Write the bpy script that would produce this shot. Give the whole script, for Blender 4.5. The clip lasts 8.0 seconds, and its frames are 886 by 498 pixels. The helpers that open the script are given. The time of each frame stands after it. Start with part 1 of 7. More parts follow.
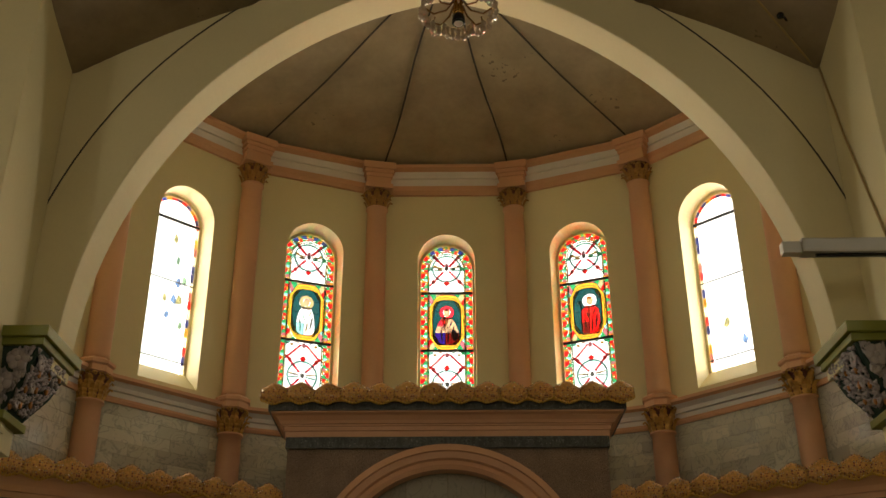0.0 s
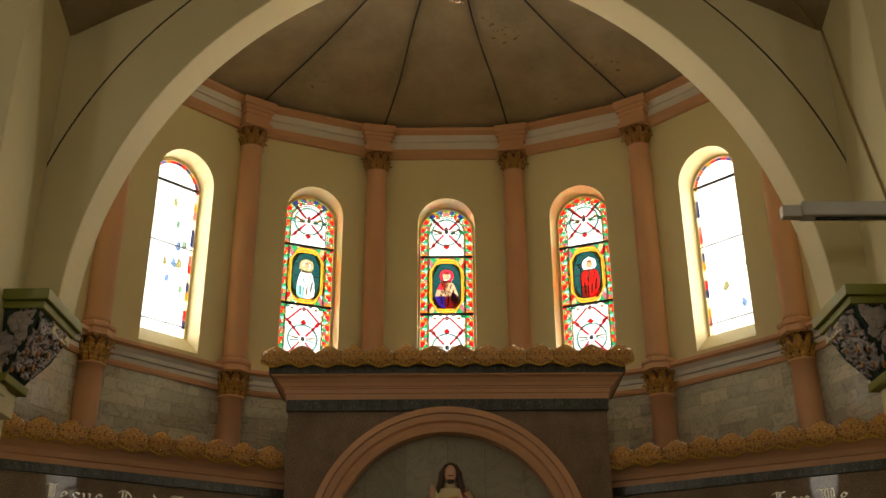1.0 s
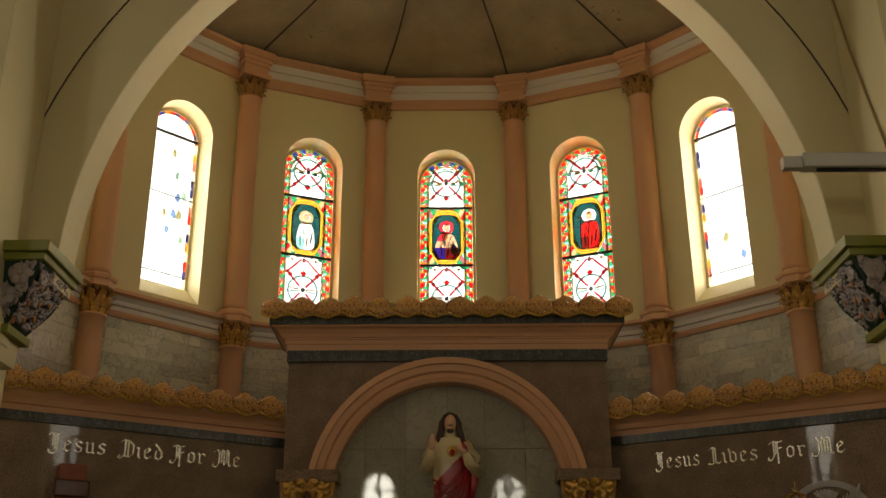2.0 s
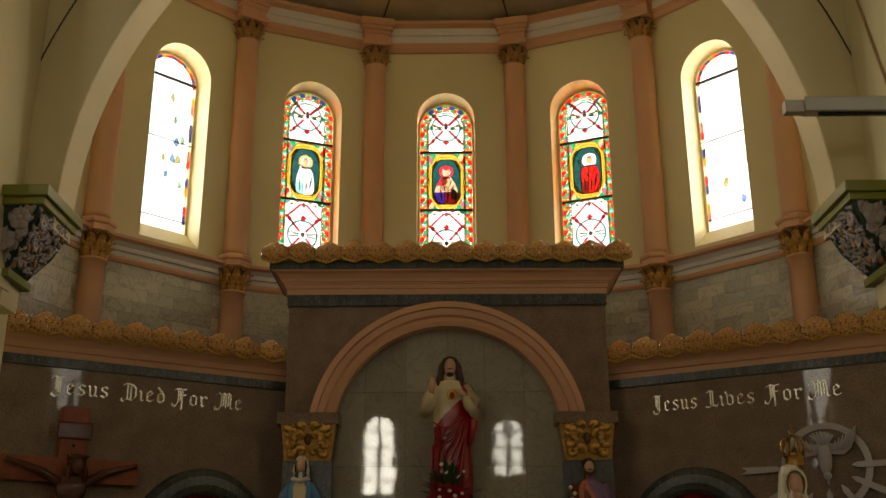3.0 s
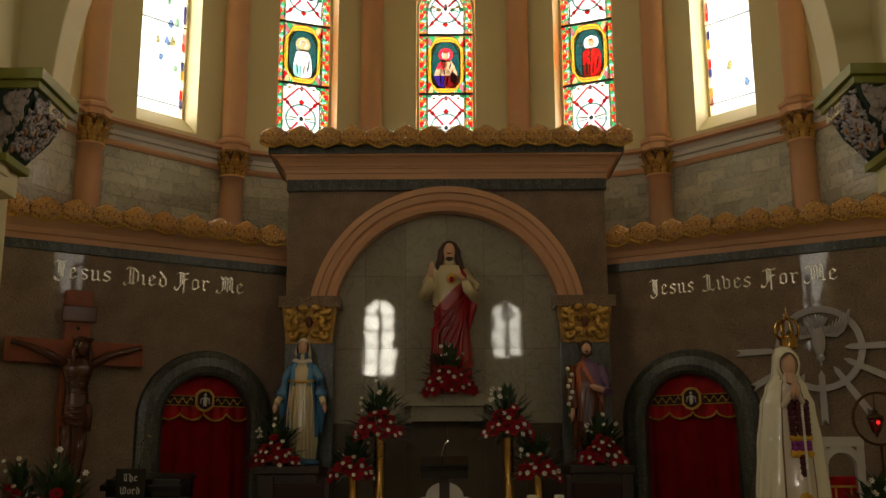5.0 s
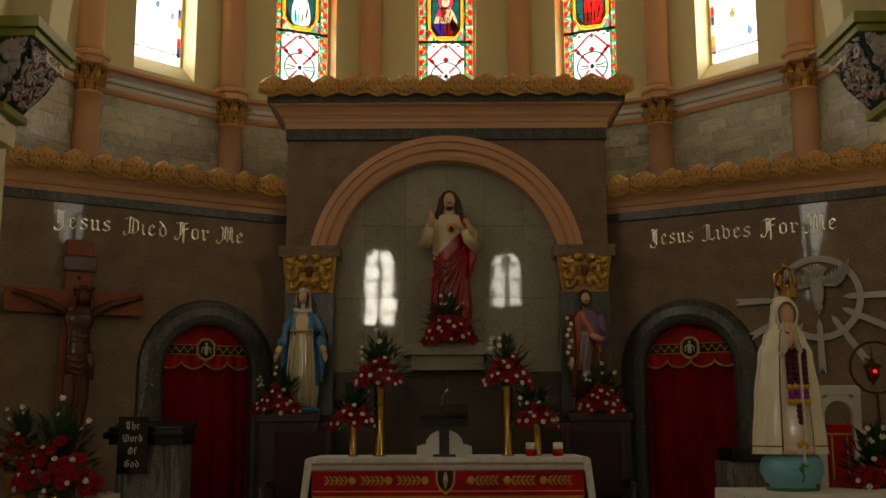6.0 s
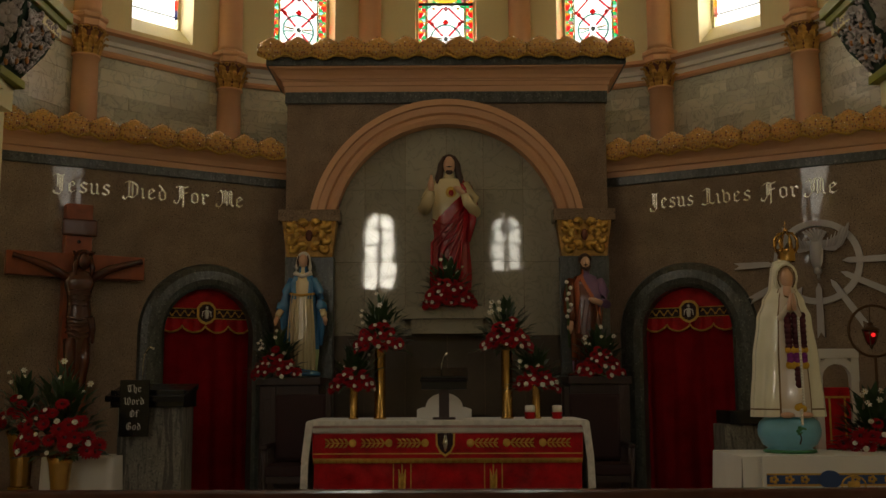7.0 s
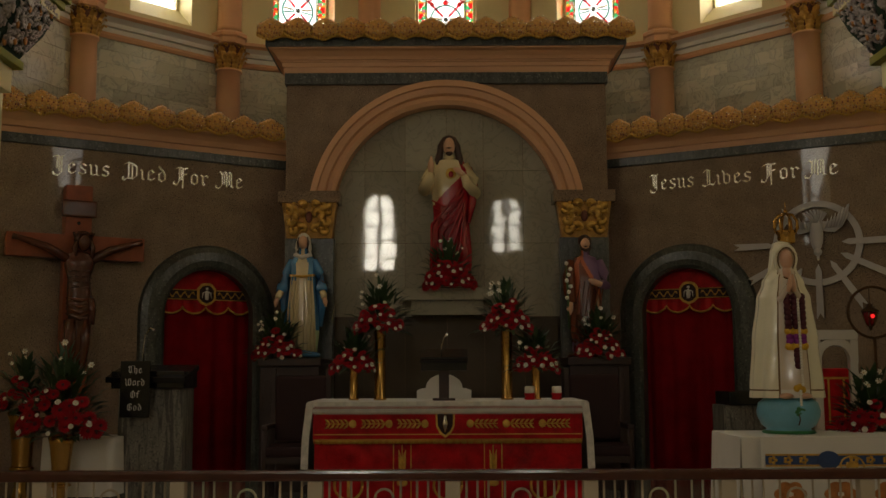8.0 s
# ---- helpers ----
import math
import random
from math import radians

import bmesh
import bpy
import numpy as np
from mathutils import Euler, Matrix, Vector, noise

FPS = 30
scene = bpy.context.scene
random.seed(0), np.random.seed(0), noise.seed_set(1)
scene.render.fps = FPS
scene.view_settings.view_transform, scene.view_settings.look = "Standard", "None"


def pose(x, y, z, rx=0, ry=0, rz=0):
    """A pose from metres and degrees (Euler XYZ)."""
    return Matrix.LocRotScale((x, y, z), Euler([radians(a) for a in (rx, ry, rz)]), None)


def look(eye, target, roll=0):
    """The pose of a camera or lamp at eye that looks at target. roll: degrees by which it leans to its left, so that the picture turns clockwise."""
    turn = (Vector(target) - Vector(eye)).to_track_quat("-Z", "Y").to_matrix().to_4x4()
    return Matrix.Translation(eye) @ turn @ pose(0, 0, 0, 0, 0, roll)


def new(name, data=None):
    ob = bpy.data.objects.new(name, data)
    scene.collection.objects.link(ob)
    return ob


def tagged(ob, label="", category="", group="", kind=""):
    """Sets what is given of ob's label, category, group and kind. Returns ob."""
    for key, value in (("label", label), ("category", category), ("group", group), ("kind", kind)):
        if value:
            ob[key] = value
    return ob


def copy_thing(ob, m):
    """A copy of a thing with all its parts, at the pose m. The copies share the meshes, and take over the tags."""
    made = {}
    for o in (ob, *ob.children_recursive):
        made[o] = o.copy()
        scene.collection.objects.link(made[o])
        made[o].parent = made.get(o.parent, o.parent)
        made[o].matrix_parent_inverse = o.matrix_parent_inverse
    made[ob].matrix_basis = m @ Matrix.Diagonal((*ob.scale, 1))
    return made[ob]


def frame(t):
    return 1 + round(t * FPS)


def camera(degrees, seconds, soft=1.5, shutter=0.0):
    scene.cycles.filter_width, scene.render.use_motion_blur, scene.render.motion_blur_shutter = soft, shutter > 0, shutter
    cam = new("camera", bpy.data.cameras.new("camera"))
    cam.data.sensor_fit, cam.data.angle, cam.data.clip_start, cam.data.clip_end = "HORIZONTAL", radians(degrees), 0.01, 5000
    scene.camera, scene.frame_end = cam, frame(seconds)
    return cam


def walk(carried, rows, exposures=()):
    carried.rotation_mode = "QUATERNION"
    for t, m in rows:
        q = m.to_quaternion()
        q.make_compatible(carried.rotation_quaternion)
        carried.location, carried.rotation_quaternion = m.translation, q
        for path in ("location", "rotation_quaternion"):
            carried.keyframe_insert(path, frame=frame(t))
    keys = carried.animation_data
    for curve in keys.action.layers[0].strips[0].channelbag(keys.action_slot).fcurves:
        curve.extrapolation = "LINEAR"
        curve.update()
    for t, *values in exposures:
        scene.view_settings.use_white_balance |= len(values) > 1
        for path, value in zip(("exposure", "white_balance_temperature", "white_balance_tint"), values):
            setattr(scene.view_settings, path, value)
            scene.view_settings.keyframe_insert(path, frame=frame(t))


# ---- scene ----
# The camera stands in the nave and tilts down.
EYE = (0.0, 0.0, 1.65)
TILT = [(0.0, 26.54), (0.5, 25.76), (1.0, 24.53), (1.5, 23.25), (3.0, 18.79), (3.5, 17.22), (4.0, 15.44), (4.5, 13.92),
        (6.0, 9.66), (6.5, 8.56), (7.0, 7.67), (7.5, 7.05), (8.0, 6.64)]
TURN, LEAN = 0.21, -0.235
cam = camera(46.24, 8.0)


def aim(tilt):
    p, a = radians(tilt), radians(TURN)
    way = Vector((-math.sin(a) * math.cos(p), math.cos(a) * math.cos(p), math.sin(p)))
    return look(EYE, Vector(EYE) + way, LEAN)


walk(cam, [(t, aim(p)) for t, p in TILT], exposures=[(0.0, 0.0), (8.0, 0.0)])

# ---- light ----
world = bpy.data.worlds.new("world")
scene.world = world
world.use_nodes = True
wn = world.node_tree
sky = wn.nodes.new("ShaderNodeTexSky")
sky.sky_type, sky.sun_disc = "NISHITA", False
sky.sun_elevation, sky.sun_rotation, sky.dust_density = radians(50), radians(150), 4.0
wn.links.new(sky.outputs[0], wn.nodes["Background"].inputs[0])
wn.nodes["Background"].inputs[1].default_value = 0.1
sun = new("sun", bpy.data.lights.new("sun", "SUN"))
sun.data.energy, sun.data.angle, sun.data.color = 2.5, radians(0.5), (1.0, 0.95, 0.86)
sun.matrix_world = look((-6, -20, 30), (0, 4, 0))


def daylight(name, place, target, wide, high, watts, colour=(1.0, 0.915, 0.745), spread=180):
    """The sky's light in a window's opening."""
    ob = new(name, bpy.data.lights.new(name, "AREA"))
    ob.data.shape, ob.data.size, ob.data.size_y = "RECTANGLE", wide, high
    ob.data.energy, ob.data.color = watts, colour
    ob.matrix_world = look(place, target)
    ob.data.spread = radians(spread)
    return ob


APSE_WATTS, OUTER_WATTS, WEST_WATTS, EAST_WATTS, BACK_WATTS, SKY_GLOW = 138.0, 96.0, 62.0, 34.0, 178.0, 4.5


# ---- materials ----
def material(name, colour, rough=0.6, metal=0.0, spread=0.12, grain=60.0, stain=2.5, bump=0.15, colour2=None, coat=0.0, spec=0.5):
    """A surface with fine grain, broad stains and relief, all in metres."""
    m = bpy.data.materials.new(name)
    m.use_nodes = True
    n, l = m.node_tree.nodes, m.node_tree.links
    b = n["Principled BSDF"]
    b.inputs["Roughness"].default_value, b.inputs["Metallic"].default_value = rough, metal
    b.inputs["Coat Weight"].default_value, b.inputs["Specular IOR Level"].default_value = coat, spec
    b.inputs["Coat Roughness"].default_value = 0.08
    co = n.new("ShaderNodeTexCoord")
    fine, broad = n.new("ShaderNodeTexNoise"), n.new("ShaderNodeTexNoise")
    fine.inputs["Scale"].default_value, fine.inputs["Detail"].default_value = grain, 4.0
    broad.inputs["Scale"].default_value, broad.inputs["Detail"].default_value = stain, 5.0
    l.new(co.outputs["Object"], fine.inputs["Vector"]), l.new(co.outputs["Object"], broad.inputs["Vector"])
    mix = n.new("ShaderNodeMix")
    mix.data_type = "RGBA"
    lo = tuple(c * (1 - spread) for c in colour)
    hi = colour2 or tuple(min(1.0, c * (1 + spread)) for c in colour)
    mix.inputs[6].default_value, mix.inputs[7].default_value = (*lo, 1), (*hi, 1)
    add = n.new("ShaderNodeMath")
    add.operation = "MULTIPLY_ADD"
    l.new(fine.outputs[0], add.inputs[0])
    add.inputs[1].default_value = 0.5
    half = n.new("ShaderNodeMath")
    half.operation = "MULTIPLY_ADD"
    half.inputs[1].default_value, half.inputs[2].default_value = 1.6, -0.55
    l.new(broad.outputs[0], half.inputs[0])
    l.new(half.outputs[0], add.inputs[2])
    l.new(add.outputs[0], mix.inputs[0])
    l.new(mix.outputs[2], b.inputs["Base Color"])
    if bump:
        bp = n.new("ShaderNodeBump")
        bp.inputs["Strength"].default_value, bp.inputs["Distance"].default_value = bump, 0.01
        l.new(fine.outputs[0], bp.inputs["Height"])
        l.new(bp.outputs[0], b.inputs["Normal"])
    return m


def pieces_vary(m, amount=0.25):
    """Lets each piece of a material differ a little in tone."""
    n, l = m.node_tree.nodes, m.node_tree.links
    b = n["Principled BSDF"]
    src = b.inputs["Base Color"].links[0].from_socket
    info, hsv, rng = n.new("ShaderNodeObjectInfo"), n.new("ShaderNodeHueSaturation"), n.new("ShaderNodeMapRange")
    rng.inputs[3].default_value, rng.inputs[4].default_value = 1 - amount, 1 + amount
    l.new(info.outputs["Random"], rng.inputs[0]), l.new(rng.outputs[0], hsv.inputs["Value"])
    l.new(src, hsv.inputs["Color"]), l.new(hsv.outputs[0], b.inputs["Base Color"])
    return m


def speckled(name, base, dark, light, scale, rough=0.25, coat=0.4):
    """Polished granite: dark and light crystals in a ground colour."""
    m = material(name, base, rough, spread=0.24, grain=scale, stain=4.0, bump=0.003, coat=coat)
    n, l = m.node_tree.nodes, m.node_tree.links
    b = n["Principled BSDF"]
    src = b.inputs["Base Color"].links[0].from_socket
    co = n.new("ShaderNodeTexCoord")
    for k, (c, sc, lim) in enumerate(((dark, scale * 1.6, 0.40), (light, scale * 2.1, 0.36))):
        v = n.new("ShaderNodeTexNoise")
        v.inputs["Scale"].default_value, v.inputs["Detail"].default_value = sc, 3.0
        l.new(co.outputs["Object"], v.inputs["Vector"])
        r = n.new("ShaderNodeMapRange")
        r.inputs[1].default_value, r.inputs[2].default_value = lim - 0.05, lim + 0.05
        r.inputs[3].default_value, r.inputs[4].default_value = 0.8, 0.0
        l.new(v.outputs[0], r.inputs[0])
        x = n.new("ShaderNodeMix")
        x.data_type = "RGBA"
        x.inputs[7].default_value = (*c, 1)
        l.new(r.outputs[0], x.inputs[0]), l.new(src, x.inputs[6])
        src = x.outputs[2]
    l.new(src, b.inputs["Base Color"])
    return m


def streaked(m, dark, scale=26.0, stretch=0.12, amount=0.75):
    """Adds upright streaks of a darker mineral."""
    n, l = m.node_tree.nodes, m.node_tree.links
    b = n["Principled BSDF"]
    src = b.inputs["Base Color"].links[0].from_socket
    co, mp, ns, rng, mix = n.new("ShaderNodeTexCoord"), n.new("ShaderNodeMapping"), n.new("ShaderNodeTexNoise"), n.new("ShaderNodeMapRange"), n.new("ShaderNodeMix")
    mp.inputs["Scale"].default_value = (1, 1, stretch)
    ns.inputs["Scale"].default_value, ns.inputs["Detail"].default_value, ns.inputs["Distortion"].default_value = scale, 5.0, 0.6
    rng.inputs[1].default_value, rng.inputs[2].default_value, rng.inputs[4].default_value = 0.47, 0.6, amount
    mix.data_type = "RGBA"
    mix.inputs[7].default_value = (*dark, 1)
    l.new(co.outputs["Object"], mp.inputs[0]), l.new(mp.outputs[0], ns.inputs["Vector"])
    l.new(ns.outputs[0], rng.inputs[0]), l.new(rng.outputs[0], mix.inputs[0])
    l.new(src, mix.inputs[6]), l.new(mix.outputs[2], b.inputs["Base Color"])
    return m


def veined(name, base, vein, rough=0.2, scale=1.3, coat=0.3, strength=0.6):
    """Polished marble with cloudy veins."""
    m = material(name, base, rough, spread=0.14, grain=9.0, stain=scale, bump=0.0, coat=coat)
    n, l = m.node_tree.nodes, m.node_tree.links
    b = n["Principled BSDF"]
    src = b.inputs["Base Color"].links[0].from_socket
    co, v, r, x = n.new("ShaderNodeTexCoord"), n.new("ShaderNodeTexNoise"), n.new("ShaderNodeMapRange"), n.new("ShaderNodeMix")
    v.inputs["Scale"].default_value, v.inputs["Detail"].default_value, v.inputs["Distortion"].default_value = scale * 2, 7.0, 2.5
    info, off = n.new("ShaderNodeObjectInfo"), n.new("ShaderNodeVectorMath")
    off.operation = "MULTIPLY_ADD"
    l.new(info.outputs["Random"], off.inputs[0])
    off.inputs[1].default_value = (7.0, 11.0, 5.0)
    l.new(co.outputs["Object"], off.inputs[2]), l.new(off.outputs[0], v.inputs["Vector"])
    r.inputs[1].default_value, r.inputs[2].default_value, r.inputs[3].default_value, r.inputs[4].default_value = 0.0, 0.035, strength, 0.0
    less, dist = n.new("ShaderNodeMath"), n.new("ShaderNodeMath")
    less.operation, dist.operation = "SUBTRACT", "ABSOLUTE"
    less.inputs[1].default_value = 0.5
    l.new(v.outputs[0], less.inputs[0]), l.new(less.outputs[0], dist.inputs[0])
    x.data_type = "RGBA"
    x.inputs[7].default_value = (*vein, 1)
    l.new(dist.outputs[0], r.inputs[0]), l.new(r.outputs[0], x.inputs[0]), l.new(src, x.inputs[6])
    l.new(x.outputs[2], b.inputs["Base Color"])
    return m


def wavy(m, scale=5.0, deep=0.0005):
    """Gives a polished face the slight unevenness that breaks up its reflections."""
    n, l = m.node_tree.nodes, m.node_tree.links
    b = n["Principled BSDF"]
    co, info, off, ns, bp = n.new("ShaderNodeTexCoord"), n.new("ShaderNodeObjectInfo"), n.new("ShaderNodeVectorMath"), n.new("ShaderNodeTexNoise"), n.new("ShaderNodeBump")
    off.operation = "MULTIPLY_ADD"
    off.inputs[1].default_value = (9.0, 4.0, 13.0)
    ns.inputs["Scale"].default_value, ns.inputs["Detail"].default_value = scale, 2.0
    bp.inputs["Strength"].default_value, bp.inputs["Distance"].default_value = 1.0, deep
    l.new(info.outputs["Random"], off.inputs[0]), l.new(co.outputs["Object"], off.inputs[2]), l.new(off.outputs[0], ns.inputs["Vector"])
    l.new(ns.outputs[0], bp.inputs["Height"]), l.new(bp.outputs[0], b.inputs["Normal"])
    return m


def glass(name, colour, clear=0.9):
    """Leaded window glass: light passes through and takes the colour."""
    m = bpy.data.materials.new(name)
    m.use_nodes = True
    n, l = m.node_tree.nodes, m.node_tree.links
    n.remove(n["Principled BSDF"])
    tr, gl, mx = n.new("ShaderNodeBsdfTransparent"), n.new("ShaderNodeBsdfGlossy"), n.new("ShaderNodeMixShader")
    gl.inputs["Roughness"].default_value = 0.15
    co, ns, mc = n.new("ShaderNodeTexCoord"), n.new("ShaderNodeTexNoise"), n.new("ShaderNodeMix")
    ns.inputs["Scale"].default_value, ns.inputs["Detail"].default_value = 14.0, 3.0
    mc.data_type = "RGBA"
    mc.inputs[6].default_value = (*(c * 0.7 for c in colour), 1)
    mc.inputs[7].default_value = (*colour, 1)
    l.new(co.outputs["Object"], ns.inputs["Vector"]), l.new(ns.outputs[0], mc.inputs[0])
    l.new(mc.outputs[2], tr.inputs[0])
    mx.inputs[0].default_value = 1 - clear
    l.new(tr.outputs[0], mx.inputs[1]), l.new(gl.outputs[0], mx.inputs[2])
    l.new(mx.outputs[0], n["Material Output"].inputs[0])
    return m


def spotted(m, colour, scale, limit):
    """Adds a scatter of small mould spots, thicker in some places than in others."""
    n, l = m.node_tree.nodes, m.node_tree.links
    b = n["Principled BSDF"]
    src = b.inputs["Base Color"].links[0].from_socket
    co, small, wide = n.new("ShaderNodeTexCoord"), n.new("ShaderNodeTexNoise"), n.new("ShaderNodeTexNoise")
    small.inputs["Scale"].default_value, small.inputs["Detail"].default_value = scale, 2.0
    wide.inputs["Scale"].default_value = 1.1
    mul, rng, mix = n.new("ShaderNodeMath"), n.new("ShaderNodeMapRange"), n.new("ShaderNodeMix")
    mul.operation = "MULTIPLY"
    l.new(co.outputs["Object"], small.inputs["Vector"]), l.new(co.outputs["Object"], wide.inputs["Vector"])
    l.new(small.outputs[0], mul.inputs[0]), l.new(wide.outputs[0], mul.inputs[1])
    rng.inputs[1].default_value, rng.inputs[2].default_value, rng.inputs[4].default_value = limit, limit + 0.03, 0.75
    mix.data_type = "RGBA"
    mix.inputs[7].default_value = (*colour, 1)
    l.new(mul.outputs[0], rng.inputs[0]), l.new(rng.outputs[0], mix.inputs[0])
    l.new(src, mix.inputs[6]), l.new(mix.outputs[2], b.inputs["Base Color"])
    return m


CREAM = material("cream_paint", (0.71, 0.625, 0.36), 0.65, spread=0.06, grain=25, stain=0.8, bump=0.08)
ORANGE = material("salmon_paint", (0.62, 0.34, 0.19), 0.5, spread=0.08, grain=30, stain=1.5, bump=0.06)
WHITE_BAND = material("off_white_paint", (0.70, 0.66, 0.61), 0.6, spread=0.06, grain=30, bump=0.06)
CEILING = spotted(material("stained_ceiling_board", (0.345, 0.272, 0.172), 0.85, spread=0.24, grain=14, stain=2.2, bump=0.3), (0.12, 0.09, 0.06), 13.0, 0.425)
SEAM = material("dark_joint", (0.06, 0.05, 0.04), 0.9, spread=0.3)
TILE = pieces_vary(veined("grey_marble_tile", (0.50, 0.475, 0.38), (0.22, 0.23, 0.21), 0.26, 1.6), 0.2)
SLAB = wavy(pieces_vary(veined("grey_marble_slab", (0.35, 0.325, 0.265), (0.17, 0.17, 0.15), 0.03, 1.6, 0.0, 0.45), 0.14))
SLAB.node_tree.nodes["Principled BSDF"].inputs["Specular IOR Level"].default_value = 0.62
GRANITE = speckled("brown_granite", (0.225, 0.158, 0.115), (0.035, 0.026, 0.02), (0.50, 0.39, 0.31), 48, 0.03, 0.0)
GREEN_GRANITE = streaked(speckled("grey_green_granite", (0.066, 0.072, 0.064), (0.012, 0.014, 0.012), (0.22, 0.23, 0.20), 24, 0.3, 0.1), (0.022, 0.022, 0.02), 20.0, 0.25, 0.6)
GOLD = material("gilded_plaster", (0.68, 0.42, 0.11), 0.38, 0.75, spread=0.35, grain=40, stain=12, bump=0.4)
# Colour of the carved hearts; on column capitals it paints in crevice shade.
BROWN_HEART_CREVICE = material("red_brown_heart_and_crevice_shade", (0.12, 0.035, 0.02), 0.6, spread=0.3)
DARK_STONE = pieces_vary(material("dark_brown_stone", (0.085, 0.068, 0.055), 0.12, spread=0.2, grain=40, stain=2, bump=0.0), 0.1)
CAP_GROUND = material("dark_gilt_ground", (0.42, 0.235, 0.06), 0.45, 0.6, spread=0.5, grain=50, stain=16, bump=0.5)
FLOOR = veined("floor_marble", (0.42, 0.38, 0.33), (0.25, 0.22, 0.2), 0.15, 0.8)
LEAD = material("lead_came", (0.02, 0.02, 0.02), 0.6, 0.3, spread=0.3)
GREEN_PAINT = material("olive_green_paint", (0.20, 0.21, 0.02), 0.45, spread=0.1)
DARK_GREEN = material("dark_green_ground", (0.02, 0.045, 0.03), 0.6, spread=0.3)
BUD_PAINT = material("orange_bud_paint", (0.42, 0.18, 0.04), 0.5, spread=0.2)
PETAL = material("white_relief_paint", (0.38, 0.335, 0.325), 0.55, spread=0.12, grain=40, bump=0.25)


# ---- mesh helpers ----
def part(name, bm, mat, parent=None, label="", smooth=False):
    """Links a bmesh as one mesh object, under a thing where one is given."""
    me = bpy.data.meshes.new(name)
    bmesh.ops.recalc_face_normals(bm, faces=bm.faces[:])
    if smooth:
        for f in bm.faces:
            f.smooth = True
    bm.to_mesh(me)
    bm.free()
    for m in (mat if isinstance(mat, (list, tuple)) else [mat]):
        me.materials.append(m)
    ob = new(name, me)
    if parent:
        ob.parent = parent
    if label:
        tagged(ob, label)
    return ob


def thing(name, m, label, category, group="", kind=""):
    ob = new(name)
    ob.empty_display_size = 0.1
    ob.matrix_basis = m
    return tagged(ob, label, category, group, kind)


def box(bm, x0, x1, y0, y1, z0, z1, bevel=0.0, mi=0):
    r = bmesh.ops.create_cube(bm, size=1.0)
    vs = r["verts"]
    for v in vs:
        v.co = Vector((x0 + (v.co.x + 0.5) * (x1 - x0), y0 + (v.co.y + 0.5) * (y1 - y0), z0 + (v.co.z + 0.5) * (z1 - z0)))
    fs = {f for v in vs for f in v.link_faces}
    for f in fs:
        f.material_index = mi
    if bevel:
        bmesh.ops.bevel(bm, geom=list({e for v in vs for e in v.link_edges}), offset=bevel, segments=2, affect="EDGES", profile=0.7)
    return bm


def a_box(*a, bevel=0.0):
    return box(bmesh.new(), *a, bevel=bevel)


def lathe(bm, prof, seg=24, c=(0, 0), mi=0, squash=1.0, close=True):
    """Turns a profile of (radius, height) round an upright axis."""
    rings = []
    for r, z in prof:
        rings.append([bm.verts.new((c[0] + r * math.cos(2 * math.pi * i / seg), c[1] + squash * r * math.sin(2 * math.pi * i / seg), z)) for i in range(seg)])
    for a, b in zip(rings, rings[1:]):
        for i in range(seg):
            f = bm.faces.new((a[i], a[(i + 1) % seg], b[(i + 1) % seg], b[i]))
            f.smooth, f.material_index = True, mi
    if close:
        for ring in (rings[0][::-1], rings[-1]):
            f = bm.faces.new(ring)
            f.material_index = mi
    return bm


def tube(bm, pts, r, seg=8, mi=0):
    """A round rod along points; r is one radius or one for each point."""
    pts = [Vector(p) for p in pts]
    rs = r if isinstance(r, (list, tuple)) else [r] * len(pts)
    rings = []
    for i, p in enumerate(pts):
        d = (pts[min(i + 1, len(pts) - 1)] - pts[max(i - 1, 0)]).normalized()
        s = d.cross(Vector((0, 0, 1)) if abs(d.z) < 0.9 else Vector((0, 1, 0))).normalized()
        t = s.cross(d)
        rings.append([bm.verts.new(p + rs[i] * (s * math.cos(2 * math.pi * k / seg) + t * math.sin(2 * math.pi * k / seg))) for k in range(seg)])
    for a, b in zip(rings, rings[1:]):
        for k in range(seg):
            f = bm.faces.new((a[k], a[(k + 1) % seg], b[(k + 1) % seg], b[k]))
            f.smooth, f.material_index = True, mi
    bm.faces.new(rings[0][::-1]).material_index = mi
    bm.faces.new(rings[-1]).material_index = mi
    return bm


def ball(bm, c, r, mi=0, u=12, v=8, scale=(1, 1, 1)):
    q = bmesh.ops.create_uvsphere(bm, u_segments=u, v_segments=v, radius=r)
    for w in q["verts"]:
        w.co = Vector((w.co.x * scale[0] + c[0], w.co.y * scale[1] + c[1], w.co.z * scale[2] + c[2]))
    for f in {f for w in q["verts"] for f in w.link_faces}:
        f.material_index, f.smooth = mi, True
    return bm


def sweep(bm, path, prof, closed_profile=True):
    """A moulding: a profile of (out, up) led along a plan path of (x, y), mitred; out is to the path's right."""
    pts = [Vector(p) for p in path]
    rows = []
    for i, p in enumerate(pts):
        a = (p - pts[i - 1]).normalized() if i else (pts[1] - p).normalized()
        b = (pts[i + 1] - p).normalized() if i + 1 < len(pts) else a
        na, nb = Vector((a.y, -a.x)), Vector((b.y, -b.x))
        n = (na + nb).normalized()
        n /= max(0.3, n.dot(na))
        rows.append([bm.verts.new((p.x + n.x * o, p.y + n.y * o, z)) for o, z in prof])
    k = len(prof)
    for a, b in zip(rows, rows[1:]):
        for j in range(k if closed_profile else k - 1):
            bm.faces.new((a[j], a[(j + 1) % k], b[(j + 1) % k], b[j]))
    if closed_profile:
        bm.faces.new(rows[0]), bm.faces.new(rows[-1][::-1])
    return bm


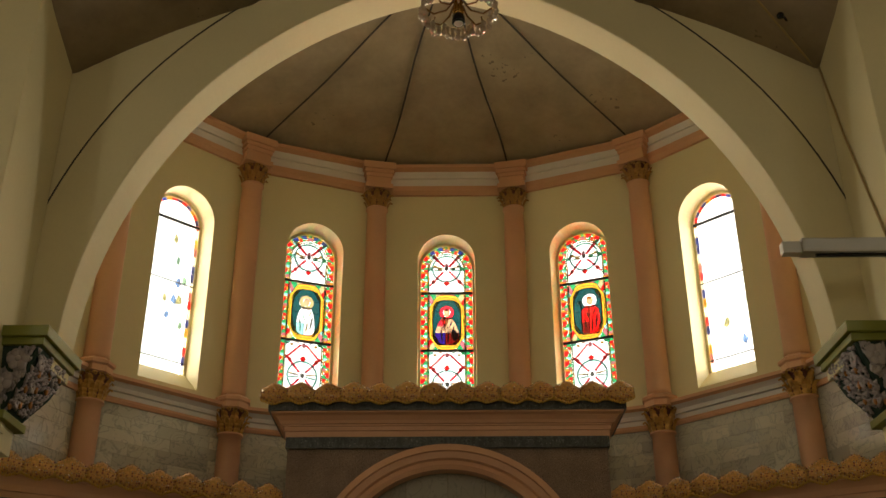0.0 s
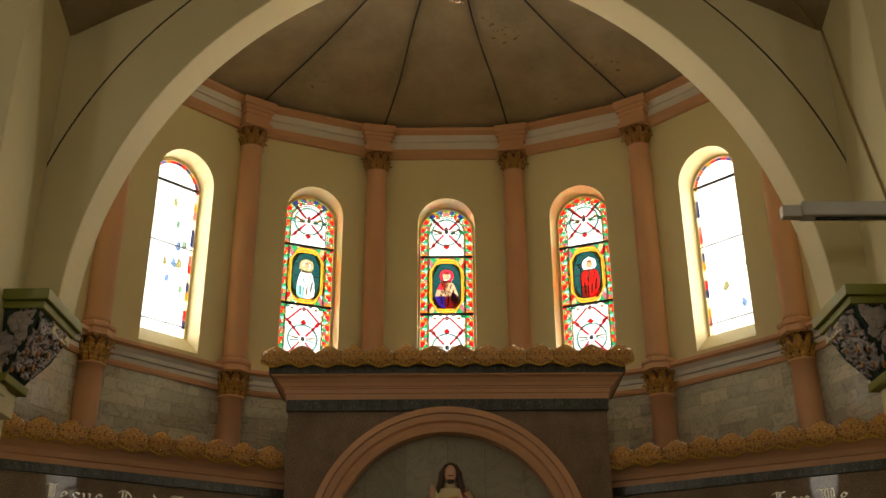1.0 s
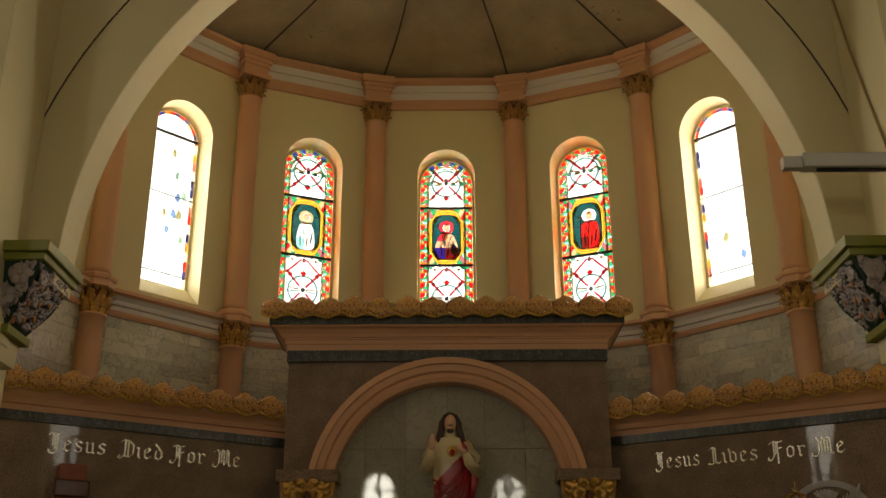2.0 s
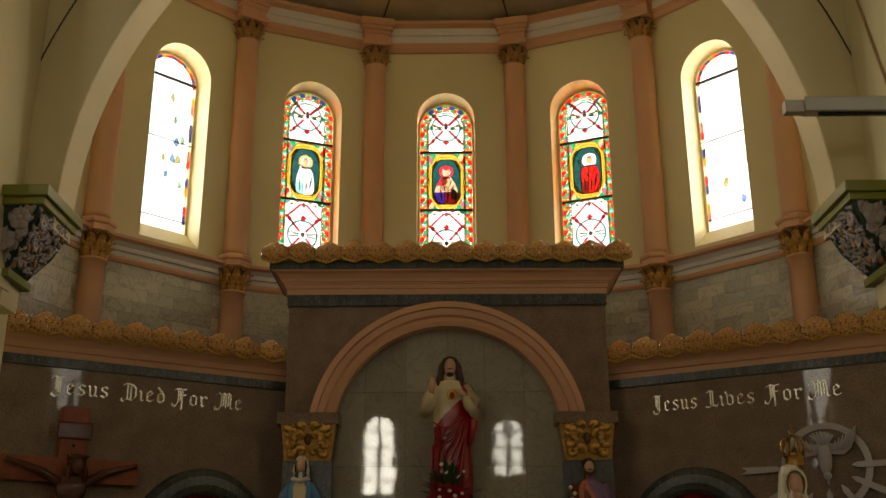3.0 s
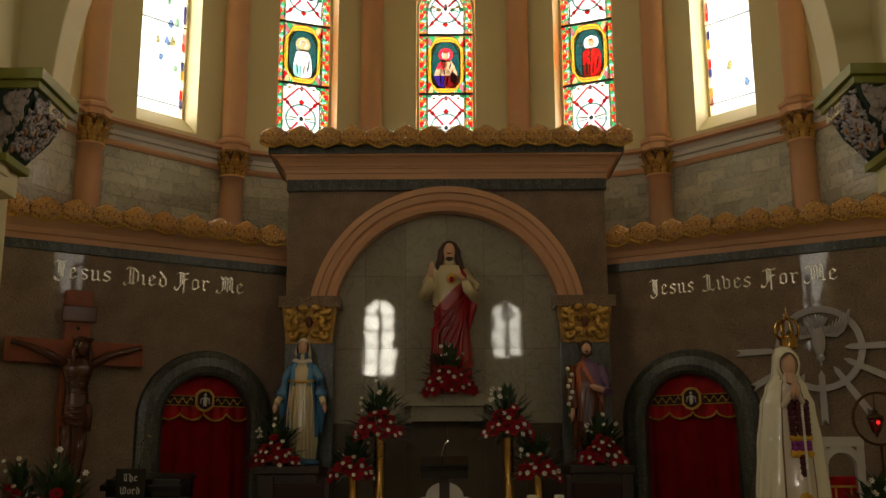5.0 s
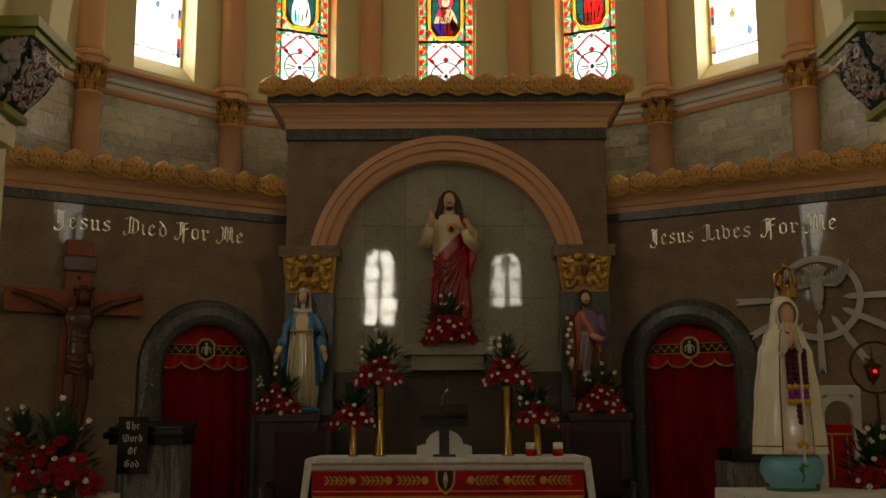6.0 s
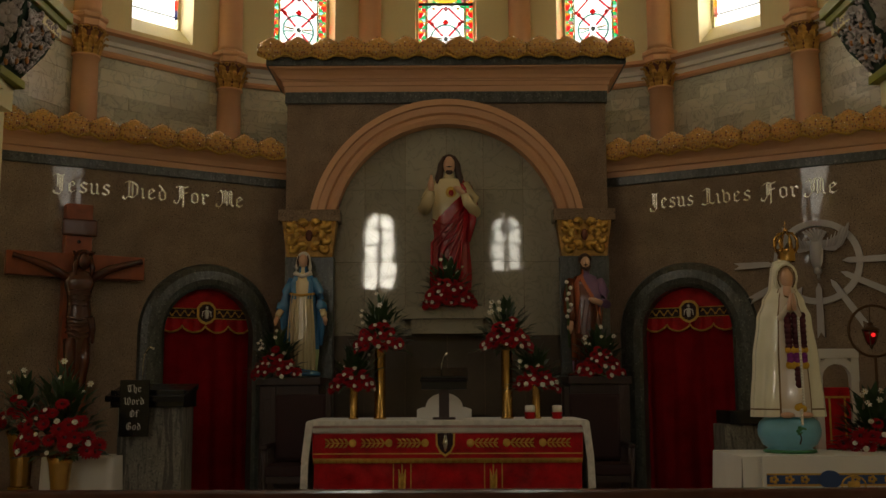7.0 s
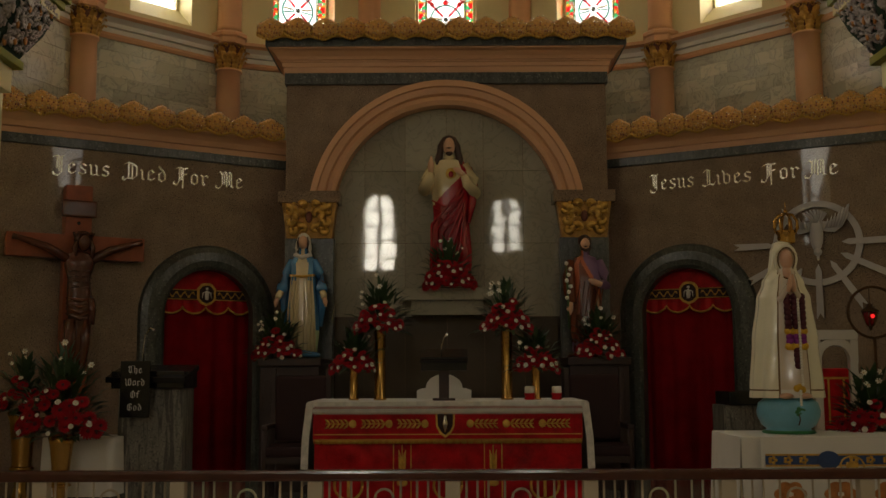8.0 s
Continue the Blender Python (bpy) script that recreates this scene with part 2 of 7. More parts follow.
def slab_with_hole(bm, u0, u1, z0, z1, hole, thick):
    """An upright slab in x and z, its face at y = 0 and its back at y = thick, with an opening whose outline runs from bottom left over the top to bottom right."""
    lo = hole[0][1]

    def quad(*p):
        bm.faces.new([bm.verts.new((u, 0, z)) for u, z in p])
    ul, ur = hole[0][0], hole[-1][0]
    quad((u0, z0), (ul, z0), (ul, z1), (u0, z1))
    quad((ur, z0), (u1, z0), (u1, z1), (ur, z1))
    if lo > z0 + 1e-4:
        quad((ul, z0), (ur, z0), (ur, lo), (ul, lo))
    for a, b in zip(hole, hole[1:]):
        if abs(a[0] - b[0]) > 1e-4:
            quad(a, b, (b[0], z1), (a[0], z1))
    bmesh.ops.remove_doubles(bm, verts=bm.verts[:], dist=1e-4)
    got = bmesh.ops.extrude_face_region(bm, geom=bm.faces[:])
    for v in got["geom"]:
        if isinstance(v, bmesh.types.BMVert):
            v.co.y += thick
    return bm


def arched(uc, hw, bottom, spring, seg=20, rise=1.0):
    """An outline with a round head."""
    pts = [(uc - hw, bottom)]
    for i in range(seg + 1):
        a = math.pi * (1 - i / seg)
        pts.append((uc + hw * math.cos(a), spring + rise * hw * math.sin(a)))
    return pts + [(uc + hw, bottom)]


def arch_sweep(bm, outline, prof):
    """A moulding that follows an outline in x and z; profile of (out from the opening, y)."""
    rows = []
    n = len(outline)
    for i, (u, z) in enumerate(outline):
        p, q = Vector(outline[max(i - 1, 0)]), Vector(outline[min(i + 1, n - 1)])
        d = (q - p).normalized()
        o = Vector((-d.y, d.x))
        rows.append([bm.verts.new((u + o.x * k, y, z + o.y * k)) for k, y in prof])
    k = len(prof)
    for a, b in zip(rows, rows[1:]):
        for j in range(k):
            f = bm.faces.new((a[j], a[(j + 1) % k], b[(j + 1) % k], b[j]))
    bm.faces.new(rows[0]), bm.faces.new(rows[-1][::-1])
    return bm


# ---- the apse: seven of sixteen equal bays round a centre on the axis ----
CY, APO = 8.64, 4.83
RAD = APO / math.cos(math.pi / 16)
BAY = 2 * APO * math.tan(math.pi / 16)
SILL, SPRING, HW = 5.86, 8.20, 0.41


def bay_pose(k):
    a = radians(22.5 * k)
    return Matrix.Translation((APO * math.sin(a), CY + APO * math.cos(a), 0)) @ pose(0, 0, 0, 0, 0, -22.5 * k)


def corner(k, r=RAD):
    a = radians(22.5 * k)
    return (r * math.sin(a), CY + r * math.cos(a))


BAYS = range(-3, 4)
bays = {}
for k in BAYS:
    bm = bmesh.new()
    hole = arched(0, HW, SILL, SPRING)
    if abs(k) == 3:
        box(bm, -BAY / 2, BAY / 2, 0, 0.45, 0, 9.9)
    else:
        slab_with_hole(bm, -BAY / 2, BAY / 2, 0, 9.9, hole, 0.45)
    ob = part(f"wall_apse_{k + 4}", bm, CREAM)
    ob.matrix_basis = bay_pose(k)
    bays[k] = tagged(ob, "cream-painted apse wall bay with a deep round-headed window opening" if abs(k) < 3 else "plain cream-painted apse wall bay", "wall", kind="structure")

# mouldings round the apse
ring = [corner(k + 0.5) for k in range(-4, 4)]
UP0 = 9.25
up = thing("cornice_upper", Matrix(), "salmon cornice with a white frieze running round the apse", "cornice", kind="structure")
part("lower_moulding", sweep(bmesh.new(), ring, [(-0.05, UP0), (0.05, UP0), (0.09, UP0 + 0.05), (0.09, UP0 + 0.13), (-0.05, UP0 + 0.13)]), ORANGE, up)
part("frieze", sweep(bmesh.new(), ring, [(-0.05, UP0 + 0.13), (0.05, UP0 + 0.13), (0.055, UP0 + 0.26), (0.085, UP0 + 0.265), (0.09, UP0 + 0.30), (0.11, UP0 + 0.36), (-0.05, UP0 + 0.36)]), WHITE_BAND, up, "off-white painted frieze")
part("upper_moulding", sweep(bmesh.new(), ring, [(-0.05, UP0 + 0.36), (0.13, UP0 + 0.36), (0.2, UP0 + 0.39), (0.2, UP0 + 0.44), (-0.05, UP0 + 0.44)]), ORANGE, up)
LO0 = 5.45
low = thing("cornice_lower", Matrix(), "salmon string course with a grooved white band under the apse windows", "cornice", kind="structure")
part("top_moulding", sweep(bmesh.new(), ring, [(-0.05, LO0 + 0.235), (0.12, LO0 + 0.235), (0.16, LO0 + 0.26), (0.16, LO0 + 0.30), (0.06, LO0 + 0.325), (-0.05, LO0 + 0.325)]), ORANGE, low)
part("white_band", sweep(bmesh.new(), ring, [(-0.05, LO0 + 0.07), (0.045, LO0 + 0.07), (0.055, LO0 + 0.115), (0.03, LO0 + 0.12), (0.03, LO0 + 0.13), (0.07, LO0 + 0.135), (0.08, LO0 + 0.175), (0.055, LO0 + 0.18), (0.055, LO0 + 0.19), (0.115, LO0 + 0.235), (-0.05, LO0 + 0.235)]), WHITE_BAND, low, "grooved off-white band")
part("bottom_moulding", sweep(bmesh.new(), ring, [(-0.05, LO0), (0.04, LO0), (0.055, LO0 + 0.035), (0.04, LO0 + 0.07), (-0.05, LO0 + 0.07)]), ORANGE, low)


def acanthus(bm, r0, r1, z0, z1, n, rows=2):
    """Two rows of lobed, ribbed leaves that curl over, with scrolls under the abacus."""
    h = z1 - z0
    for row in range(rows):
        for i in range(n):
            a = 2 * math.pi * (i + 0.5 * row) / n
            d, s = Vector((math.cos(a), math.sin(a), 0)), Vector((-math.sin(a), math.cos(a), 0))
            b0, tall = z0 + h * 0.3 * row, h * (0.5 if row == 0 else 0.52)
            w = math.pi * r0 / n
            prev = None
            for f, out, ww in ((0, .004, .7), (.2, .012, 1.05), (.34, .014, .8), (.5, .022, 1.15), (.64, .026, .8), (.8, .042, .95), (.95, .062, .6), (.9, .078, .3), (.78, .076, .05)):
                r = r0 + (r1 - r0) * (0.25 * row + 0.2 * f) + out
                now = [bm.verts.new(d * (r - (.012 if abs(x) == 1 else -.010 if x == 0 else 0)) + s * x * w * ww + Vector((0, 0, b0 + tall * f))) for x in (-1, -.45, 0, .45, 1)]
                if prev:
                    for j in range(4):
                        bm.faces.new((prev[j], prev[j + 1], now[j + 1], now[j]))
                prev = now
    for i in range(8):
        a = math.pi / 8 + i * math.pi / 4
        d, s = Vector((math.cos(a), math.sin(a), 0)), Vector((-math.sin(a), math.cos(a), 0))
        for q in (-1, 1):
            pts = [d * (r1 - .005) + s * q * (.035 + (.028 - .0025 * j) * math.cos(j * .8)) + Vector((0, 0, z1 - .045 + (.028 - .0025 * j) * math.sin(j * .8))) for j in range(9)]
            tube(bm, pts, [.011 - .0007 * j for j in range(9)], 5)
    lathe(bm, [(r0 - .01, z0 - .02), (r0 + .018, z0 - .012), (r0 + .018, z0), (r0 - .01, z0 + .008)], 20)
    return bm


CAP_GOLD = material("worn_gilt_capital", (0.50, 0.29, 0.075), 0.42, 0.6, spread=0.45, grain=40, stain=14, bump=0.5)
CAP_DARK = material("dull_gilt_capital", (0.36, 0.20, 0.06), 0.5, 0.45, spread=0.4, grain=40, stain=14, bump=0.4)


def apse_column(m, label):
    t = thing("apse_column", m, label, "column", "columns round the apse")
    part("lower_shaft", lathe(bmesh.new(), [(0.17, 0), (0.17, 0.2), (0.15, 0.25), (0.148, 5.0), (0.142, 5.34), (0.165, 5.345), (0.165, 5.37)], 28), ORANGE, t)
    # both capital bells are dark brown, painted shade between the leaves
    bm = lathe(bmesh.new(), [(0.135, 5.37), (0.14, 5.5), (0.19, 5.665), (0.15, 5.68)], 20, mi=1)
    part("lower_capital", acanthus(bm, 0.145, 0.205, 5.38, 5.69, 9), [CAP_GOLD, BROWN_HEART_CREVICE], t, "gilded leaf capital")
    bm = bmesh.new()
    lathe(bm, [(0.19, 5.68), (0.21, 5.69), (0.21, 5.76), (0.235, 5.78), (0.235, 5.815), (0.19, 5.845), (0.17, 5.86)], 8)
    for f in bm.faces:
        f.smooth = False
    part("abacus", bm, ORANGE, t)
    part("upper_shaft", lathe(bmesh.new(), [(0.16, 5.86), (0.15, 5.92), (0.148, 8.6), (0.138, 8.93), (0.16, 8.94), (0.16, 8.965)], 28), ORANGE, t)
    bm = lathe(bmesh.new(), [(0.13, 8.96), (0.135, 9.1), (0.19, 9.235), (0.15, 9.24)], 20, mi=1)
    part("upper_capital", acanthus(bm, 0.135, 0.19, 8.97, 9.25, 9), [CAP_DARK, BROWN_HEART_CREVICE], t, "dull gilt leaf capital")
    bm = bmesh.new()
    box(bm, -0.205, 0.205, -0.2, 0.2, 9.245, 9.32, 0.012)
    box(bm, -0.175, 0.175, -0.165, 0.2, 9.32, 9.345)
    for i, (w, a, b) in enumerate(((0.18, 9.345, 9.44), (0.195, 9.44, 9.50), (0.215, 9.50, 9.56), (0.24, 9.56, 9.675))):
        box(bm, -w, w, -w + 0.02, 0.2, a, b, 0.01)
    part("entablature_block", bm, ORANGE, t)
    return t


first = apse_column(Matrix.Translation((*corner(0.525, RAD - 0.1), 0)) @ pose(0, 0, 0, 0, 0, -11.25), "salmon-painted apse column with gilded leaf capitals between tall windows")
for k in (-2.54, -1.525, -0.54, 1.51, 2.53):
    copy_thing(first, Matrix.Translation((*corner(k, RAD - 0.1), 0)) @ pose(0, 0, 0, 0, 0, -22.5 * k))

# ceiling of the apse: flat triangular boards that rise to a point
bm = bmesh.new()
TOPZ, APEX = 9.63, (0.0, 10.1, 10.75)
rim = [corner(k + 0.5, RAD + 0.3) for k in range(-4, 4)]
rim = [(-6.2, 8.9)] + rim + [(6.2, 8.9)]
apex = bm.verts.new(APEX)
vs = [bm.verts.new((x, y, TOPZ)) for x, y in rim]
for a, b in zip(vs, vs[1:]):
    bm.faces.new((a, b, apex))
bm.faces.new((vs[-1], vs[0], apex))
bmesh.ops.subdivide_edges(bm, edges=bm.edges[:], cuts=3, use_grid_fill=True)
got = bmesh.ops.extrude_face_region(bm, geom=bm.faces[:])
for v in got["geom"]:
    if isinstance(v, bmesh.types.BMVert):
        v.co.z += 0.08
ceiling_apse = tagged(part("ceiling_apse", bm, CEILING), "stained beige apse ceiling of triangular boards with mould near the rim", "ceiling", kind="structure")
for k in range(-4, 4):
    x, y = corner(k + 0.5, RAD + 0.0)
    p0, p1 = Vector((x, y, TOPZ + 0.03)), Vector(APEX)
    pts = [p0 + (p1 - p0) * s + Vector((0.02 * math.sin(9 * s + k), 0, -0.012)) for s in [i / 10 for i in range(11)]]
    part("joint_strip", tube(bmesh.new(), pts, 0.013, 5), SEAM, ceiling_apse, "dark joint strip")

# chancel arch
AF, AB, AC, AE, AR = 8.8, 9.35, 0.93, 5.05, 4.53


def pointed(r, seg=26, bottom=None):
    """The outline of the pointed arch, from the springing on one side to the other."""
    top = math.acos(AC / r)
    right = [(-AC + r * math.cos(top * i / seg), AE + r * math.sin(top * i / seg)) for i in range(seg + 1)]
    left = [(-x, z) for x, z in right]
    out = left + right[::-1][1:]
    if bottom is not None:
        out = [(out[0][0], bottom)] + out + [(out[-1][0], bottom)]
    return out


bm = slab_with_hole(bmesh.new(), -6.5, 6.5, 0, 12.0, pointed(AR + 0.49, 26, 0.0), AB - AF - 0.16)
wall_chancel = tagged(part("wall_chancel", bm, CREAM), "cream-painted wall above the chancel arch", "wall", kind="structure")
wall_chancel.location = (0, AF + 0.14, 0)
bm = arch_sweep(bmesh.new(), pointed(AR, 30, 4.9), [(0.0, AF + 0.13), (0.004, AF + 0.119), (0.015, AF + 0.115), (0.52, AF + 0.115), (0.52, AF + 0.2), (0.44, AB), (0.0, AB)])
tagged(part("chancel_arch", bm, CREAM), "broad cream-painted pointed chancel arch", "arch", kind="structure")
crease = part("crease", arch_sweep(bmesh.new(), pointed(AR + 0.585, 30), [(0.0, AF + 0.132), (0.014, AF + 0.132), (0.014, AF + 0.16), (0.0, AF + 0.16)]), SEAM, None)
crease.parent = wall_chancel
crease.matrix_parent_inverse = Matrix.Translation((0, -AF - 0.14, 0))
tagged(crease, "dark crack along the arch")

# nave: side walls, back wall, ceiling, floor
NX, BACKY = 5.6, -12.0
for s in (-1, 1):
    bm = bmesh.new()
    box(bm, min(s * 3.93, s * 6.4), max(s * 3.93, s * 6.4), 7.95, AF + 0.14, 4.3, 9.6, 0.02)
    box(bm, min(s * 4.06, s * 6.4), max(s * 4.06, s * 6.4), 8.02, AF + 0.14, 0, 4.3)
    tagged(part("pier_1" if s < 0 else "pier_2", bm, CREAM), "tall cream-painted pier beside the chancel arch", "pier", kind="structure")
# The pair at y 4.3 is unseen, added to light the upper reredos.
WIN_Y = {-1: (4.3, -1.8), 1: (4.3, 0.1)}
for s, nm in ((-1, "west"), (1, "east")):
    bm = bmesh.new()
    edges = [7.95, 6.2, 1.5, -12.0]
    for (a, b), yc in zip(zip(edges, edges[1:]), (None,) + WIN_Y[s]):
        b2 = bmesh.new()
        if yc is None:
            box(b2, -a, -b, 0, 0.4, 0, 10.5)
        else:
            slab_with_hole(b2, -a, -b, 0, 10.5, arched(-yc, 0.6 if yc > 1 else 0.5, 6.35 if yc > 1 else 4.6, 7.6 if yc > 1 else 7.2), 0.4)
        me = bpy.data.meshes.new("tmp")
        b2.to_mesh(me)
        b2.free()
        bm.from_mesh(me)
        bpy.data.meshes.remove(me)
    for v in bm.verts:
        u, w, z = v.co
        v.co = (s * (NX + w), -u, z)
    tagged(part(f"wall_{nm}", bm, CREAM), "cream-painted nave side wall with round-headed windows", "wall", kind="structure")
    # at y 4.3 the lamp is an added light without a known source
    for yc in WIN_Y[s]:
        daylight("window_light", (s * (NX + 0.33), yc, 7.3 if yc > 1 else 6.2), (0, yc + 1.5, 4.0), 1.2 if yc > 1 else 1.0, 1.8 if yc > 1 else 3.0, (WEST_WATTS if s < 0 else EAST_WATTS) * (1.0 if yc > 1 else 0.5))
bm = bmesh.new()
for xc in (-2.32, 2.05):
    b2 = slab_with_hole(bmesh.new(), -6.2 if xc < 0 else -0.1, -0.1 if xc < 0 else 6.2, 0, 10.5, arched(xc, 0.56 if xc < 0 else 0.52, 5.0 if xc < 0 else 5.7, 7.1), 0.4)
    me = bpy.data.meshes.new("tmp")
    b2.to_mesh(me)
    b2.free()
    bm.from_mesh(me)
    bpy.data.meshes.remove(me)
    daylight("window_light", (xc, BACKY - 0.35, 6.3), (xc, 0, 5.0), 1.2, 2.7, BACK_WATTS if xc < 0 else BACK_WATTS * 0.55)
for v in bm.verts:
    v.co.y = BACKY - v.co.y
WIN_FRAME = material("dark_window_frame", (0.05, 0.045, 0.04), 0.5)


def nave_window(name, m, hw, z0, spring):
    """A window with a lattice of bars; its face looks along -y."""
    t = thing(name, m, "tall out-of-view round-headed nave window with a dark lattice of bars", "window", kind="structure")
    part("frame", arch_sweep(bmesh.new(), arched(0, hw - 0.05, z0, spring, 16), [(0, 0), (0.05, 0), (0.05, 0.06), (0, 0.06)]), WIN_FRAME, t)
    part("mullion", a_box(-0.07, 0.07, 0.0, 0.06, z0, spring + hw), WIN_FRAME, t)
    for i in range(5):
        z = z0 + 0.02 + (spring - z0) * i / 4
        part("glazing_bar", a_box(-hw, hw, 0.01, 0.05, z - 0.03, z + 0.03), WIN_FRAME, t)


tagged(part("wall_back", bm, CREAM), "cream-painted back wall of the nave with two tall windows", "wall", kind="structure")

nave_window("window_6", Matrix.Translation((-2.32, BACKY - 0.2, 0)) @ pose(0, 0, 0, 0, 0, 180), 0.56, 5.0, 7.1)
nave_window("window_7", Matrix.Translation((2.05, BACKY - 0.2, 0)) @ pose(0, 0, 0, 0, 0, 180), 0.52, 5.0, 7.1)
number = 8
for s in (-1, 1):
    for yc in WIN_Y[s]:
        near = yc > 1
        nave_window(f"window_{number}", Matrix.Translation((s * (NX + 0.2), yc, 0)) @ pose(0, 0, 0, 0, 0, -90 * s), 0.6 if near else 0.5, 6.35 if near else 4.6, 7.6 if near else 7.2)
        number += 1

bm = bmesh.new()
xs = [-6.4, -5.2, -4.4, -3.88, -3.4, -2.9, -2.4, -1.8, -1.2, -0.6, 0, 0.6, 1.2, 1.8, 2.4, 2.9, 3.4, 3.88, 4.4, 5.2, 6.4]
ys = [AF + 0.2, 8.3, 7.8, 7.2, 6.4, 5, 2, -4, BACKY - 0.2]


def vault(x, y):
    a = min(1.0, abs(x) / 3.88)
    base = 9.55 - 1.35 * a ** 1.8 - 0.25 * max(0, abs(x) - 3.88)
    return base + min(0.8, 0.5 * max(0.0, AF - y)) * (0.4 + 0.6 * a)


grid = [[bm.verts.new((x, y, vault(x, y))) for x in xs] for y in ys]
for r0, r1 in zip(grid, grid[1:]):
    for i in range(len(xs) - 1):
        bm.faces.new((r0[i], r0[i + 1], r1[i + 1], r1[i])).smooth = True
got = bmesh.ops.extrude_face_region(bm, geom=bm.faces[:])
for v in got["geom"]:
    if isinstance(v, bmesh.types.BMVert):
        v.co.z += 0.1
tagged(part("ceiling_nave", bm, CEILING), "grey stained vaulted nave ceiling", "ceiling", kind="structure")

tagged(part("floor", a_box(-6.4, 6.4, BACKY - 0.4, 15, -0.2, 0), FLOOR), "polished beige marble nave floor", "floor", kind="structure")
PLAT = 0.45
bm = bmesh.new()
box(bm, -5.4, 5.4, 6.9, 14.0, 0, 0.15, 0.01)
box(bm, -5.4, 5.4, 7.25, 14.0, 0.15, 0.30, 0.01)
box(bm, -5.4, 5.4, 7.6, 14.0, 0.30, PLAT, 0.01)
tagged(part("sanctuary_steps", bm, FLOOR), "raised sanctuary floor of polished marble with steps", "steps", kind="structure")

# ---- reredos block ----
BX, BY = 1.81, 11.5
NH, NS = 1.274, 3.35
reredos = thing("reredos", Matrix.Translation((0, BY, PLAT)), "brown granite reredos with a round-arched marble niche and salmon cornice", "reredos")
up_ = lambda z: z - PLAT
bm = slab_with_hole(bmesh.new(), -BX, BX, 0, up_(4.87), [(u, z) for u, z in arched(0, NH + 0.03, 0, up_(NS), 32)], 0.13)
part("granite_front", bm, GRANITE, reredos)
part("core", a_box(-BX, BX, 0.18, 0.9, 0, up_(5.3)), GRANITE, reredos)
for s in (-1, 1):
    part("side_panel", a_box(min(s * 1.5, s * BX), max(s * 1.5, s * BX), 0.13, 0.18, 0, up_(4.87)), GRANITE, reredos)
# niche lining of marble slabs
xe = [-1.5, -0.93, -0.47, 0.0, 0.42, 0.87, 1.5]
ze = [0, 0.9, 1.79, 2.62, 3.45, 4.35]
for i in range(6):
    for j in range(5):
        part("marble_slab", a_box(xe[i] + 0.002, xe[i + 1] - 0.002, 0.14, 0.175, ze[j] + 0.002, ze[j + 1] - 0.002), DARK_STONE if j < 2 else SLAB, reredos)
prof = [(0.0, 0.135), (0.0, -0.05), (0.05, -0.07), (0.1, -0.05), (0.12, -0.09), (0.19, -0.1), (0.2, -0.13), (0.27, -0.12), (0.28, -0.02), (0.28, 0.0), (0.02, 0.0), (0.02, 0.135)]
part("arch_moulding", arch_sweep(bmesh.new(), arched(0, NH, up_(3.3), up_(NS), 40), prof), ORANGE, reredos, "stepped salmon arch moulding")
part("granite_band", a_box(-BX - 0.02, BX + 0.02, -0.05, 0.5, up_(4.87), up_(5.0), bevel=0.008), GREEN_GRANITE, reredos, "grey-green granite band")
bm = bmesh.new()
z0 = up_(5.0)
cp = [(0.0, z0), (0.03, z0), (0.03, z0 + 0.07), (0.045, z0 + 0.075), (0.05, z0 + 0.12), (0.065, z0 + 0.125), (0.065, z0 + 0.14), (0.085, z0 + 0.145), (0.1, z0 + 0.18), (0.14, z0 + 0.225), (0.185, z0 + 0.245), (0.19, z0 + 0.262), (-0.3, z0 + 0.262), (-0.3, z0)]
sweep(bm, [(-BX, 0.9), (-BX, 0.0), (BX, 0.0), (BX, 0.9)], cp)
part("cornice", bm, ORANGE, reredos, "stepped salmon cornice")
part("cap_slab", a_box(-BX - 0.215, BX + 0.215, -0.215, 0.9, up_(5.262), up_(5.36), bevel=0.008), GREEN_GRANITE, reredos)
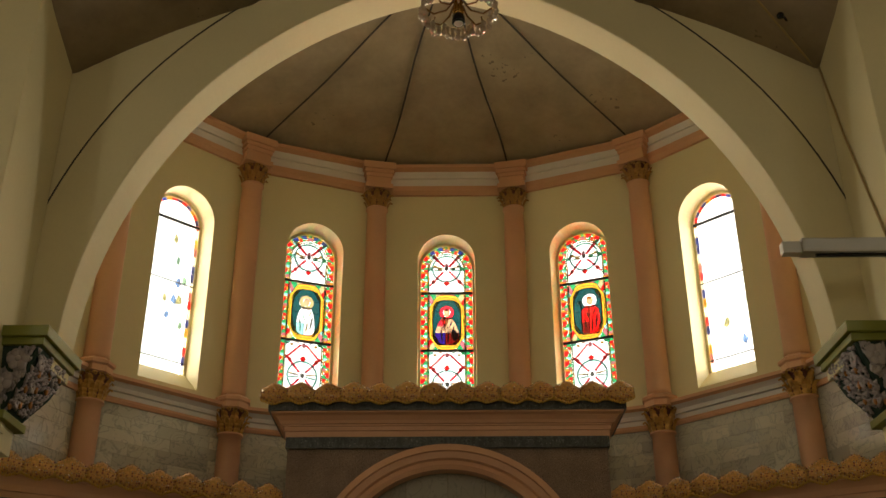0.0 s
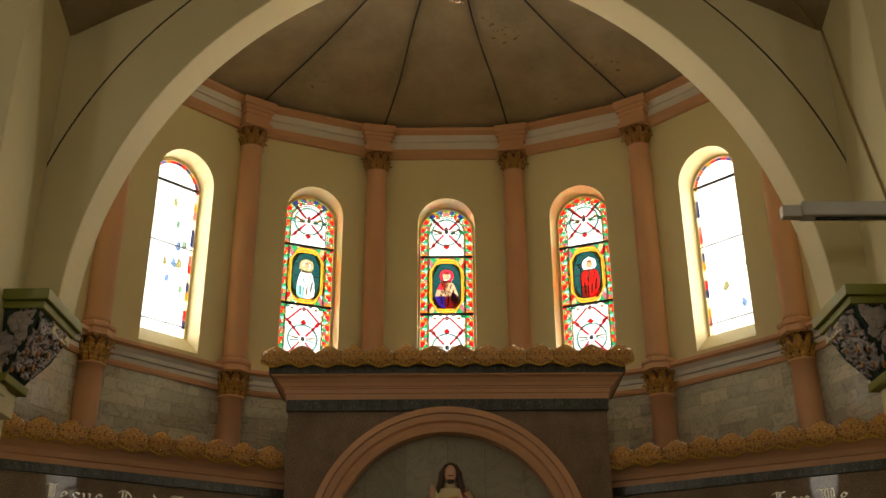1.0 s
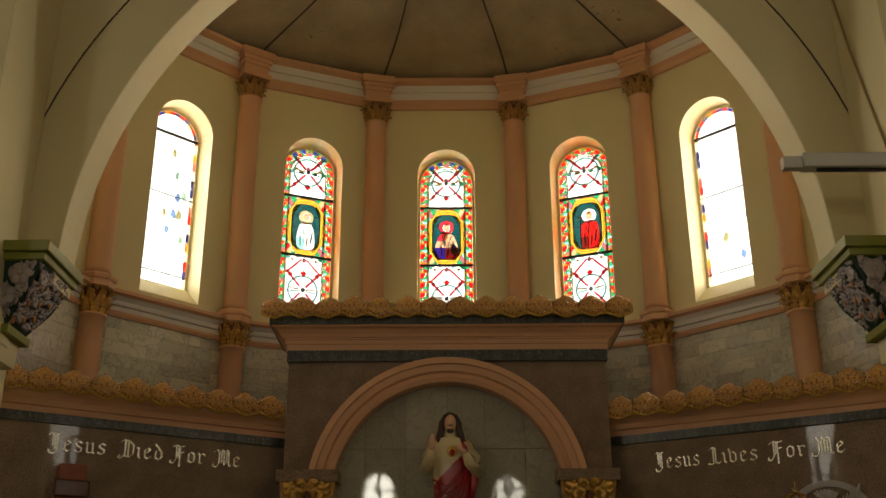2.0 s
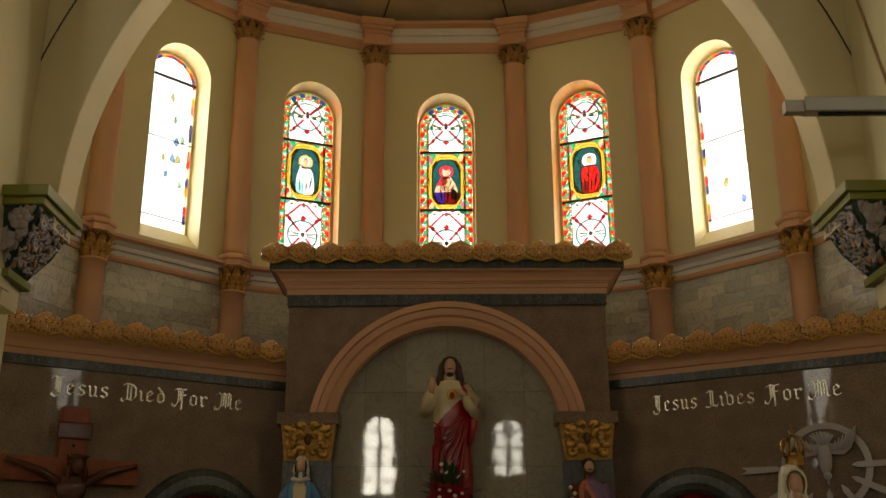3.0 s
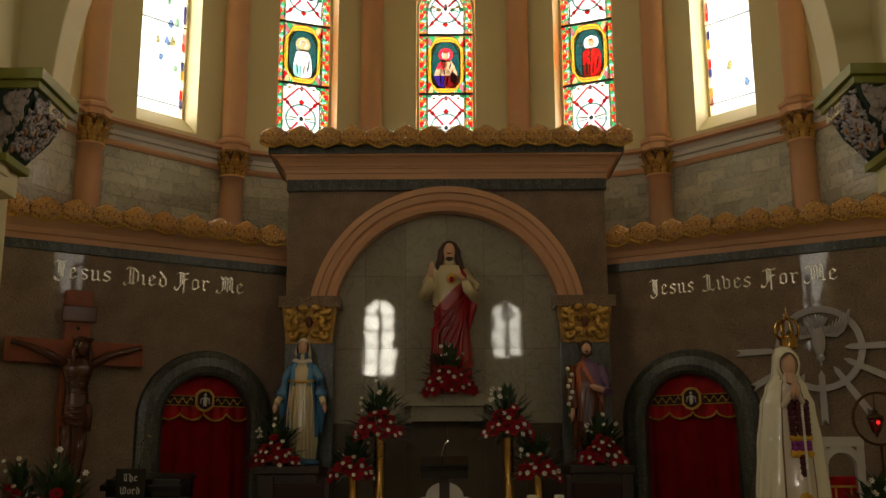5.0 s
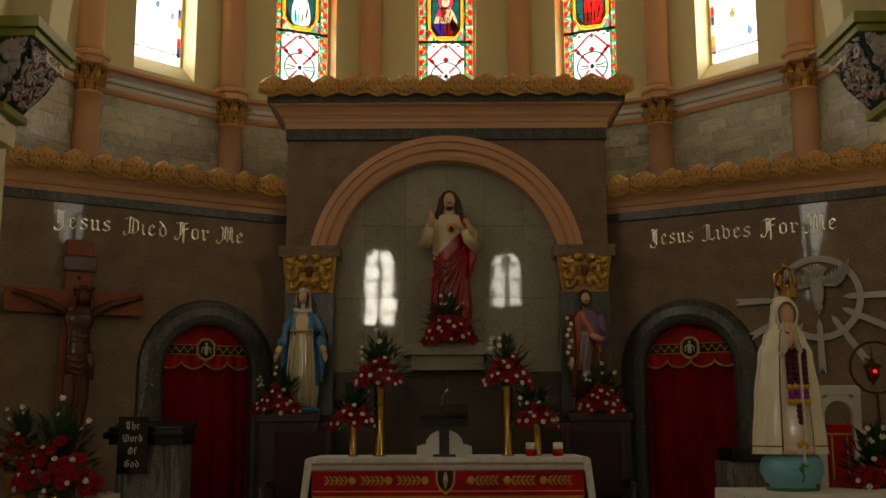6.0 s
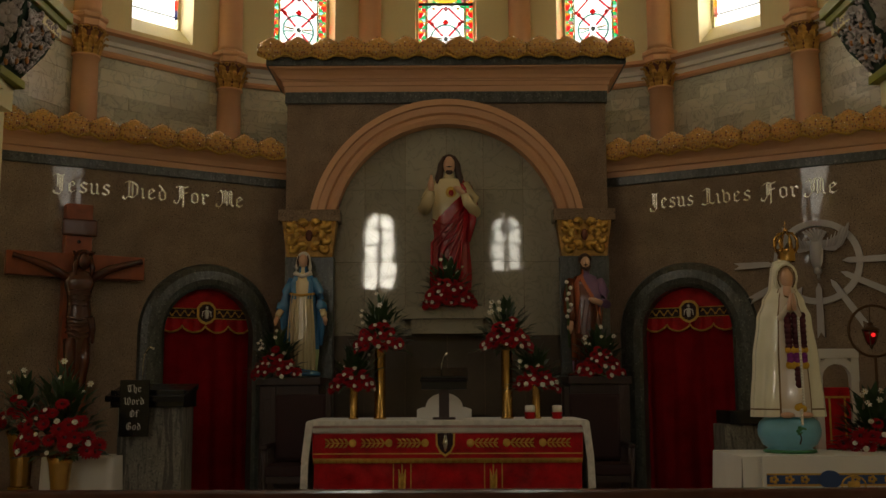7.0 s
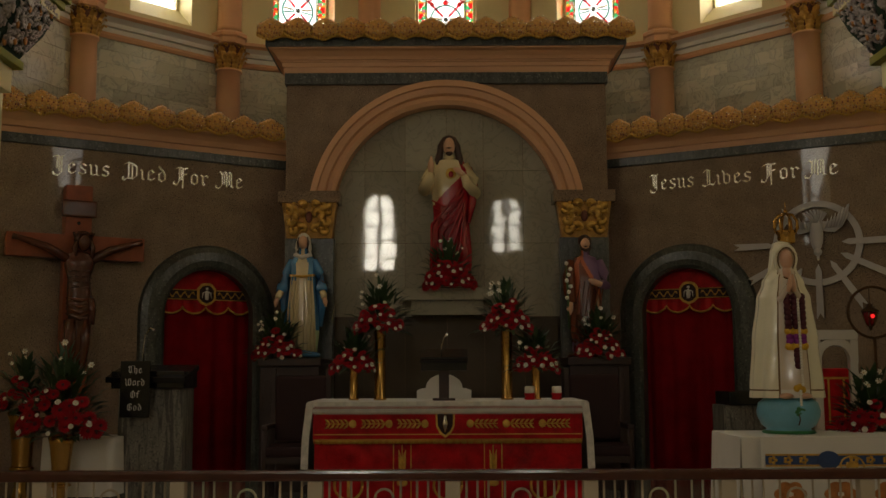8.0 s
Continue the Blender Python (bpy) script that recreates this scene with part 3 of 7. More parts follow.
for s in (-1, 1):
    c = s * 1.52
    part("pilaster", a_box(c - 0.27, c + 0.27, -0.12, 0.0, 0, up_(3.1), bevel=0.008), GREEN_GRANITE, reredos, "dark granite pilaster")
    part("abacus", a_box(c - 0.34, c + 0.34, -0.2, 0.1, up_(3.49), up_(3.62), bevel=0.008), GRANITE, reredos)
    bm = bmesh.new()
    vs = [bm.verts.new((c + a * w, y, z)) for z, w, y0 in ((up_(3.1), 0.25, -0.13), (up_(3.49), 0.3, -0.17)) for a, y in ((-1, y0), (1, y0), (1, 0.0), (-1, 0.0))]
    for f in ((0, 1, 5, 4), (1, 2, 6, 5), (2, 3, 7, 6), (3, 0, 4, 7), (4, 5, 6, 7), (3, 2, 1, 0)):
        bm.faces.new([vs[i] for i in f])
    cap = part("capital", bm, CAP_GROUND, reredos, "capital with gilded scrollwork on a dark red ground")
    for side in (-1, 1):
        for (px, pz, r, a0, turn) in ((0.07, 3.2, 0.05, 0.5, 5.0), (0.18, 3.19, 0.05, 2.5, 5.5), (0.09, 3.36, 0.07, -1.0, 5.2), (0.22, 3.4, 0.055, 1.0, 5.6), (0.2, 3.29, 0.05, 3.0, 4.5), (0.06, 3.46, 0.04, 0.0, 5.0), (0.15, 3.46, 0.04, 4.0, 4.0)):
            pts = []
            for i in range(12):
                a = a0 + turn * i / 11
                q = r * (1 - 0.065 * i)
                pts.append((c + side * (px + q * math.cos(a)), -0.145 - 0.04 * (pz - 3.1) / 0.42 - 0.01, up_(pz) + q * math.sin(a)))
            part("scroll", tube(bmesh.new(), pts, [0.042 - 0.002 * i for i in range(12)], 6), GOLD, cap, "gilded scroll")

    part("heart", ball(bmesh.new(), (c, -0.17, up_(3.33)), 0.05, 0, 10, 8, (0.8, 0.5, 1.3)), BROWN_HEART_CREVICE, cap, "dark red carved heart")

# shelf under the niche figure
shelf = thing("niche_shelf", Matrix.Translation((0.0, BY, 0)), "grey granite ledge in the niche under the central statue", "shelf")
part("top_slab", a_box(-0.49, 0.49, -0.32, 0.138, 2.40, 2.53, bevel=0.008), SLAB, shelf)
part("bracket", a_box(-0.39, 0.39, -0.26, 0.138, 2.24, 2.40, bevel=0.008), SLAB, shelf)

# ---- side walls of the sanctuary, slanting back to the reredos ----
WTOP = 4.04
WINGS = {}
for s, ang, tone in ((-1, 31.5, "west"), (1, 28.5, "east")):
    m = Matrix.Translation((s * 1.857, 11.75, 0)) @ pose(0, 0, 0, 0, 0, ang if s < 0 else -ang)
    WINGS[s] = (m, ang)
    L = 3.5
    flip = lambda u: s * u
    hole = arched(0, 0.53, PLAT, 2.25)
    uc = 0.87
    bm = slab_with_hole(bmesh.new(), -uc - 0.15, L - uc, PLAT, WTOP, hole, 0.3)
    for v in bm.verts:
        v.co.x = s * (v.co.x + uc)
    w = thing(f"wall_sanctuary_{1 if s < 0 else 2}", m, "polished brown granite sanctuary side wall with an arched doorway", "wall", kind="structure")
    part("granite_face", bm, GRANITE, w)
    bm = bmesh.new()
    o = arched(0, 0.53, PLAT, 2.25, 26)
    arch_sweep(bm, o, [(-0.035, 0.1), (-0.035, -0.05), (0.0, -0.075), (0.06, -0.085), (0.15, -0.075), (0.215, -0.045), (0.235, 0.0), (0.1, 0.0), (0.1, 0.1)])
    for v in bm.verts:
        v.co.x = s * (v.co.x + uc)
    part("door_surround", bm, GREEN_GRANITE, w, "rounded grey-green granite door surround")
    bm = box(bmesh.new(), min(0, s * L), max(0, s * L), -0.03, 0.3, WTOP - 0.1, WTOP, 0.006)
    part("granite_band", bm, GREEN_GRANITE, w, "grey-green granite band")
    bm = bmesh.new()
    z0 = WTOP
    cp = [(0.0, z0), (0.03, z0), (0.03, z0 + 0.06), (0.06, z0 + 0.065), (0.08, z0 + 0.12), (0.13, z0 + 0.19), (0.13, z0 + 0.22), (-0.3, z0 + 0.22), (-0.3, z0)]
    sweep(bm, [(0, 0), (L, 0)] if s > 0 else [(-L, 0), (0, 0)], cp)
    part("cornice", bm, ORANGE, w, "salmon cornice")

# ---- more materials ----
# The wide tone spread paints the satin's sheen and shadows into the red.
RED_CLOTH = material("shadow_mottled_red_satin", (0.40, 0.005, 0.009), 0.5, spread=0.6, grain=60, stain=7, bump=0.1, spec=0.18)
RED_CURTAIN = material("red_curtain_cloth", (0.24, 0.004, 0.008), 0.8, spread=0.3, grain=120, stain=4, bump=0.15, spec=0.1)
WHITE_CLOTH = material("white_altar_linen", (0.74, 0.71, 0.66), 0.85, spread=0.06, grain=150, stain=4, bump=0.2)
LACE = material("white_lace", (0.68, 0.64, 0.58), 0.9, spread=0.25, grain=70, stain=20, bump=0.5)
GOLD_THREAD = material("gold_embroidery", (0.60, 0.36, 0.07), 0.45, 0.4, spread=0.3, grain=150, stain=20, bump=0.3)
BRASS = material("polished_brass", (0.55, 0.33, 0.10), 0.25, 1.0, spread=0.12, grain=20, stain=6, bump=0.03)
STEEL = material("brushed_letter_steel", (0.62, 0.595, 0.52), 0.24, 1.0, spread=0.06, bump=0.0)
WOOD = material("red_brown_varnished_wood", (0.26, 0.060, 0.016), 0.5, spread=0.35, grain=18, stain=6, bump=0.2, coat=0.05)
RAIL_WOOD = material("varnished_rail_wood", (0.075, 0.02, 0.012), 0.22, spread=0.25, grain=18, stain=6, bump=0.05, coat=0.5)
DARK_WOOD = material("dark_carved_wood", (0.03, 0.011, 0.007), 0.45, spread=0.3, grain=30, stain=8, bump=0.1)
BLACK = material("black_polished_stone", (0.008, 0.008, 0.009), 0.18, spread=0.2, bump=0.0)
GREY_STONE = streaked(speckled("grey_granite", (0.20, 0.185, 0.155), (0.05, 0.05, 0.05), (0.42, 0.40, 0.36), 45, 0.45, 0.1), (0.035, 0.032, 0.028))
SILVER_PAINT = material("silver_white_paint", (0.62, 0.60, 0.55), 0.4, spread=0.05)
STEM = material("plant_stem", (0.05, 0.10, 0.03), 0.6, spread=0.3)
LEAF = material("dark_green_leaf", (0.026, 0.055, 0.016), 0.5, spread=0.45, grain=20, stain=10, bump=0.1)
RED_FLOWER = material("red_petal", (0.27, 0.003, 0.010), 0.6, spread=0.35, grain=40, stain=12, spec=0.15)
WHITE_FLOWER = material("white_petal", (0.80, 0.76, 0.66), 0.6, spread=0.08, grain=40)
SKIN = material("painted_flesh", (0.68, 0.40, 0.26), 0.3, spread=0.08, coat=0.5)
HAIR = material("painted_brown_hair", (0.045, 0.018, 0.01), 0.45, spread=0.3)
ROBE_CREAM = material("painted_cream_robe", (0.66, 0.55, 0.33), 0.22, spread=0.1, coat=0.9)
ROBE_RED = material("painted_crimson_mantle", (0.32, 0.004, 0.012), 0.25, spread=0.15, coat=0.35)
ROBE_BLUE = material("painted_blue_mantle", (0.06, 0.21, 0.43), 0.22, spread=0.12, coat=0.9)
ROBE_WHITE = material("glossy_white_robe", (0.86, 0.81, 0.62), 0.15, spread=0.04, coat=1.0)
ROBE_BROWN = material("painted_brown_mantle", (0.13, 0.030, 0.010), 0.26, spread=0.2, coat=0.25)
ROBE_PURPLE = material("painted_violet_tunic", (0.20, 0.11, 0.22), 0.45, spread=0.1)
ROBE_ORANGE = material("painted_orange_lining", (0.50, 0.13, 0.05), 0.45, spread=0.1)
VEIL = material("painted_white_veil", (0.66, 0.62, 0.56), 0.45, spread=0.06)
PALE_GREEN = material("painted_pale_green_base", (0.38, 0.48, 0.26), 0.45, spread=0.12)
SKY_BLUE = material("painted_light_blue_globe", (0.16, 0.42, 0.55), 0.3, spread=0.15, stain=6, coat=0.4)
GREEN_BASE = material("painted_green_foot", (0.03, 0.16, 0.05), 0.4, spread=0.2)
GREY_PAINT = material("pale_grey_paint", (0.46, 0.43, 0.44), 0.5, spread=0.06)
GARLAND_GOLD = material("gold_sequin_cloth", (0.56, 0.30, 0.085), 0.42, 0.35, spread=0.4, grain=90, stain=30, bump=0.6)
SEQUIN = material("dark_red_sequin", (0.16, 0.02, 0.015), 0.3, spread=0.3)
SILVER_BEAD = material("silver_bead", (0.8, 0.8, 0.78), 0.15, 1.0)
FRINGE = material("gold_fringe", (0.54, 0.33, 0.06), 0.6, 0.2, spread=0.4, grain=160)
CREAM_POST = material("cream_rail_post", (0.55, 0.47, 0.35), 0.5, spread=0.1)
ORANGE_PRINT = material("faded_orange_print", (0.50, 0.20, 0.06), 0.85, spread=0.4, stain=14)
BLUE_BAND = material("blue_brocade", (0.03, 0.07, 0.20), 0.5, spread=0.3, grain=60)
TUBE_GREY = material("grey_enamel", (0.50, 0.48, 0.42), 0.4, spread=0.08)
WAX = material("candle_wax", (0.78, 0.72, 0.60), 0.5, spread=0.05)
DARK_RED = material("dark_red_upholstery", (0.028, 0.004, 0.005), 0.7, spread=0.3)
CABLE = material("yellowed_cable", (0.42, 0.30, 0.12), 0.6)
G_WHITE = glass("clear_white_glass", (0.92, 0.92, 0.90))
G_ROSE = glass("rose_red_glass", (0.80, 0.14, 0.19))
G_FAINT, G_GREY = glass("straw_glass", (0.62, 0.56, 0.38)), glass("smoky_glass", (0.26, 0.27, 0.25))
G_AMBER_SOLID = glass("honey_glass", (0.84, 0.56, 0.15))
G_RED, G_YELLOW = glass("red_glass", (0.72, 0.06, 0.07)), glass("amber_glass", (0.66, 0.46, 0.13))
G_GREEN, G_BLUE = glass("green_glass", (0.14, 0.50, 0.28)), glass("blue_glass", (0.10, 0.14, 0.40))
G_TEAL, G_PINK = glass("teal_glass", (0.035, 0.21, 0.21)), glass("rose_glass", (0.58, 0.32, 0.34))
G_PALE, G_DEEP = glass("pale_aqua_glass", (0.50, 0.70, 0.66)), glass("deep_violet_glass", (0.14, 0.08, 0.34))
G_DARKRED = glass("crimson_glass", (0.34, 0.05, 0.05))
G_TINT, G_TINT2, G_TINT3 = glass("faint_blue_glass", (0.50, 0.62, 0.80)), glass("faint_yellow_glass", (0.72, 0.68, 0.45)), glass("faint_green_glass", (0.58, 0.72, 0.60))
G_CREAM = glass("cream_glass", (0.72, 0.55, 0.40))

sky_glow = bpy.data.materials.new("hazy_white_sky")
sky_glow.use_nodes = True
sky_glow.node_tree.nodes.remove(sky_glow.node_tree.nodes["Principled BSDF"])
em = sky_glow.node_tree.nodes.new("ShaderNodeEmission")
em.inputs[0].default_value, em.inputs[1].default_value = (1.0, 0.99, 0.97, 1), SKY_GLOW
sky_glow.node_tree.links.new(em.outputs[0], sky_glow.node_tree.nodes["Material Output"].inputs[0])
bm = bmesh.new()
arc = [(9.0 * math.sin(radians(a)), CY + 9.0 * math.cos(radians(a))) for a in range(-90, 91, 10)]
rows = [[bm.verts.new((x, y, z)) for x, y in arc] for z in (4.0, 16.0)]
for a, b in zip(*[list(zip(r, r[1:])) for r in rows]):
    bm.faces.new((a[0], a[1], b[1], b[0]))
tagged(part("backdrop", bm, sky_glow), "bright hazy white sky outside the apse windows", "sky", kind="structure")


# ---- apse windows ----
def plate(pts, thick=0.006):
    """A flat piece in x and z."""
    bm = bmesh.new()
    f = bm.faces.new([bm.verts.new((x, 0, z)) for x, z in pts])
    got = bmesh.ops.extrude_face_region(bm, geom=[f])
    for v in got["geom"]:
        if isinstance(v, bmesh.types.BMVert):
            v.co.y += thick
    return bm


def disc(cx, cz, r, n=18, sx=1.0):
    return [(cx + sx * r * math.cos(2 * math.pi * i / n), cz + r * math.sin(2 * math.pi * i / n)) for i in range(n)]


G0, GS, GW = 6.13, 8.20, 0.375
B1, B2 = 7.81, 6.92


def half_at(z, w=GW):
    return w if z < GS else math.sqrt(max(0.0, w * w - (z - GS) ** 2))


def ring_poly(outer, inner):
    bm = bmesh.new()
    a = [bm.verts.new((x, 0, z)) for x, z in outer]
    b = [bm.verts.new((x, 0, z)) for x, z in inner]
    n = len(a)
    for i in range(n):
        bm.faces.new((a[i], a[(i + 1) % n], b[(i + 1) % n], b[i]))
    got = bmesh.ops.extrude_face_region(bm, geom=bm.faces[:])
    for v in got["geom"]:
        if isinstance(v, bmesh.types.BMVert):
            v.co.y += 0.006
    return bm


def thicken(bm, deep=0.003):
    got = bmesh.ops.extrude_face_region(bm, geom=bm.faces[:])
    for v in got["geom"]:
        if isinstance(v, bmesh.types.BMVert):
            v.co.y += deep
    return bm


def oval(cx, cz, rx, rz, turn=0.0, n=10):
    c, s_ = math.cos(turn), math.sin(turn)
    pts = [(rx * math.cos(2 * math.pi * i / n), rz * math.sin(2 * math.pi * i / n)) for i in range(n)]
    return [(cx + x * c - z * s_, cz + x * s_ + z * c) for x, z in pts]


def bar_between(p, q, w):
    d = Vector((q[0] - p[0], q[1] - p[1])).normalized()
    nn = Vector((-d.y, d.x)) * w / 2
    return [(p[0] + nn.x, p[1] + nn.y), (q[0] + nn.x, q[1] + nn.y), (q[0] - nn.x, q[1] - nn.y), (p[0] - nn.x, p[1] - nn.y)]


def stained_window(k, style):
    w = thing(f"window_{k + 3}", bay_pose(k), "tall round-headed stained glass window with a coloured border" if style else "tall round-headed window of pale glass with a red and blue border", "window", kind="structure")
    y = 0.33
    rnd = random.Random(40 + k)

    def put(pts, mat, dy=0.0, name="pane", thick=0.003):
        o = part(name, plate(pts, thick), mat, w)
        o.location.y = y + dy
        return o

    def lead(pts, r=0.004, dy=-0.002):
        return part("lead_line", tube(bmesh.new(), [(px, y + dy, pz) for px, pz in pts], r, 4), LEAD, w)
    part("frame", arch_sweep(bmesh.new(), arched(0, GW, G0, GS, 24), [(0.0, y - 0.02), (HW - GW + 0.01, y - 0.02), (HW - GW + 0.01, y + 0.04), (0.0, y + 0.04)]), CREAM, w)
    bm = bmesh.new()
    vs = [bm.verts.new(p) for p in ((-HW, 0.0, SILL), (HW, 0.0, SILL), (HW, y, G0 + 0.01), (-HW, y, G0 + 0.01), (-HW, y, SILL), (HW, y, SILL))]
    bm.faces.new(vs[:4]), bm.faces.new((vs[0], vs[3], vs[4])), bm.faces.new((vs[1], vs[5], vs[2])), bm.faces.new((vs[2], vs[5], vs[4], vs[3])), bm.faces.new((vs[0], vs[4], vs[5], vs[1]))
    part("window_sill", bm, CREAM, w, "sloping cream window sill")
    bars = [(B1, 0.017), (B2, 0.017)] if style else [(8.235, 0.017), (7.36, 0.004), (6.28, 0.004)]
    for z, h in bars:
        e = half_at(z)
        part("glazing_bar", a_box(-e, e, y - 0.03, y - 0.008, z - h, z + h), LEAD, w)
    # clear ground
    cuts = [G0] + sorted(b[0] for b in bars) + [None]
    bw = 0.10 if style else 0.045
    inner = GW - bw
    for a, b in zip(cuts, cuts[1:]):
        if b is None:
            pts = [(inner, a)] + [(inner * math.cos(math.pi * i / 16), GS + inner * math.sin(math.pi * i / 16)) for i in range(17) if GS + inner * math.sin(math.pi * i / 16) > a] + [(-inner, a)]
        else:
            pts = [(-inner, a), (inner, a), (inner, b), (-inner, b)]
        if not (style and a == B2):
            put(pts, G_WHITE, 0.02, "clear_pane")
    if not style:
        # narrow border of short red and blue cells, and faint tinted pieces
        cols = [G_RED, G_BLUE, G_PINK, G_BLUE, G_YELLOW]
        n = 16
        for s in (-1, 1):
            for i in range(n):
                z0, z1 = G0 + (GS - G0) * i / n, G0 + (GS - G0) * (i + 1) / n - 0.004
                put([(s * GW, z0), (s * inner, z0), (s * inner, z1), (s * GW, z1)], cols[(i * 2 + (s > 0)) % 5] if i % 3 else G_WHITE)
        for i in range(14):
            t0, t1 = math.pi * i / 14, math.pi * (i + 0.97) / 14
            put([(r * math.cos(t), GS + r * math.sin(t)) for r, t in ((inner, t0), (GW, t0), (GW, t1), (inner, t1))], (G_RED, G_BLUE, G_RED, G_YELLOW, G_BLUE)[i % 5])
        for i in range(9 if k == -2 else 3):
            x, z = rnd.uniform(-0.1, 0.26), rnd.uniform(G0 + 0.3, 8.05)
            put([(x + dx * rnd.uniform(.02, .06), z + dz * rnd.uniform(.04, .1)) for dx, dz in ((-1, -.6), (.3, -1), (1, -.2), (.6, .8), (-.4, 1))], (G_TINT, G_TINT2, G_TINT3)[i % 3], 0.012, "tinted_pane")
        return w

    # border: red lobes on the outside, green leaves inside, an amber ribbon winding between them
    def edge_point(f, inset, s):
        """A point along one side of the border, f from the foot (0) over the springing to the crown (1)."""
        straight, curve = GS - G0, GW * math.pi / 2
        d = f * (straight + curve)
        if d < straight:
            return (s * (GW - inset), G0 + d), 0.0
        a = (d - straight) / GW
        return (s * (GW - inset) * math.cos(a), GS + (GW - inset) * math.sin(a)), a
    units = 18
    wave = lambda g: 0.055 - 0.02 * math.cos(2 * math.pi * g * units)
    for s in (-1, 1):
        for i in range(units):
            crown = i >= units - 2 and k <= 0
            for f0, f1, i0, i1, mat in ((.08, .62, 0, 0, G_BLUE if crown else G_RED), (.62, .84, 0, 0, G_YELLOW), (.84, 1.08, 0, 0, G_GREEN),
                                        (.0, .34, 1, 1, G_GREEN), (.34, .72, 1, 1, G_YELLOW), (.72, 1.0, 1, 1, (G_PALE, G_RED, G_PINK)[i % 3])):
                gs = [(i + f0 + (f1 - f0) * q / 4) / units for q in range(5)]
                gs = [min(1.0, g) for g in gs]
                lo_ = [edge_point(g, 0.001 if i0 == 0 else wave(g) + 0.003, s)[0] for g in gs]
                hi_ = [edge_point(g, wave(g) - 0.003 if i0 == 0 else bw - 0.003, s)[0] for g in gs]
                bm = bmesh.new()
                a_, b_ = [bm.verts.new((px, 0, pz)) for px, pz in lo_], [bm.verts.new((px, 0, pz)) for px, pz in hi_]
                for q in range(4):
                    bm.faces.new((a_[q], a_[q + 1], b_[q + 1], b_[q]))
                o = part("border_pane", thicken(bm), mat, w)
                o.location.y = y
        lead([edge_point(i / 90, wave(i / 90), s)[0] for i in range(91)], 0.0035, -0.003)
        lead([edge_point(i / 30, bw, s)[0] for i in range(31)], 0.005)
        lead([edge_point(i / 30, bw + 0.028, s)[0] for i in range(31)], 0.0025)
        for i in range(30):
            a_, b_ = edge_point(i / 30, bw + 0.003, s)[0], edge_point((i + 1) / 30, bw + 0.003, s)[0]
            c_, d_ = edge_point((i + 1) / 30, bw + 0.024, s)[0], edge_point(i / 30, bw + 0.024, s)[0]
            put([a_, b_, c_, d_], (G_YELLOW, G_FAINT, G_GREEN)[i % 3], 0.010, "fillet_pane")
    # strapwork panels: crossing rose straps, a pale ring round the crossing, a small star beyond
    for zc, zs in ((8.22, 7.98), (6.43, 6.67)):
        up = 1 if zs > zc else -1
        lim = inner - 0.03
        reach = zs + up * (zs - zc)
        top = lambda z: half_at(z, GW - 0.12)
        for s in (-1, 1):
            far = (s * lim, zc + up * lim * 1.12)
            put(bar_between((s * 0.04, zc + up * 0.045), far, 0.03), G_ROSE, 0.008, "strap_pane")
            put(bar_between((s * 0.04, zc - up * 0.045), (s * 0.19, zc - up * 0.215), 0.03), G_ROSE, 0.008, "strap_pane")
            put(bar_between((s * 0.035, reach - up * 0.03), (s * lim, reach - up * lim * 1.0), 0.03), G_ROSE, 0.012, "strap_pane")
            for p, q in (((s * 0.055, zc + up * 0.03), (far[0], far[1] - up * 0.03)), ((s * 0.025, zc + up * 0.06), (far[0] - s * 0.03, far[1]))):
                lead([p, q], 0.0014, 0.004)
            put(oval(s * 0.19, zc + up * 0.215, 0.03, 0.036), G_RED, 0.002, "jewel_pane")
            put(bar_between((s * 0.05, zc + 0.012), (s * 0.185, zc + 0.03), 0.022), G_FAINT, 0.016, "petal_pane")
            put(bar_between((s * 0.05, zc - 0.012), (s * 0.185, zc - 0.03), 0.022), G_PALE, 0.016, "petal_pane")
            lead([(s * 0.12, zc + up * 0.18), (s * 0.19, zc + up * 0.06), (s * 0.2, zc - up * 0.06)], 0.0018, 0.003)
            lead([(s * 0.02, zs + up * 0.05), (s * 0.09, zs + up * 0.02), (s * 0.16, reach - up * 0.08)], 0.0018, 0.003)
            put(oval(s * 0.22, reach, 0.03, 0.045, s * 0.5), (G_PALE, G_GREEN)[s > 0], 0.011, "leaf_pane")
            put(oval(s * 0.10, reach + up * 0.012, 0.036, 0.026, s * 0.6), (G_YELLOW, G_GREEN)[s > 0], 0.011, "leaf_pane")
            put(oval(s * 0.17, reach - up * 0.04, 0.026, 0.02), G_YELLOW, 0.011, "leaf_pane")
        ring_ = [(0.215 * math.cos(2 * math.pi * i / 28), zc + 0.215 * math.sin(2 * math.pi * i / 28)) for i in range(29)]
        o = part("aqua_ring", ring_poly(disc(0, zc, 0.222, 28), disc(0, zc, 0.192, 28)), G_PALE, w)
        o.location.y = y + 0.014
        lead(ring_, 0.003, 0.013)
        put(oval(0, zc, 0.033, 0.036), G_GREY, 0.002, "jewel_pane")
        put([(0.034 * (1 if i % 2 else 1.5) * math.cos(i * math.pi / 4 + math.pi / 4 * 0), zs + 0.034 * (1 if i % 2 else 1.5) * math.sin(i * math.pi / 4)) for i in range(8)], G_RED, 0.002, "star_pane")
        for s in (-1, 1):
            lead([(s * 0.04, zs), (s * 0.1, zs)], 0.004, 0.001)
            lead([(s * 0.04, zc), (s * 0.2, zc)], 0.003, 0.001)
        lead([(0, zc + 0.2 * -up), (0, zc - 0.04 * up)], 0.003, 0.001)
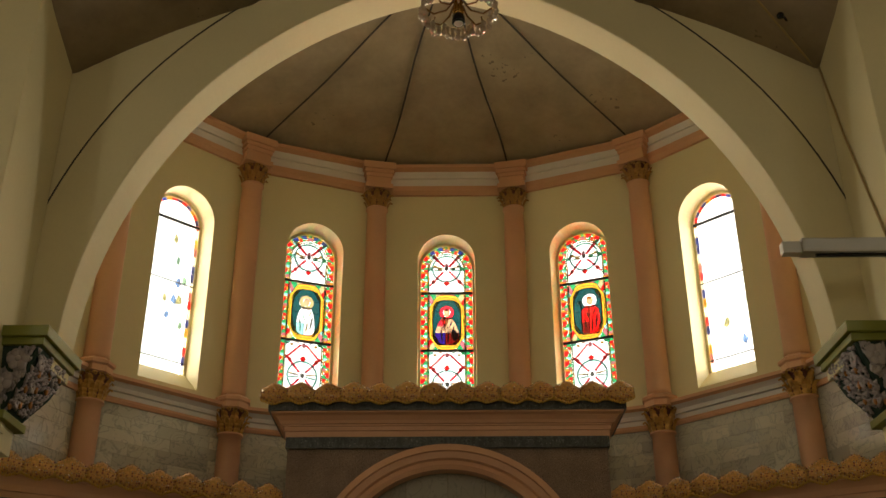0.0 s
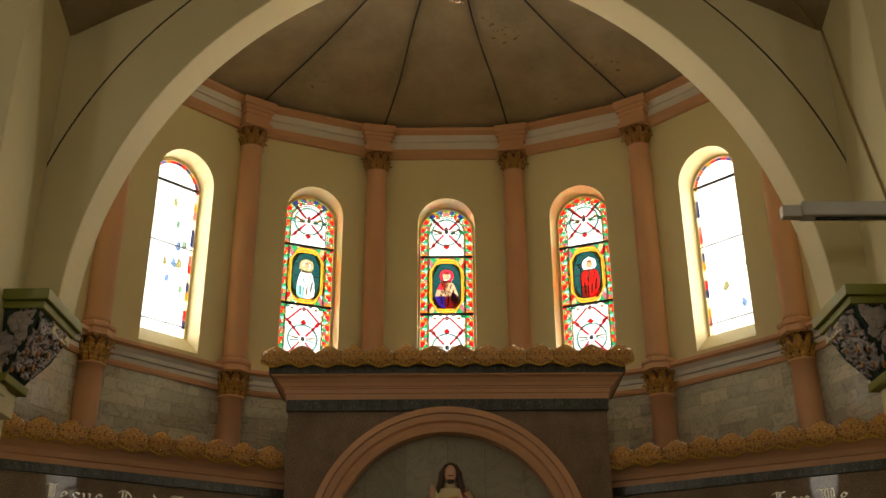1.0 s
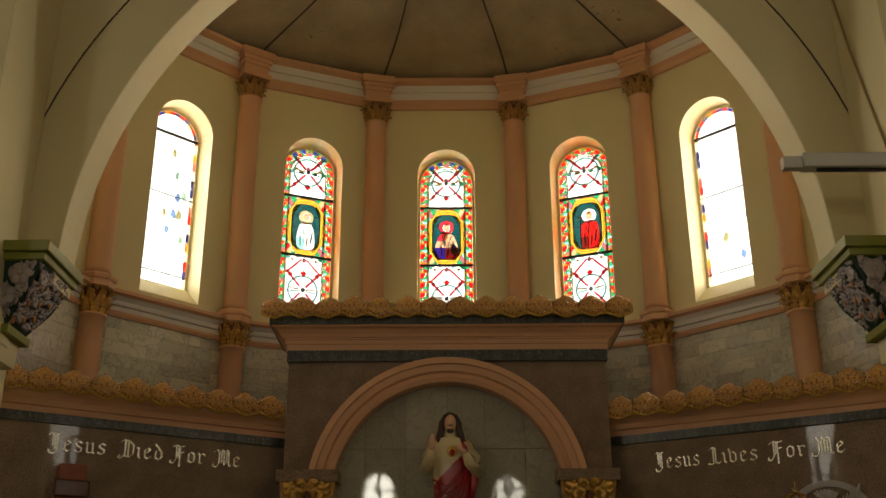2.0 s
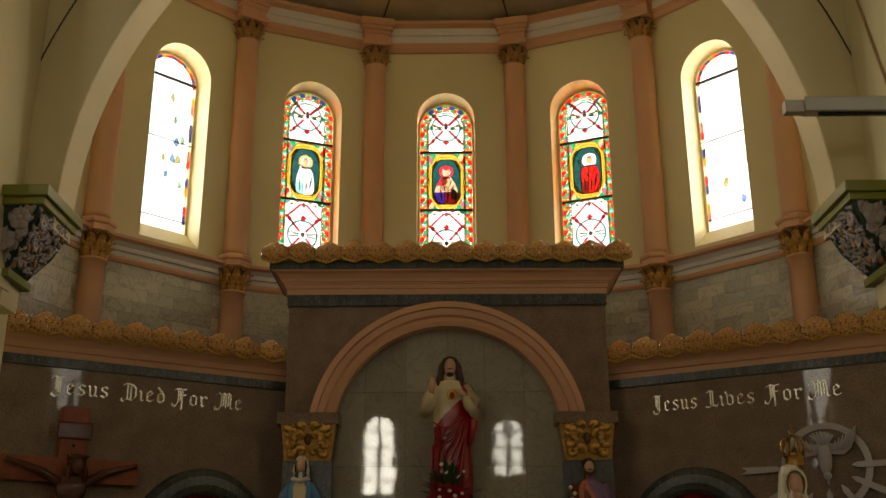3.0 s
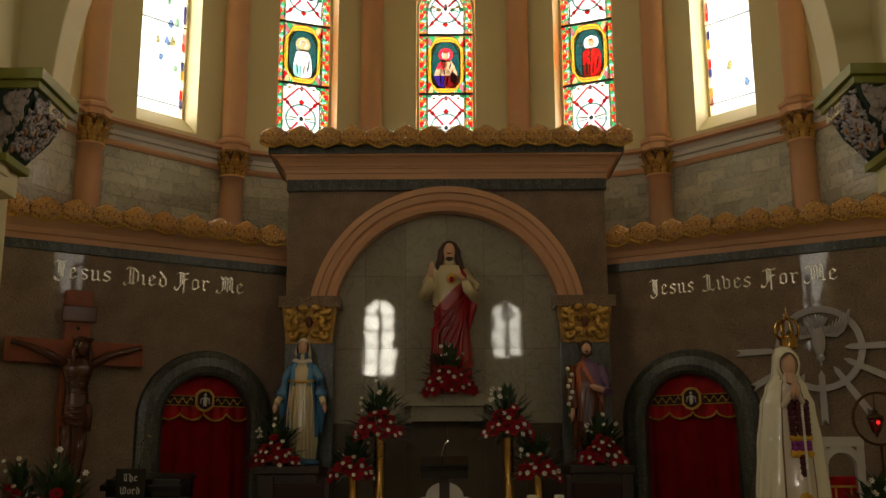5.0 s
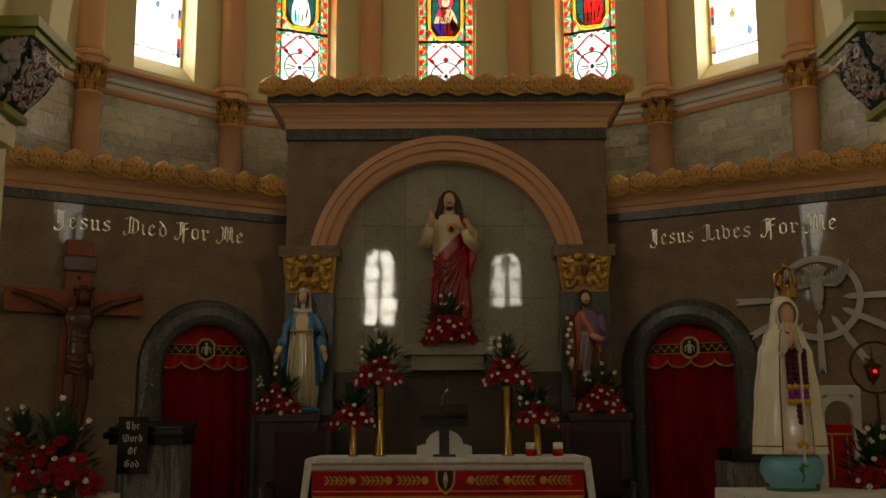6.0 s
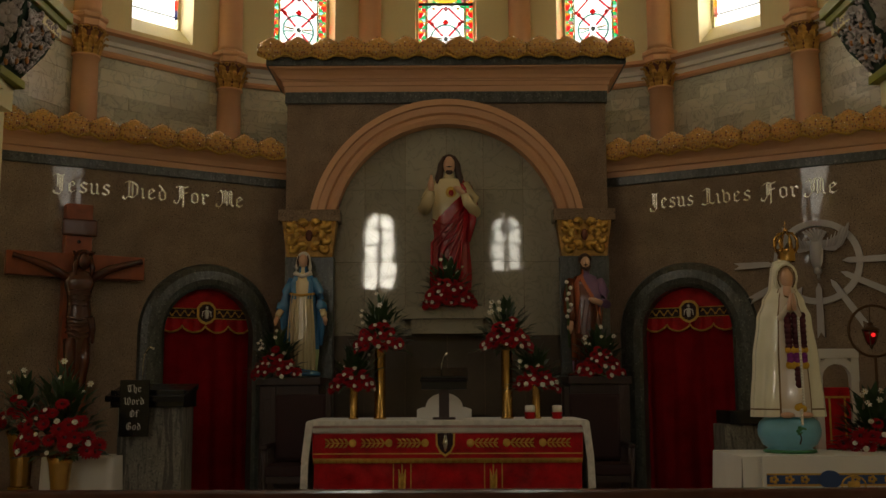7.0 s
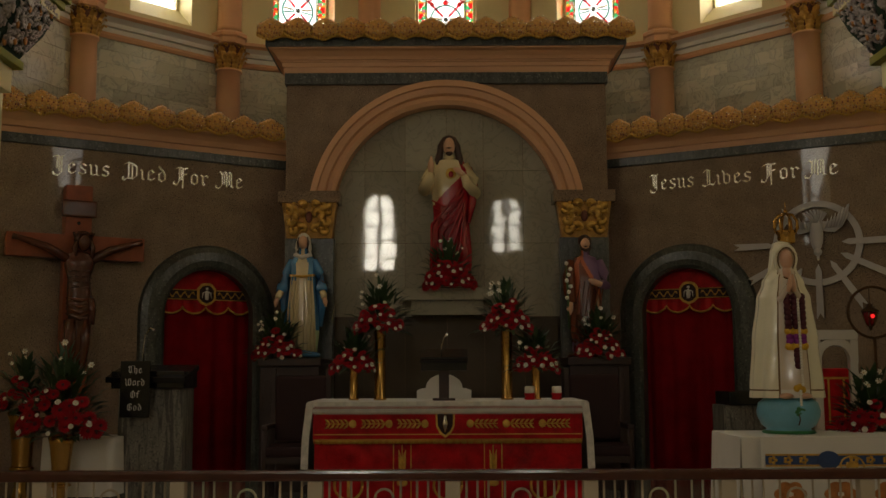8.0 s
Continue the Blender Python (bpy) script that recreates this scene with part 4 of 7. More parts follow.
        lead([(0, zc + 0.04 * up), (0, zs - 0.04 * up)], 0.003, 0.001)
        put(oval(0, reach - up * 0.045, 0.03, 0.04), G_PINK, 0.006, "bud_pane")
    # middle panel: a lobed amber frame with a plain figure shape on a teal field
    zc = (B1 + B2) / 2

    def lobed(r, h, n=80):
        pts = []
        for i in range(n):
            a = 2 * math.pi * (i + 0.5) / n
            c, q = abs(math.cos(a)), abs(math.sin(a))
            d = (math.atan2(q, c) - math.atan2(h, r)) / 0.19
            e = ((c / r) ** 7 + (q / h) ** 7) ** (-1 / 7) * (1 - 0.17 * math.exp(-d * d)) * (1 + 0.03 * math.cos(a * 4))
            pts.append((e * math.cos(a), zc + e * math.sin(a)))
        return pts
    o = part("amber_frame", ring_poly(lobed(0.266, 0.412), lobed(0.196, 0.335)), G_AMBER_SOLID, w)
    o.location.y = y
    lead(lobed(0.232, 0.374) + lobed(0.232, 0.374)[:1], 0.003, -0.002)
    rim_ = lobed(0.268, 0.414)
    for i in range(0, 80, 2):
        quad = []
        for j in (i, i + 1, i + 2):
            t = 2 * math.pi * (j + 0.5) / 80
            r = min((inner + 0.002) / max(1e-6, abs(math.cos(t))), 0.435 / max(1e-6, abs(math.sin(t))))
            quad.append((r * math.cos(t), zc + r * math.sin(t)))
        put(quad + [rim_[(i + 2) % 80], rim_[i + 1], rim_[i]], (G_RED, G_FAINT, G_GREEN, G_PINK, G_PALE)[i // 2 % 5], 0.006, "ground_pane")
    for r_, h_ in ((0.267, 0.413), (0.195, 0.334)):
        lead(lobed(r_, h_) + lobed(r_, h_)[:1], 0.004, -0.006)
    # the field is cut round the figure, band by band
    robe = {-1: [(-.352, .12), (-.30, .125), (-.2, .135), (-.08, .12), (.0, .10), (.05, .075), (.075, .045), (.11, .062), (.16, .075), (.2, .06), (.225, .0)],
            0: [(-.352, .12), (-.30, .17), (-.22, .175), (-.12, .16), (-.02, .125), (.04, .09), (.075, .045), (.11, .06), (.16, .068), (.2, .055), (.225, .0)],
            1: [(-.352, .11), (-.30, .13), (-.2, .135), (-.06, .135), (.02, .12), (.06, .08), (.085, .045), (.11, .062), (.16, .07), (.2, .055), (.225, .0)]}[k]
    shift = {-1: 0.0, 0: 0.0, 1: 0.035}[k]

    def half(z):
        for (z0, w0), (z1, w1) in zip(robe, robe[1:]):
            if z0 <= z <= z1:
                return w0 + (w1 - w0) * (z - z0) / (z1 - z0)
        return 0.0

    def cut(z):
        return max(half(z), math.sqrt(max(0.0, 0.106 ** 2 - (z - 0.15) ** 2)))

    def field_half(z):
        q = min(1.0, abs(z) / 0.36)
        return 0.206 * (1 - q ** 6) ** 0.5 + 0.005
    lev = [-.352 + .704 * i / 30 for i in range(31)]
    for sx in (-1, 1):
        for lo, hi in ((0, 8), (8, 15), (15, 23), (23, 30)):
            zz = lev[lo:hi + 1]
            bm = bmesh.new()
            a_ = [bm.verts.new((shift + sx * cut(z), 0, zc + z)) for z in zz]
            b_ = [bm.verts.new((sx * field_half(z), 0, zc + z)) for z in zz]
            for i in range(len(zz) - 1):
                bm.faces.new((a_[i], a_[i + 1], b_[i + 1], b_[i]))
            o = part("field_pane", thicken(bm), G_TEAL, w)
            o.location.y = y + 0.004
    tint = {-1: (G_CREAM, G_WHITE, G_WHITE, G_WHITE, G_PALE, G_WHITE), 0: (G_CREAM, G_ROSE, G_CREAM, G_CREAM, G_DEEP, G_DARKRED), 1: (G_CREAM, G_RED, G_RED, G_RED, G_DARKRED, G_RED)}[k]
    cells = ((.045, .08, 0), (-.06, .08, -1), (-.06, .08, 1), (-.16, -.06, 0), (-.352, -.16, -1), (-.352, -.16, 1))
    for q, (z0, z1, side) in enumerate(cells):
        zz = [z0 + (z1 - z0) * i / 8 for i in range(9)]
        lo_ = [((shift - half(z) if side <= 0 else shift - 0.02), zc + z) for z in zz]
        hi_ = [((shift + half(z) if side >= 0 else shift - 0.02), zc + z) for z in zz]
        put(hi_ + lo_[::-1], tint[q], 0.002, "robe_pane")
        lead(hi_, 0.003, -0.004)
        lead(lo_, 0.003, -0.004)
    for q in range(4):
        x = shift - .07 + .045 * q
        lead([(x + .02, zc - .02 - .02 * q), (x, zc - .16), (x - .01, zc - .29)], 0.0028, -0.004)
    put(oval(shift, zc + .15, .05, .064, 0, 14), G_CREAM, 0.0, "robe_pane")
    o = part("halo_pane", ring_poly(disc(shift, zc + 0.15, 0.106, 22), oval(shift, zc + 0.15, 0.052, 0.066, 0, 22)), (G_FAINT, G_ROSE, G_WHITE)[k + 1], w)
    o.location.y = y - 0.003
    lead([(shift + .106 * math.cos(t), zc + .15 + .106 * math.sin(t)) for t in [i * math.pi / 10 for i in range(21)]], 0.003, -0.005)
    if k == 0:
        put(oval(0.0, zc - .11, .11, .05, -.5), G_WHITE, -0.004, "robe_pane")
        put(oval(-.03, zc + .02, .05, .07, .3), G_CREAM, -0.005, "robe_pane")
        put(oval(0.11, zc - .2, .05, .09, .2), G_DEEP, -0.004, "robe_pane")
    if k == 1:
        lead([(shift - .13, zc - .29), (shift - .125, zc + .12)], 0.007, -0.006)
        put(oval(shift - .14, zc + .13, .045, .04), G_WHITE, -0.004, "robe_pane")
        put(bar_between((shift - .01, zc + .06), (shift - .03, zc - .1), .035), G_WHITE, -0.004, "robe_pane")
    fold = {-1: (G_PALE, G_FAINT, G_GREY), 0: (G_DARKRED, G_DEEP, G_DARKRED), 1: (G_DARKRED, G_DARKRED, G_DEEP)}[k]
    for q, (fx, fz, rx, rz, tn) in enumerate(((-.075, -.2, .012, .1, .1), (.02, -.23, .014, .09, -.1), (.085, -.16, .012, .11, -.15), (-.03, -.08, .01, .06, .3), (.06, -.02, .01, .05, -.3))):
        put(oval(shift + fx, zc + fz, rx, rz, tn), fold[q % 3], -0.003, "fold_pane")
    put(oval(shift, zc + .195, .04, .02), (G_WHITE, G_ROSE, G_AMBER_SOLID)[k + 1], -0.005, "hair_pane")
    for zz in (zc - 0.17, zc, zc + 0.17):
        for sx in (-1, 1):
            lead([(shift + sx * cut(zz - zc), zz), (sx * field_half(zz - zc), zz)], 0.003, -0.001)
    return w


for k in range(-2, 3):
    stained_window(k, abs(k) < 2)
    a = radians(22.5 * k)
    d = Vector((math.sin(a), math.cos(a), 0))
    c = Vector((0, CY, 7.3)) + d * (APO + 0.47)
    daylight("window_light", c, c - d, 0.84, 2.7, APSE_WATTS if abs(k) < 2 else OUTER_WATTS, spread=95 if abs(k) < 2 else 132)

# ---- corbels under the chancel arch ----
rnd = random.Random(3)


def corbel(s):
    t = thing("arch_corbel", Matrix(), "flower-carved corbel with olive green mouldings carrying the chancel arch", "corbel", "corbels of the chancel arch")
    X = lambda a, b: (min(s * a, s * b), max(s * a, s * b))
    bm = bmesh.new()
    box(bm, *X(3.52, 4.4), 8.5, 9.42, 5.07, 5.17, 0.01)
    box(bm, *X(3.56, 4.4), 8.54, 9.38, 5.0, 5.07, 0.01)
    part("top_moulding", bm, GREEN_PAINT, t)
    bm = bmesh.new()
    lev = [(5.0, 3.60, 8.58, 9.34), (4.72, 3.72, 8.64, 9.28), (4.46, 3.92, 8.78, 9.2)]
    rows = [[bm.verts.new(p) for p in ((s * 4.4, y0, z), (s * (x + 0.02), y0, z), (s * x, y0 + 0.02, z), (s * x, y1, z), (s * 4.4, y1, z))] for z, x, y0, y1 in lev]
    for a, b in zip(rows, rows[1:]):
        for i in range(4):
            bm.faces.new((a[i], a[i + 1], b[i + 1], b[i]))
    bm.faces.new(rows[0]), bm.faces.new(rows[-1][::-1])
    body = part("carved_body", bm, DARK_GREEN, t, "dark green carved ground")
    bm = bmesh.new()
    box(bm, *X(3.87, 4.4), 8.72, 9.24, 4.39, 4.465, 0.01)
    part("lower_moulding", bm, GREEN_PAINT, t)
    bm = bmesh.new()
    box(bm, *X(3.95, 4.4), 8.82, 9.18, 4.16, 4.39, 0.01)
    part("pendant", bm, CREAM, t, "cream panelled pendant")
    # flowers and leaves in relief on the two seen faces
    bl = bmesh.new()

    def on_front(u, z):
        f = (5.0 - z) / 0.54
        return Vector((s * (3.62 + 0.09 * f + 0.23 * f * f + u), 8.575 + 0.2 * f * f, z))

    def on_side(v, z):
        f = (5.0 - z) / 0.54
        return Vector((s * (3.595 + 0.09 * f + 0.23 * f * f), 8.6 + 0.18 * f * f + v * (0.72 - 0.3 * f), z))
    for (u, z, r) in ((0.12, 4.88, 0.095), (0.17, 4.7, 0.10), (0.22, 4.53, 0.085), (0.34, 4.86, 0.06), (0.04, 4.76, 0.05)):
        c = on_front(u, z)
        for i in range(6):
            a = i * math.pi / 3 + u * 9
            ball(bl, c + Vector((math.cos(a) * r * 0.62, -0.012, math.sin(a) * r * 0.62)), r * 0.5, 0, 8, 6, (1, 0.35, 1))
        ball(bl, c + Vector((0, -0.02, 0)), r * 0.3, 0, 8, 5, (1, 0.6, 1))
    buds = [(on_front(u, z), 0.04, (1, 0.4, 1.3)) for u, z in ((0.33, 4.88), (0.36, 4.68), (0.26, 4.62))]
    for i in range(230):
        v, z = rnd.random(), 4.5 + 0.46 * rnd.random()
        c = on_side(v, z)
        a = rnd.uniform(0.5, 2.4)
        e = c + Vector((0, 0.05 * math.cos(a), 0.06 * math.sin(a)))
        tube(bl, [c, (c + e) / 2 + Vector((-s * 0.014, 0, 0)), e], [0.006, 0.020, 0.004], 5)
        if i < 130:
            c = on_front(0.02 + 0.07 * rnd.random() if i % 3 else 0.42 * rnd.random(), z)
            e = c + Vector((s * 0.05 * math.cos(a), 0, 0.07 * math.sin(a)))
            tube(bl, [c, (c + e) / 2 + Vector((0, -0.012, 0)), e], [0.005, 0.017, 0.004], 5)
    for (v, z, r) in ((0.16, 4.88, 0.075), (0.3, 4.7, 0.06), (0.55, 4.9, 0.055), (0.2, 4.55, 0.05)):
        c = on_side(v, z)
        for i in range(6):
            a = i * math.pi / 3 + v * 7
            ball(bl, c + Vector((-s * 0.012, math.cos(a) * r * 0.6, math.sin(a) * r * 0.6)), r * 0.45, 0, 7, 5, (0.35, 1, 1))
    buds += [(on_side(0.08 + 0.1 * i, 4.52 + 0.4 * ((i * 0.37) % 1.0)), 0.034, (0.5, 0.9, 1.3)) for i in range(9)]
    tube(bl, [on_side(0.02, 4.44), on_side(0.12, 4.58), on_side(0.3, 4.75), on_side(0.7, 4.93)], 0.014, 6)
    tube(bl, [on_front(0.3, 4.9), on_front(0.42, 4.8), on_front(0.46, 4.6)], 0.012, 6)
    part("flower_relief", bl, PETAL, body, "white carved flowers and leaves")
    for p, r, sh in buds:
        part("carved_bud", ball(bmesh.new(), p, r, 0, 8, 6, sh), BUD_PAINT, body, "orange-gold carved bud")


for s in (-1, 1):
    corbel(s)

# ---- sequinned garlands on the cornices ----
def medallion_mesh():
    """A six-cornered sequinned cushion with a peaked top edge, a plain middle band and a fringe below."""
    bm = bmesh.new()
    n = 48

    def rim(a):
        x, z = math.cos(a), math.sin(a)
        r = 0.150 * (1 - 0.05 * math.cos(6 * a))
        return r * 1.03 * x, r * (0.84 if z > 0 else 0.74) * z + 0.016 * max(0.0, z) ** 6
    rings = []
    for q, y in ((1.0, 0.02), (0.98, -0.004), (0.84, -0.024), (0.5, -0.042), (0.2, -0.046)):
        rings.append([bm.verts.new((rim(2 * math.pi * i / n)[0] * q, y, rim(2 * math.pi * i / n)[1] * q)) for i in range(n)])
    for a, b in zip(rings, rings[1:]):
        for i in range(n):
            bm.faces.new((a[i], a[(i + 1) % n], b[(i + 1) % n], b[i])).smooth = True
    bm.faces.new(rings[-1])
    bm.faces.new(rings[0][::-1])
    deep = lambda q: -0.046 + 0.03 * q * q
    for i in range(40):
        x, z = rim(2 * math.pi * i / 40)
        ball(bm, (x, -0.002, z), 0.009, (0, 2, 3, 1)[i % 4], 5, 4)
    # the middle band with five dark sequins, and beadwork above and below it
    for i in range(5):
        x = -0.11 + 0.055 * i
        ball(bm, (x, deep(abs(x) / 0.15) - 0.002, 0.0), 0.010, 1, 6, 4, (1, 0.5, 1))
    rnd = random.Random(77)
    for sz in (-1, 1):
        for row, m in ((0.03, 13), (0.052, 11), (0.074, 9), (0.094, 6), (0.11, 3)):
            for i in range(m):
                f = (i + 0.5) / m * 2 - 1
                lim = 0.146 * math.sqrt(max(0.0, 1 - (row / 0.125) ** 2))
                x = f * lim
                ball(bm, (x, deep(math.hypot(x, row * 1.25) / 0.155) - 0.001, sz * row * (1 - 0.25 * f * f)), rnd.uniform(0.006, 0.0105), rnd.choice((0, 0, 3, 3, 2, 2, 1)), 5, 4)
    ball(bm, (0, -0.048, 0.045), 0.010, 2, 6, 4)
    ball(bm, (0, -0.044, -0.05), 0.009, 2, 6, 4)
    for i in range(26):
        a = math.pi * (1.06 + 0.88 * i / 25)
        x, z = rim(a)
        tube(bm, [(x, 0.004, z + 0.006), (x * 1.01 + 0.003 * math.sin(i * 3), -0.002, z - 0.032)], [0.009, 0.007], 4, 3)
    me = bpy.data.meshes.new("medallion")
    bm.to_mesh(me)
    bm.free()
    for m in (GARLAND_GOLD, SEQUIN, SILVER_BEAD, FRINGE):
        me.materials.append(m)
    return me


MEDAL = medallion_mesh()


def garland(m, n, pitch, label, x0):
    t = thing("sequin_garland", m, label, "garland", "garlands on the cornices")
    part("backing_band", a_box(x0 - 0.1, x0 + pitch * (n - 1) + 0.1, 0.025, 0.045, -0.085, 0.05), GARLAND_GOLD, t)
    for i in range(n):
        o = new("medallion", MEDAL)
        o.parent = t
        o.matrix_basis = pose(x0 + pitch * i, -0.006 * (i % 2), 0.005 * math.sin(i * 2.7), -14 + 5 * math.sin(i * 3.1), 3 * math.sin(i * 1.9), 6 * math.sin(i * 2.3))
    return t


garland(Matrix.Translation((0, BY - 0.25, 5.445)), 14, 0.302, "scalloped gold sequin garland laid along the reredos cornice", -1.963)
for s in (-1, 1):
    garland(WINGS[s][0] @ pose(0, -0.175, WTOP + (0.285 if s > 0 else 0.30)), 11, 0.307, "scalloped gold sequin garland along the side wall cornice", 0.19 if s > 0 else -3.315)

# ---- doors: curtains, valances ----
def curtain_door(s):
    m, ang = WINGS[s]
    uc = s * 0.87
    cm = m @ pose(uc, 0.14, PLAT)
    t = thing("door_curtain", cm, "red curtain with a gold-embroidered valance hung in an arched doorway", "curtain", "curtains in the doorways")
    bm = bmesh.new()
    n, k = 90, 14
    g = [[bm.verts.new((-0.52 + 1.04 * i / n, (0.026 * math.sin(i * 0.23 + 1.7 * math.sin(i * 0.11)) + 0.009 * math.sin(i * 0.51 + 2.0 * math.sin(i * 0.07))) * (1 - 0.4 * j / k) + 0.010 * math.sin(i * 0.21 + j * 0.35), 1.98 * j / k)) for i in range(n + 1)] for j in range(k + 1)]
    for a, b in zip(g, g[1:]):
        for i in range(n):
            bm.faces.new((a[i], a[i + 1], b[i + 1], b[i])).smooth = True
    part("drape", bm, RED_CURTAIN, t)
    # plain upper cloth under the arch head
    pts = [(x, max(z, 1.95)) for x, z in arched(0, 0.53, 1.95, 2.25 - PLAT, 20)]
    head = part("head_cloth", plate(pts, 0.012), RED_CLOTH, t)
    head.location.y = -0.03
    zb = 1.97
    band = part("valance_band", a_box(-0.52, 0.52, -0.05, -0.032, zb, zb + 0.11), DARK_RED, t, "dark red band with gold embroidery")
    for sx in (-1, 1):
        bm = bmesh.new()
        for zz in (zb + 0.004, zb + 0.106):
            tube(bm, [(sx * 0.52, -0.052, zz), (sx * 0.1, -0.052, zz)], 0.006, 5)
        tube(bm, [(sx * (0.13 + 0.01 * i), -0.052, zb + 0.055 + 0.026 * math.sin(i * 0.7)) for i in range(39)], 0.006, 5)
        for i in range(8):
            ball(bm, (sx * (0.15 + 0.045 * i), -0.052, zb + 0.055 + 0.022 * (-1) ** i), 0.014, 0, 6, 4, (1.3, 0.3, 1))
        part("embroidery", bm, GOLD_THREAD, band, "gold embroidered scrolls")
    def octagon(w, h, zc):
        return [(w * x, zc + h * z) for x, z in ((-1, -.45), (-.6, -.8), (0, -1), (.6, -.8), (1, -.45), (1, .5), (.6, .9), (.25, 1), (-.25, 1), (-.6, .9), (-1, .5))]
    em_ = part("emblem", plate(octagon(.105, .125, zb + .06), .012), GOLD_THREAD, t, "gold embroidered emblem")
    em_.location.y = -.066
    o = part("emblem_field", plate(octagon(.08, .098, zb + .06), .008), DARK_RED, em_)
    o.location.y = -.006
    bm = bmesh.new()
    tube(bm, [(0, -.01, zb + .0), (0, -.012, zb + .05), (0, -.01, zb + .1)], [.018, .026, .014], 8)
    ball(bm, (0, -.011, zb + .122), .017, 0, 8, 6)
    for sx in (-1, 1):
        tube(bm, [(sx * .012, -.01, zb + .09), (sx * .045, -.01, zb + .075), (sx * .05, -.01, zb + .02)], [.008, .009, .006], 6)
    part("emblem_figure", bm, WHITE_CLOTH, em_, "pale stitched shape")
    # scalloped skirt with a gold edge
    bm = bmesh.new()
    n = 60
    top, bot = [], []
    for i in range(n + 1):
        x = -0.52 + 1.04 * i / n
        y = -0.04 + 0.012 * math.sin(i * 0.9)
        top.append(bm.verts.new((x, y, zb)))
        bot.append(bm.verts.new((x, y - 0.004, zb - 0.15 + 0.075 * (1 - abs(math.sin(math.pi * 4.0 * i / n)) ** 0.6))))
    for i in range(n):
        bm.faces.new((top[i], top[i + 1], bot[i + 1], bot[i])).smooth = True
    edge = [v.co.copy() for v in bot]
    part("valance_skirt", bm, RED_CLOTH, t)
    part("gold_edging", tube(bmesh.new(), edge, 0.011, 5), GOLD_THREAD, t, "gold fringe edging")
    return t


for s in (-1, 1):
    curtain_door(s)

# ---- wall lettering ----
GLYPHS = {}


def glyph(letter, wide, *strokes):
    """A blackletter form: pen strokes on a grid with the small letters 10 high."""
    GLYPHS[letter] = (wide, [[tuple(float(v) for v in p.split(",")) for p in st.split()] for st in strokes])


glyph("i", 4.6, "1,8.8 2.2,8 2.2,1.8 3.6,1")
glyph("u", 8.6, "1,8.8 2.2,8 2.2,1.8 4,.9 6,2.4", "5,8.8 6.2,8 6.2,1.8 7.6,1")
glyph("e", 8, "2.2,7.6 2.2,2.2 4.4,.9 6.6,2.4", "2.2,7.6 4.4,9.2 6.2,7.4 2.6,4.6")
glyph("s", 8, "6.6,8 4.2,9.2 2.2,7.8 2.6,6 6,4.2 6.2,2.2 4,.9 1.4,2")
glyph("o", 8.4, "2.2,7.8 2.2,2.2 4.2,.9 6.4,2.2 6.4,7.8 4.4,9.2 2.2,7.8")
glyph("r", 7, "1,8.8 2.2,8 2.2,1.8 3.6,1", "2.6,7.4 4.6,9 6.2,7.6")
glyph("d", 8.6, "2.2,7 2.2,2.2 4.4,.9 6.6,2.2 6.6,6.6 4.6,9.6 1.8,12.8", "2.2,7 4.6,9")
glyph("v", 8.6, "1,11.6 2.2,9.6 2.2,2.2 4.4,.9 6.6,2.2 6.6,7 4.6,9 3,8")
glyph("h", 8.2, "1.4,13.4 2.2,12.4 2.2,1.8 3.6,1", "2.4,7.6 4.6,9.2 6.2,7.6 6.2,2 5,-1.4")
glyph("f", 6.4, "6,12.2 4.6,13.4 2.6,12 2.6,1", "1,9 5.4,9")
glyph("J", 9.6, ".4,12.4 2.6,13.8 5.4,12.8 8,13.8", "3.4,12.6 3.4,4", "6.6,13 6.6,1 4.4,-1.6 1.4,-1 .6,1", "5,12.4 5,2")
glyph("D", 11.6, "1,12.6 3.4,13.8 7.4,12.8 9.8,10.4 9.8,3.6 7,.9 3,1.6 1,-.8 -.6,.2 -.2,1.8", "3.8,12.8 3.8,2.2", "6.2,12.2 6.2,2")
glyph("F", 10.4, ".6,12.4 3.4,13.8 6,12.8 9.4,13.6", "3.4,12.8 3.4,3 1.4,-.8 -.8,-.2 -.8,1.6", "6,12.6 6,-3", "6.2,8 8.8,8.6", "4.8,11.6 4.8,4")
glyph("M", 14.4, ".4,11.6 2.6,13.6 4.4,11.4 4.4,3 2,-.6 -.6,0 -.6,1.8", "4.6,12.2 6.6,13.6 8.2,12 8.2,1.4", "8.4,12.2 10.4,13.6 12,12 12,1.8 13.6,1", "6.2,12 6.2,3", "10.2,11.6 10.2,3")
glyph("L", 10.4, ".8,12.2 3.2,13.8 6.2,12.4", "3.8,13 3.8,2.4", "5.6,12.4 5.6,3", "-.4,1.2 2,.2 5.6,2 8.6,.6 9.6,2.6")
glyph("T", 10, ".8,10.8 1.6,13 5,12.4 8.8,13.6", "3.4,11.4 2,7 2.6,2.8 5.4,.9 8.4,2.6", "5.8,12.4 5.8,2.4")
glyph("W", 13, ".8,12.8 2.4,11 2.4,2.8 4.6,.9 6.8,2.6 6.8,12.6", "6.8,2.8 9,.9 11.2,2.8 11.2,9.6 9.4,13")
glyph("O", 11, "2.2,10.4 2.2,3.4 5.4,.9 9,3.4 9,10.2 5.6,13.4 2.2,10.4", "5.2,12.4 5.2,2.2")
glyph("G", 11, "9.4,11.6 6,13.4 2.2,10.4 2.2,3.4 5.4,.9 9,2.8 9,6.6 6.6,7", "5.2,12.4 5.2,2.2")


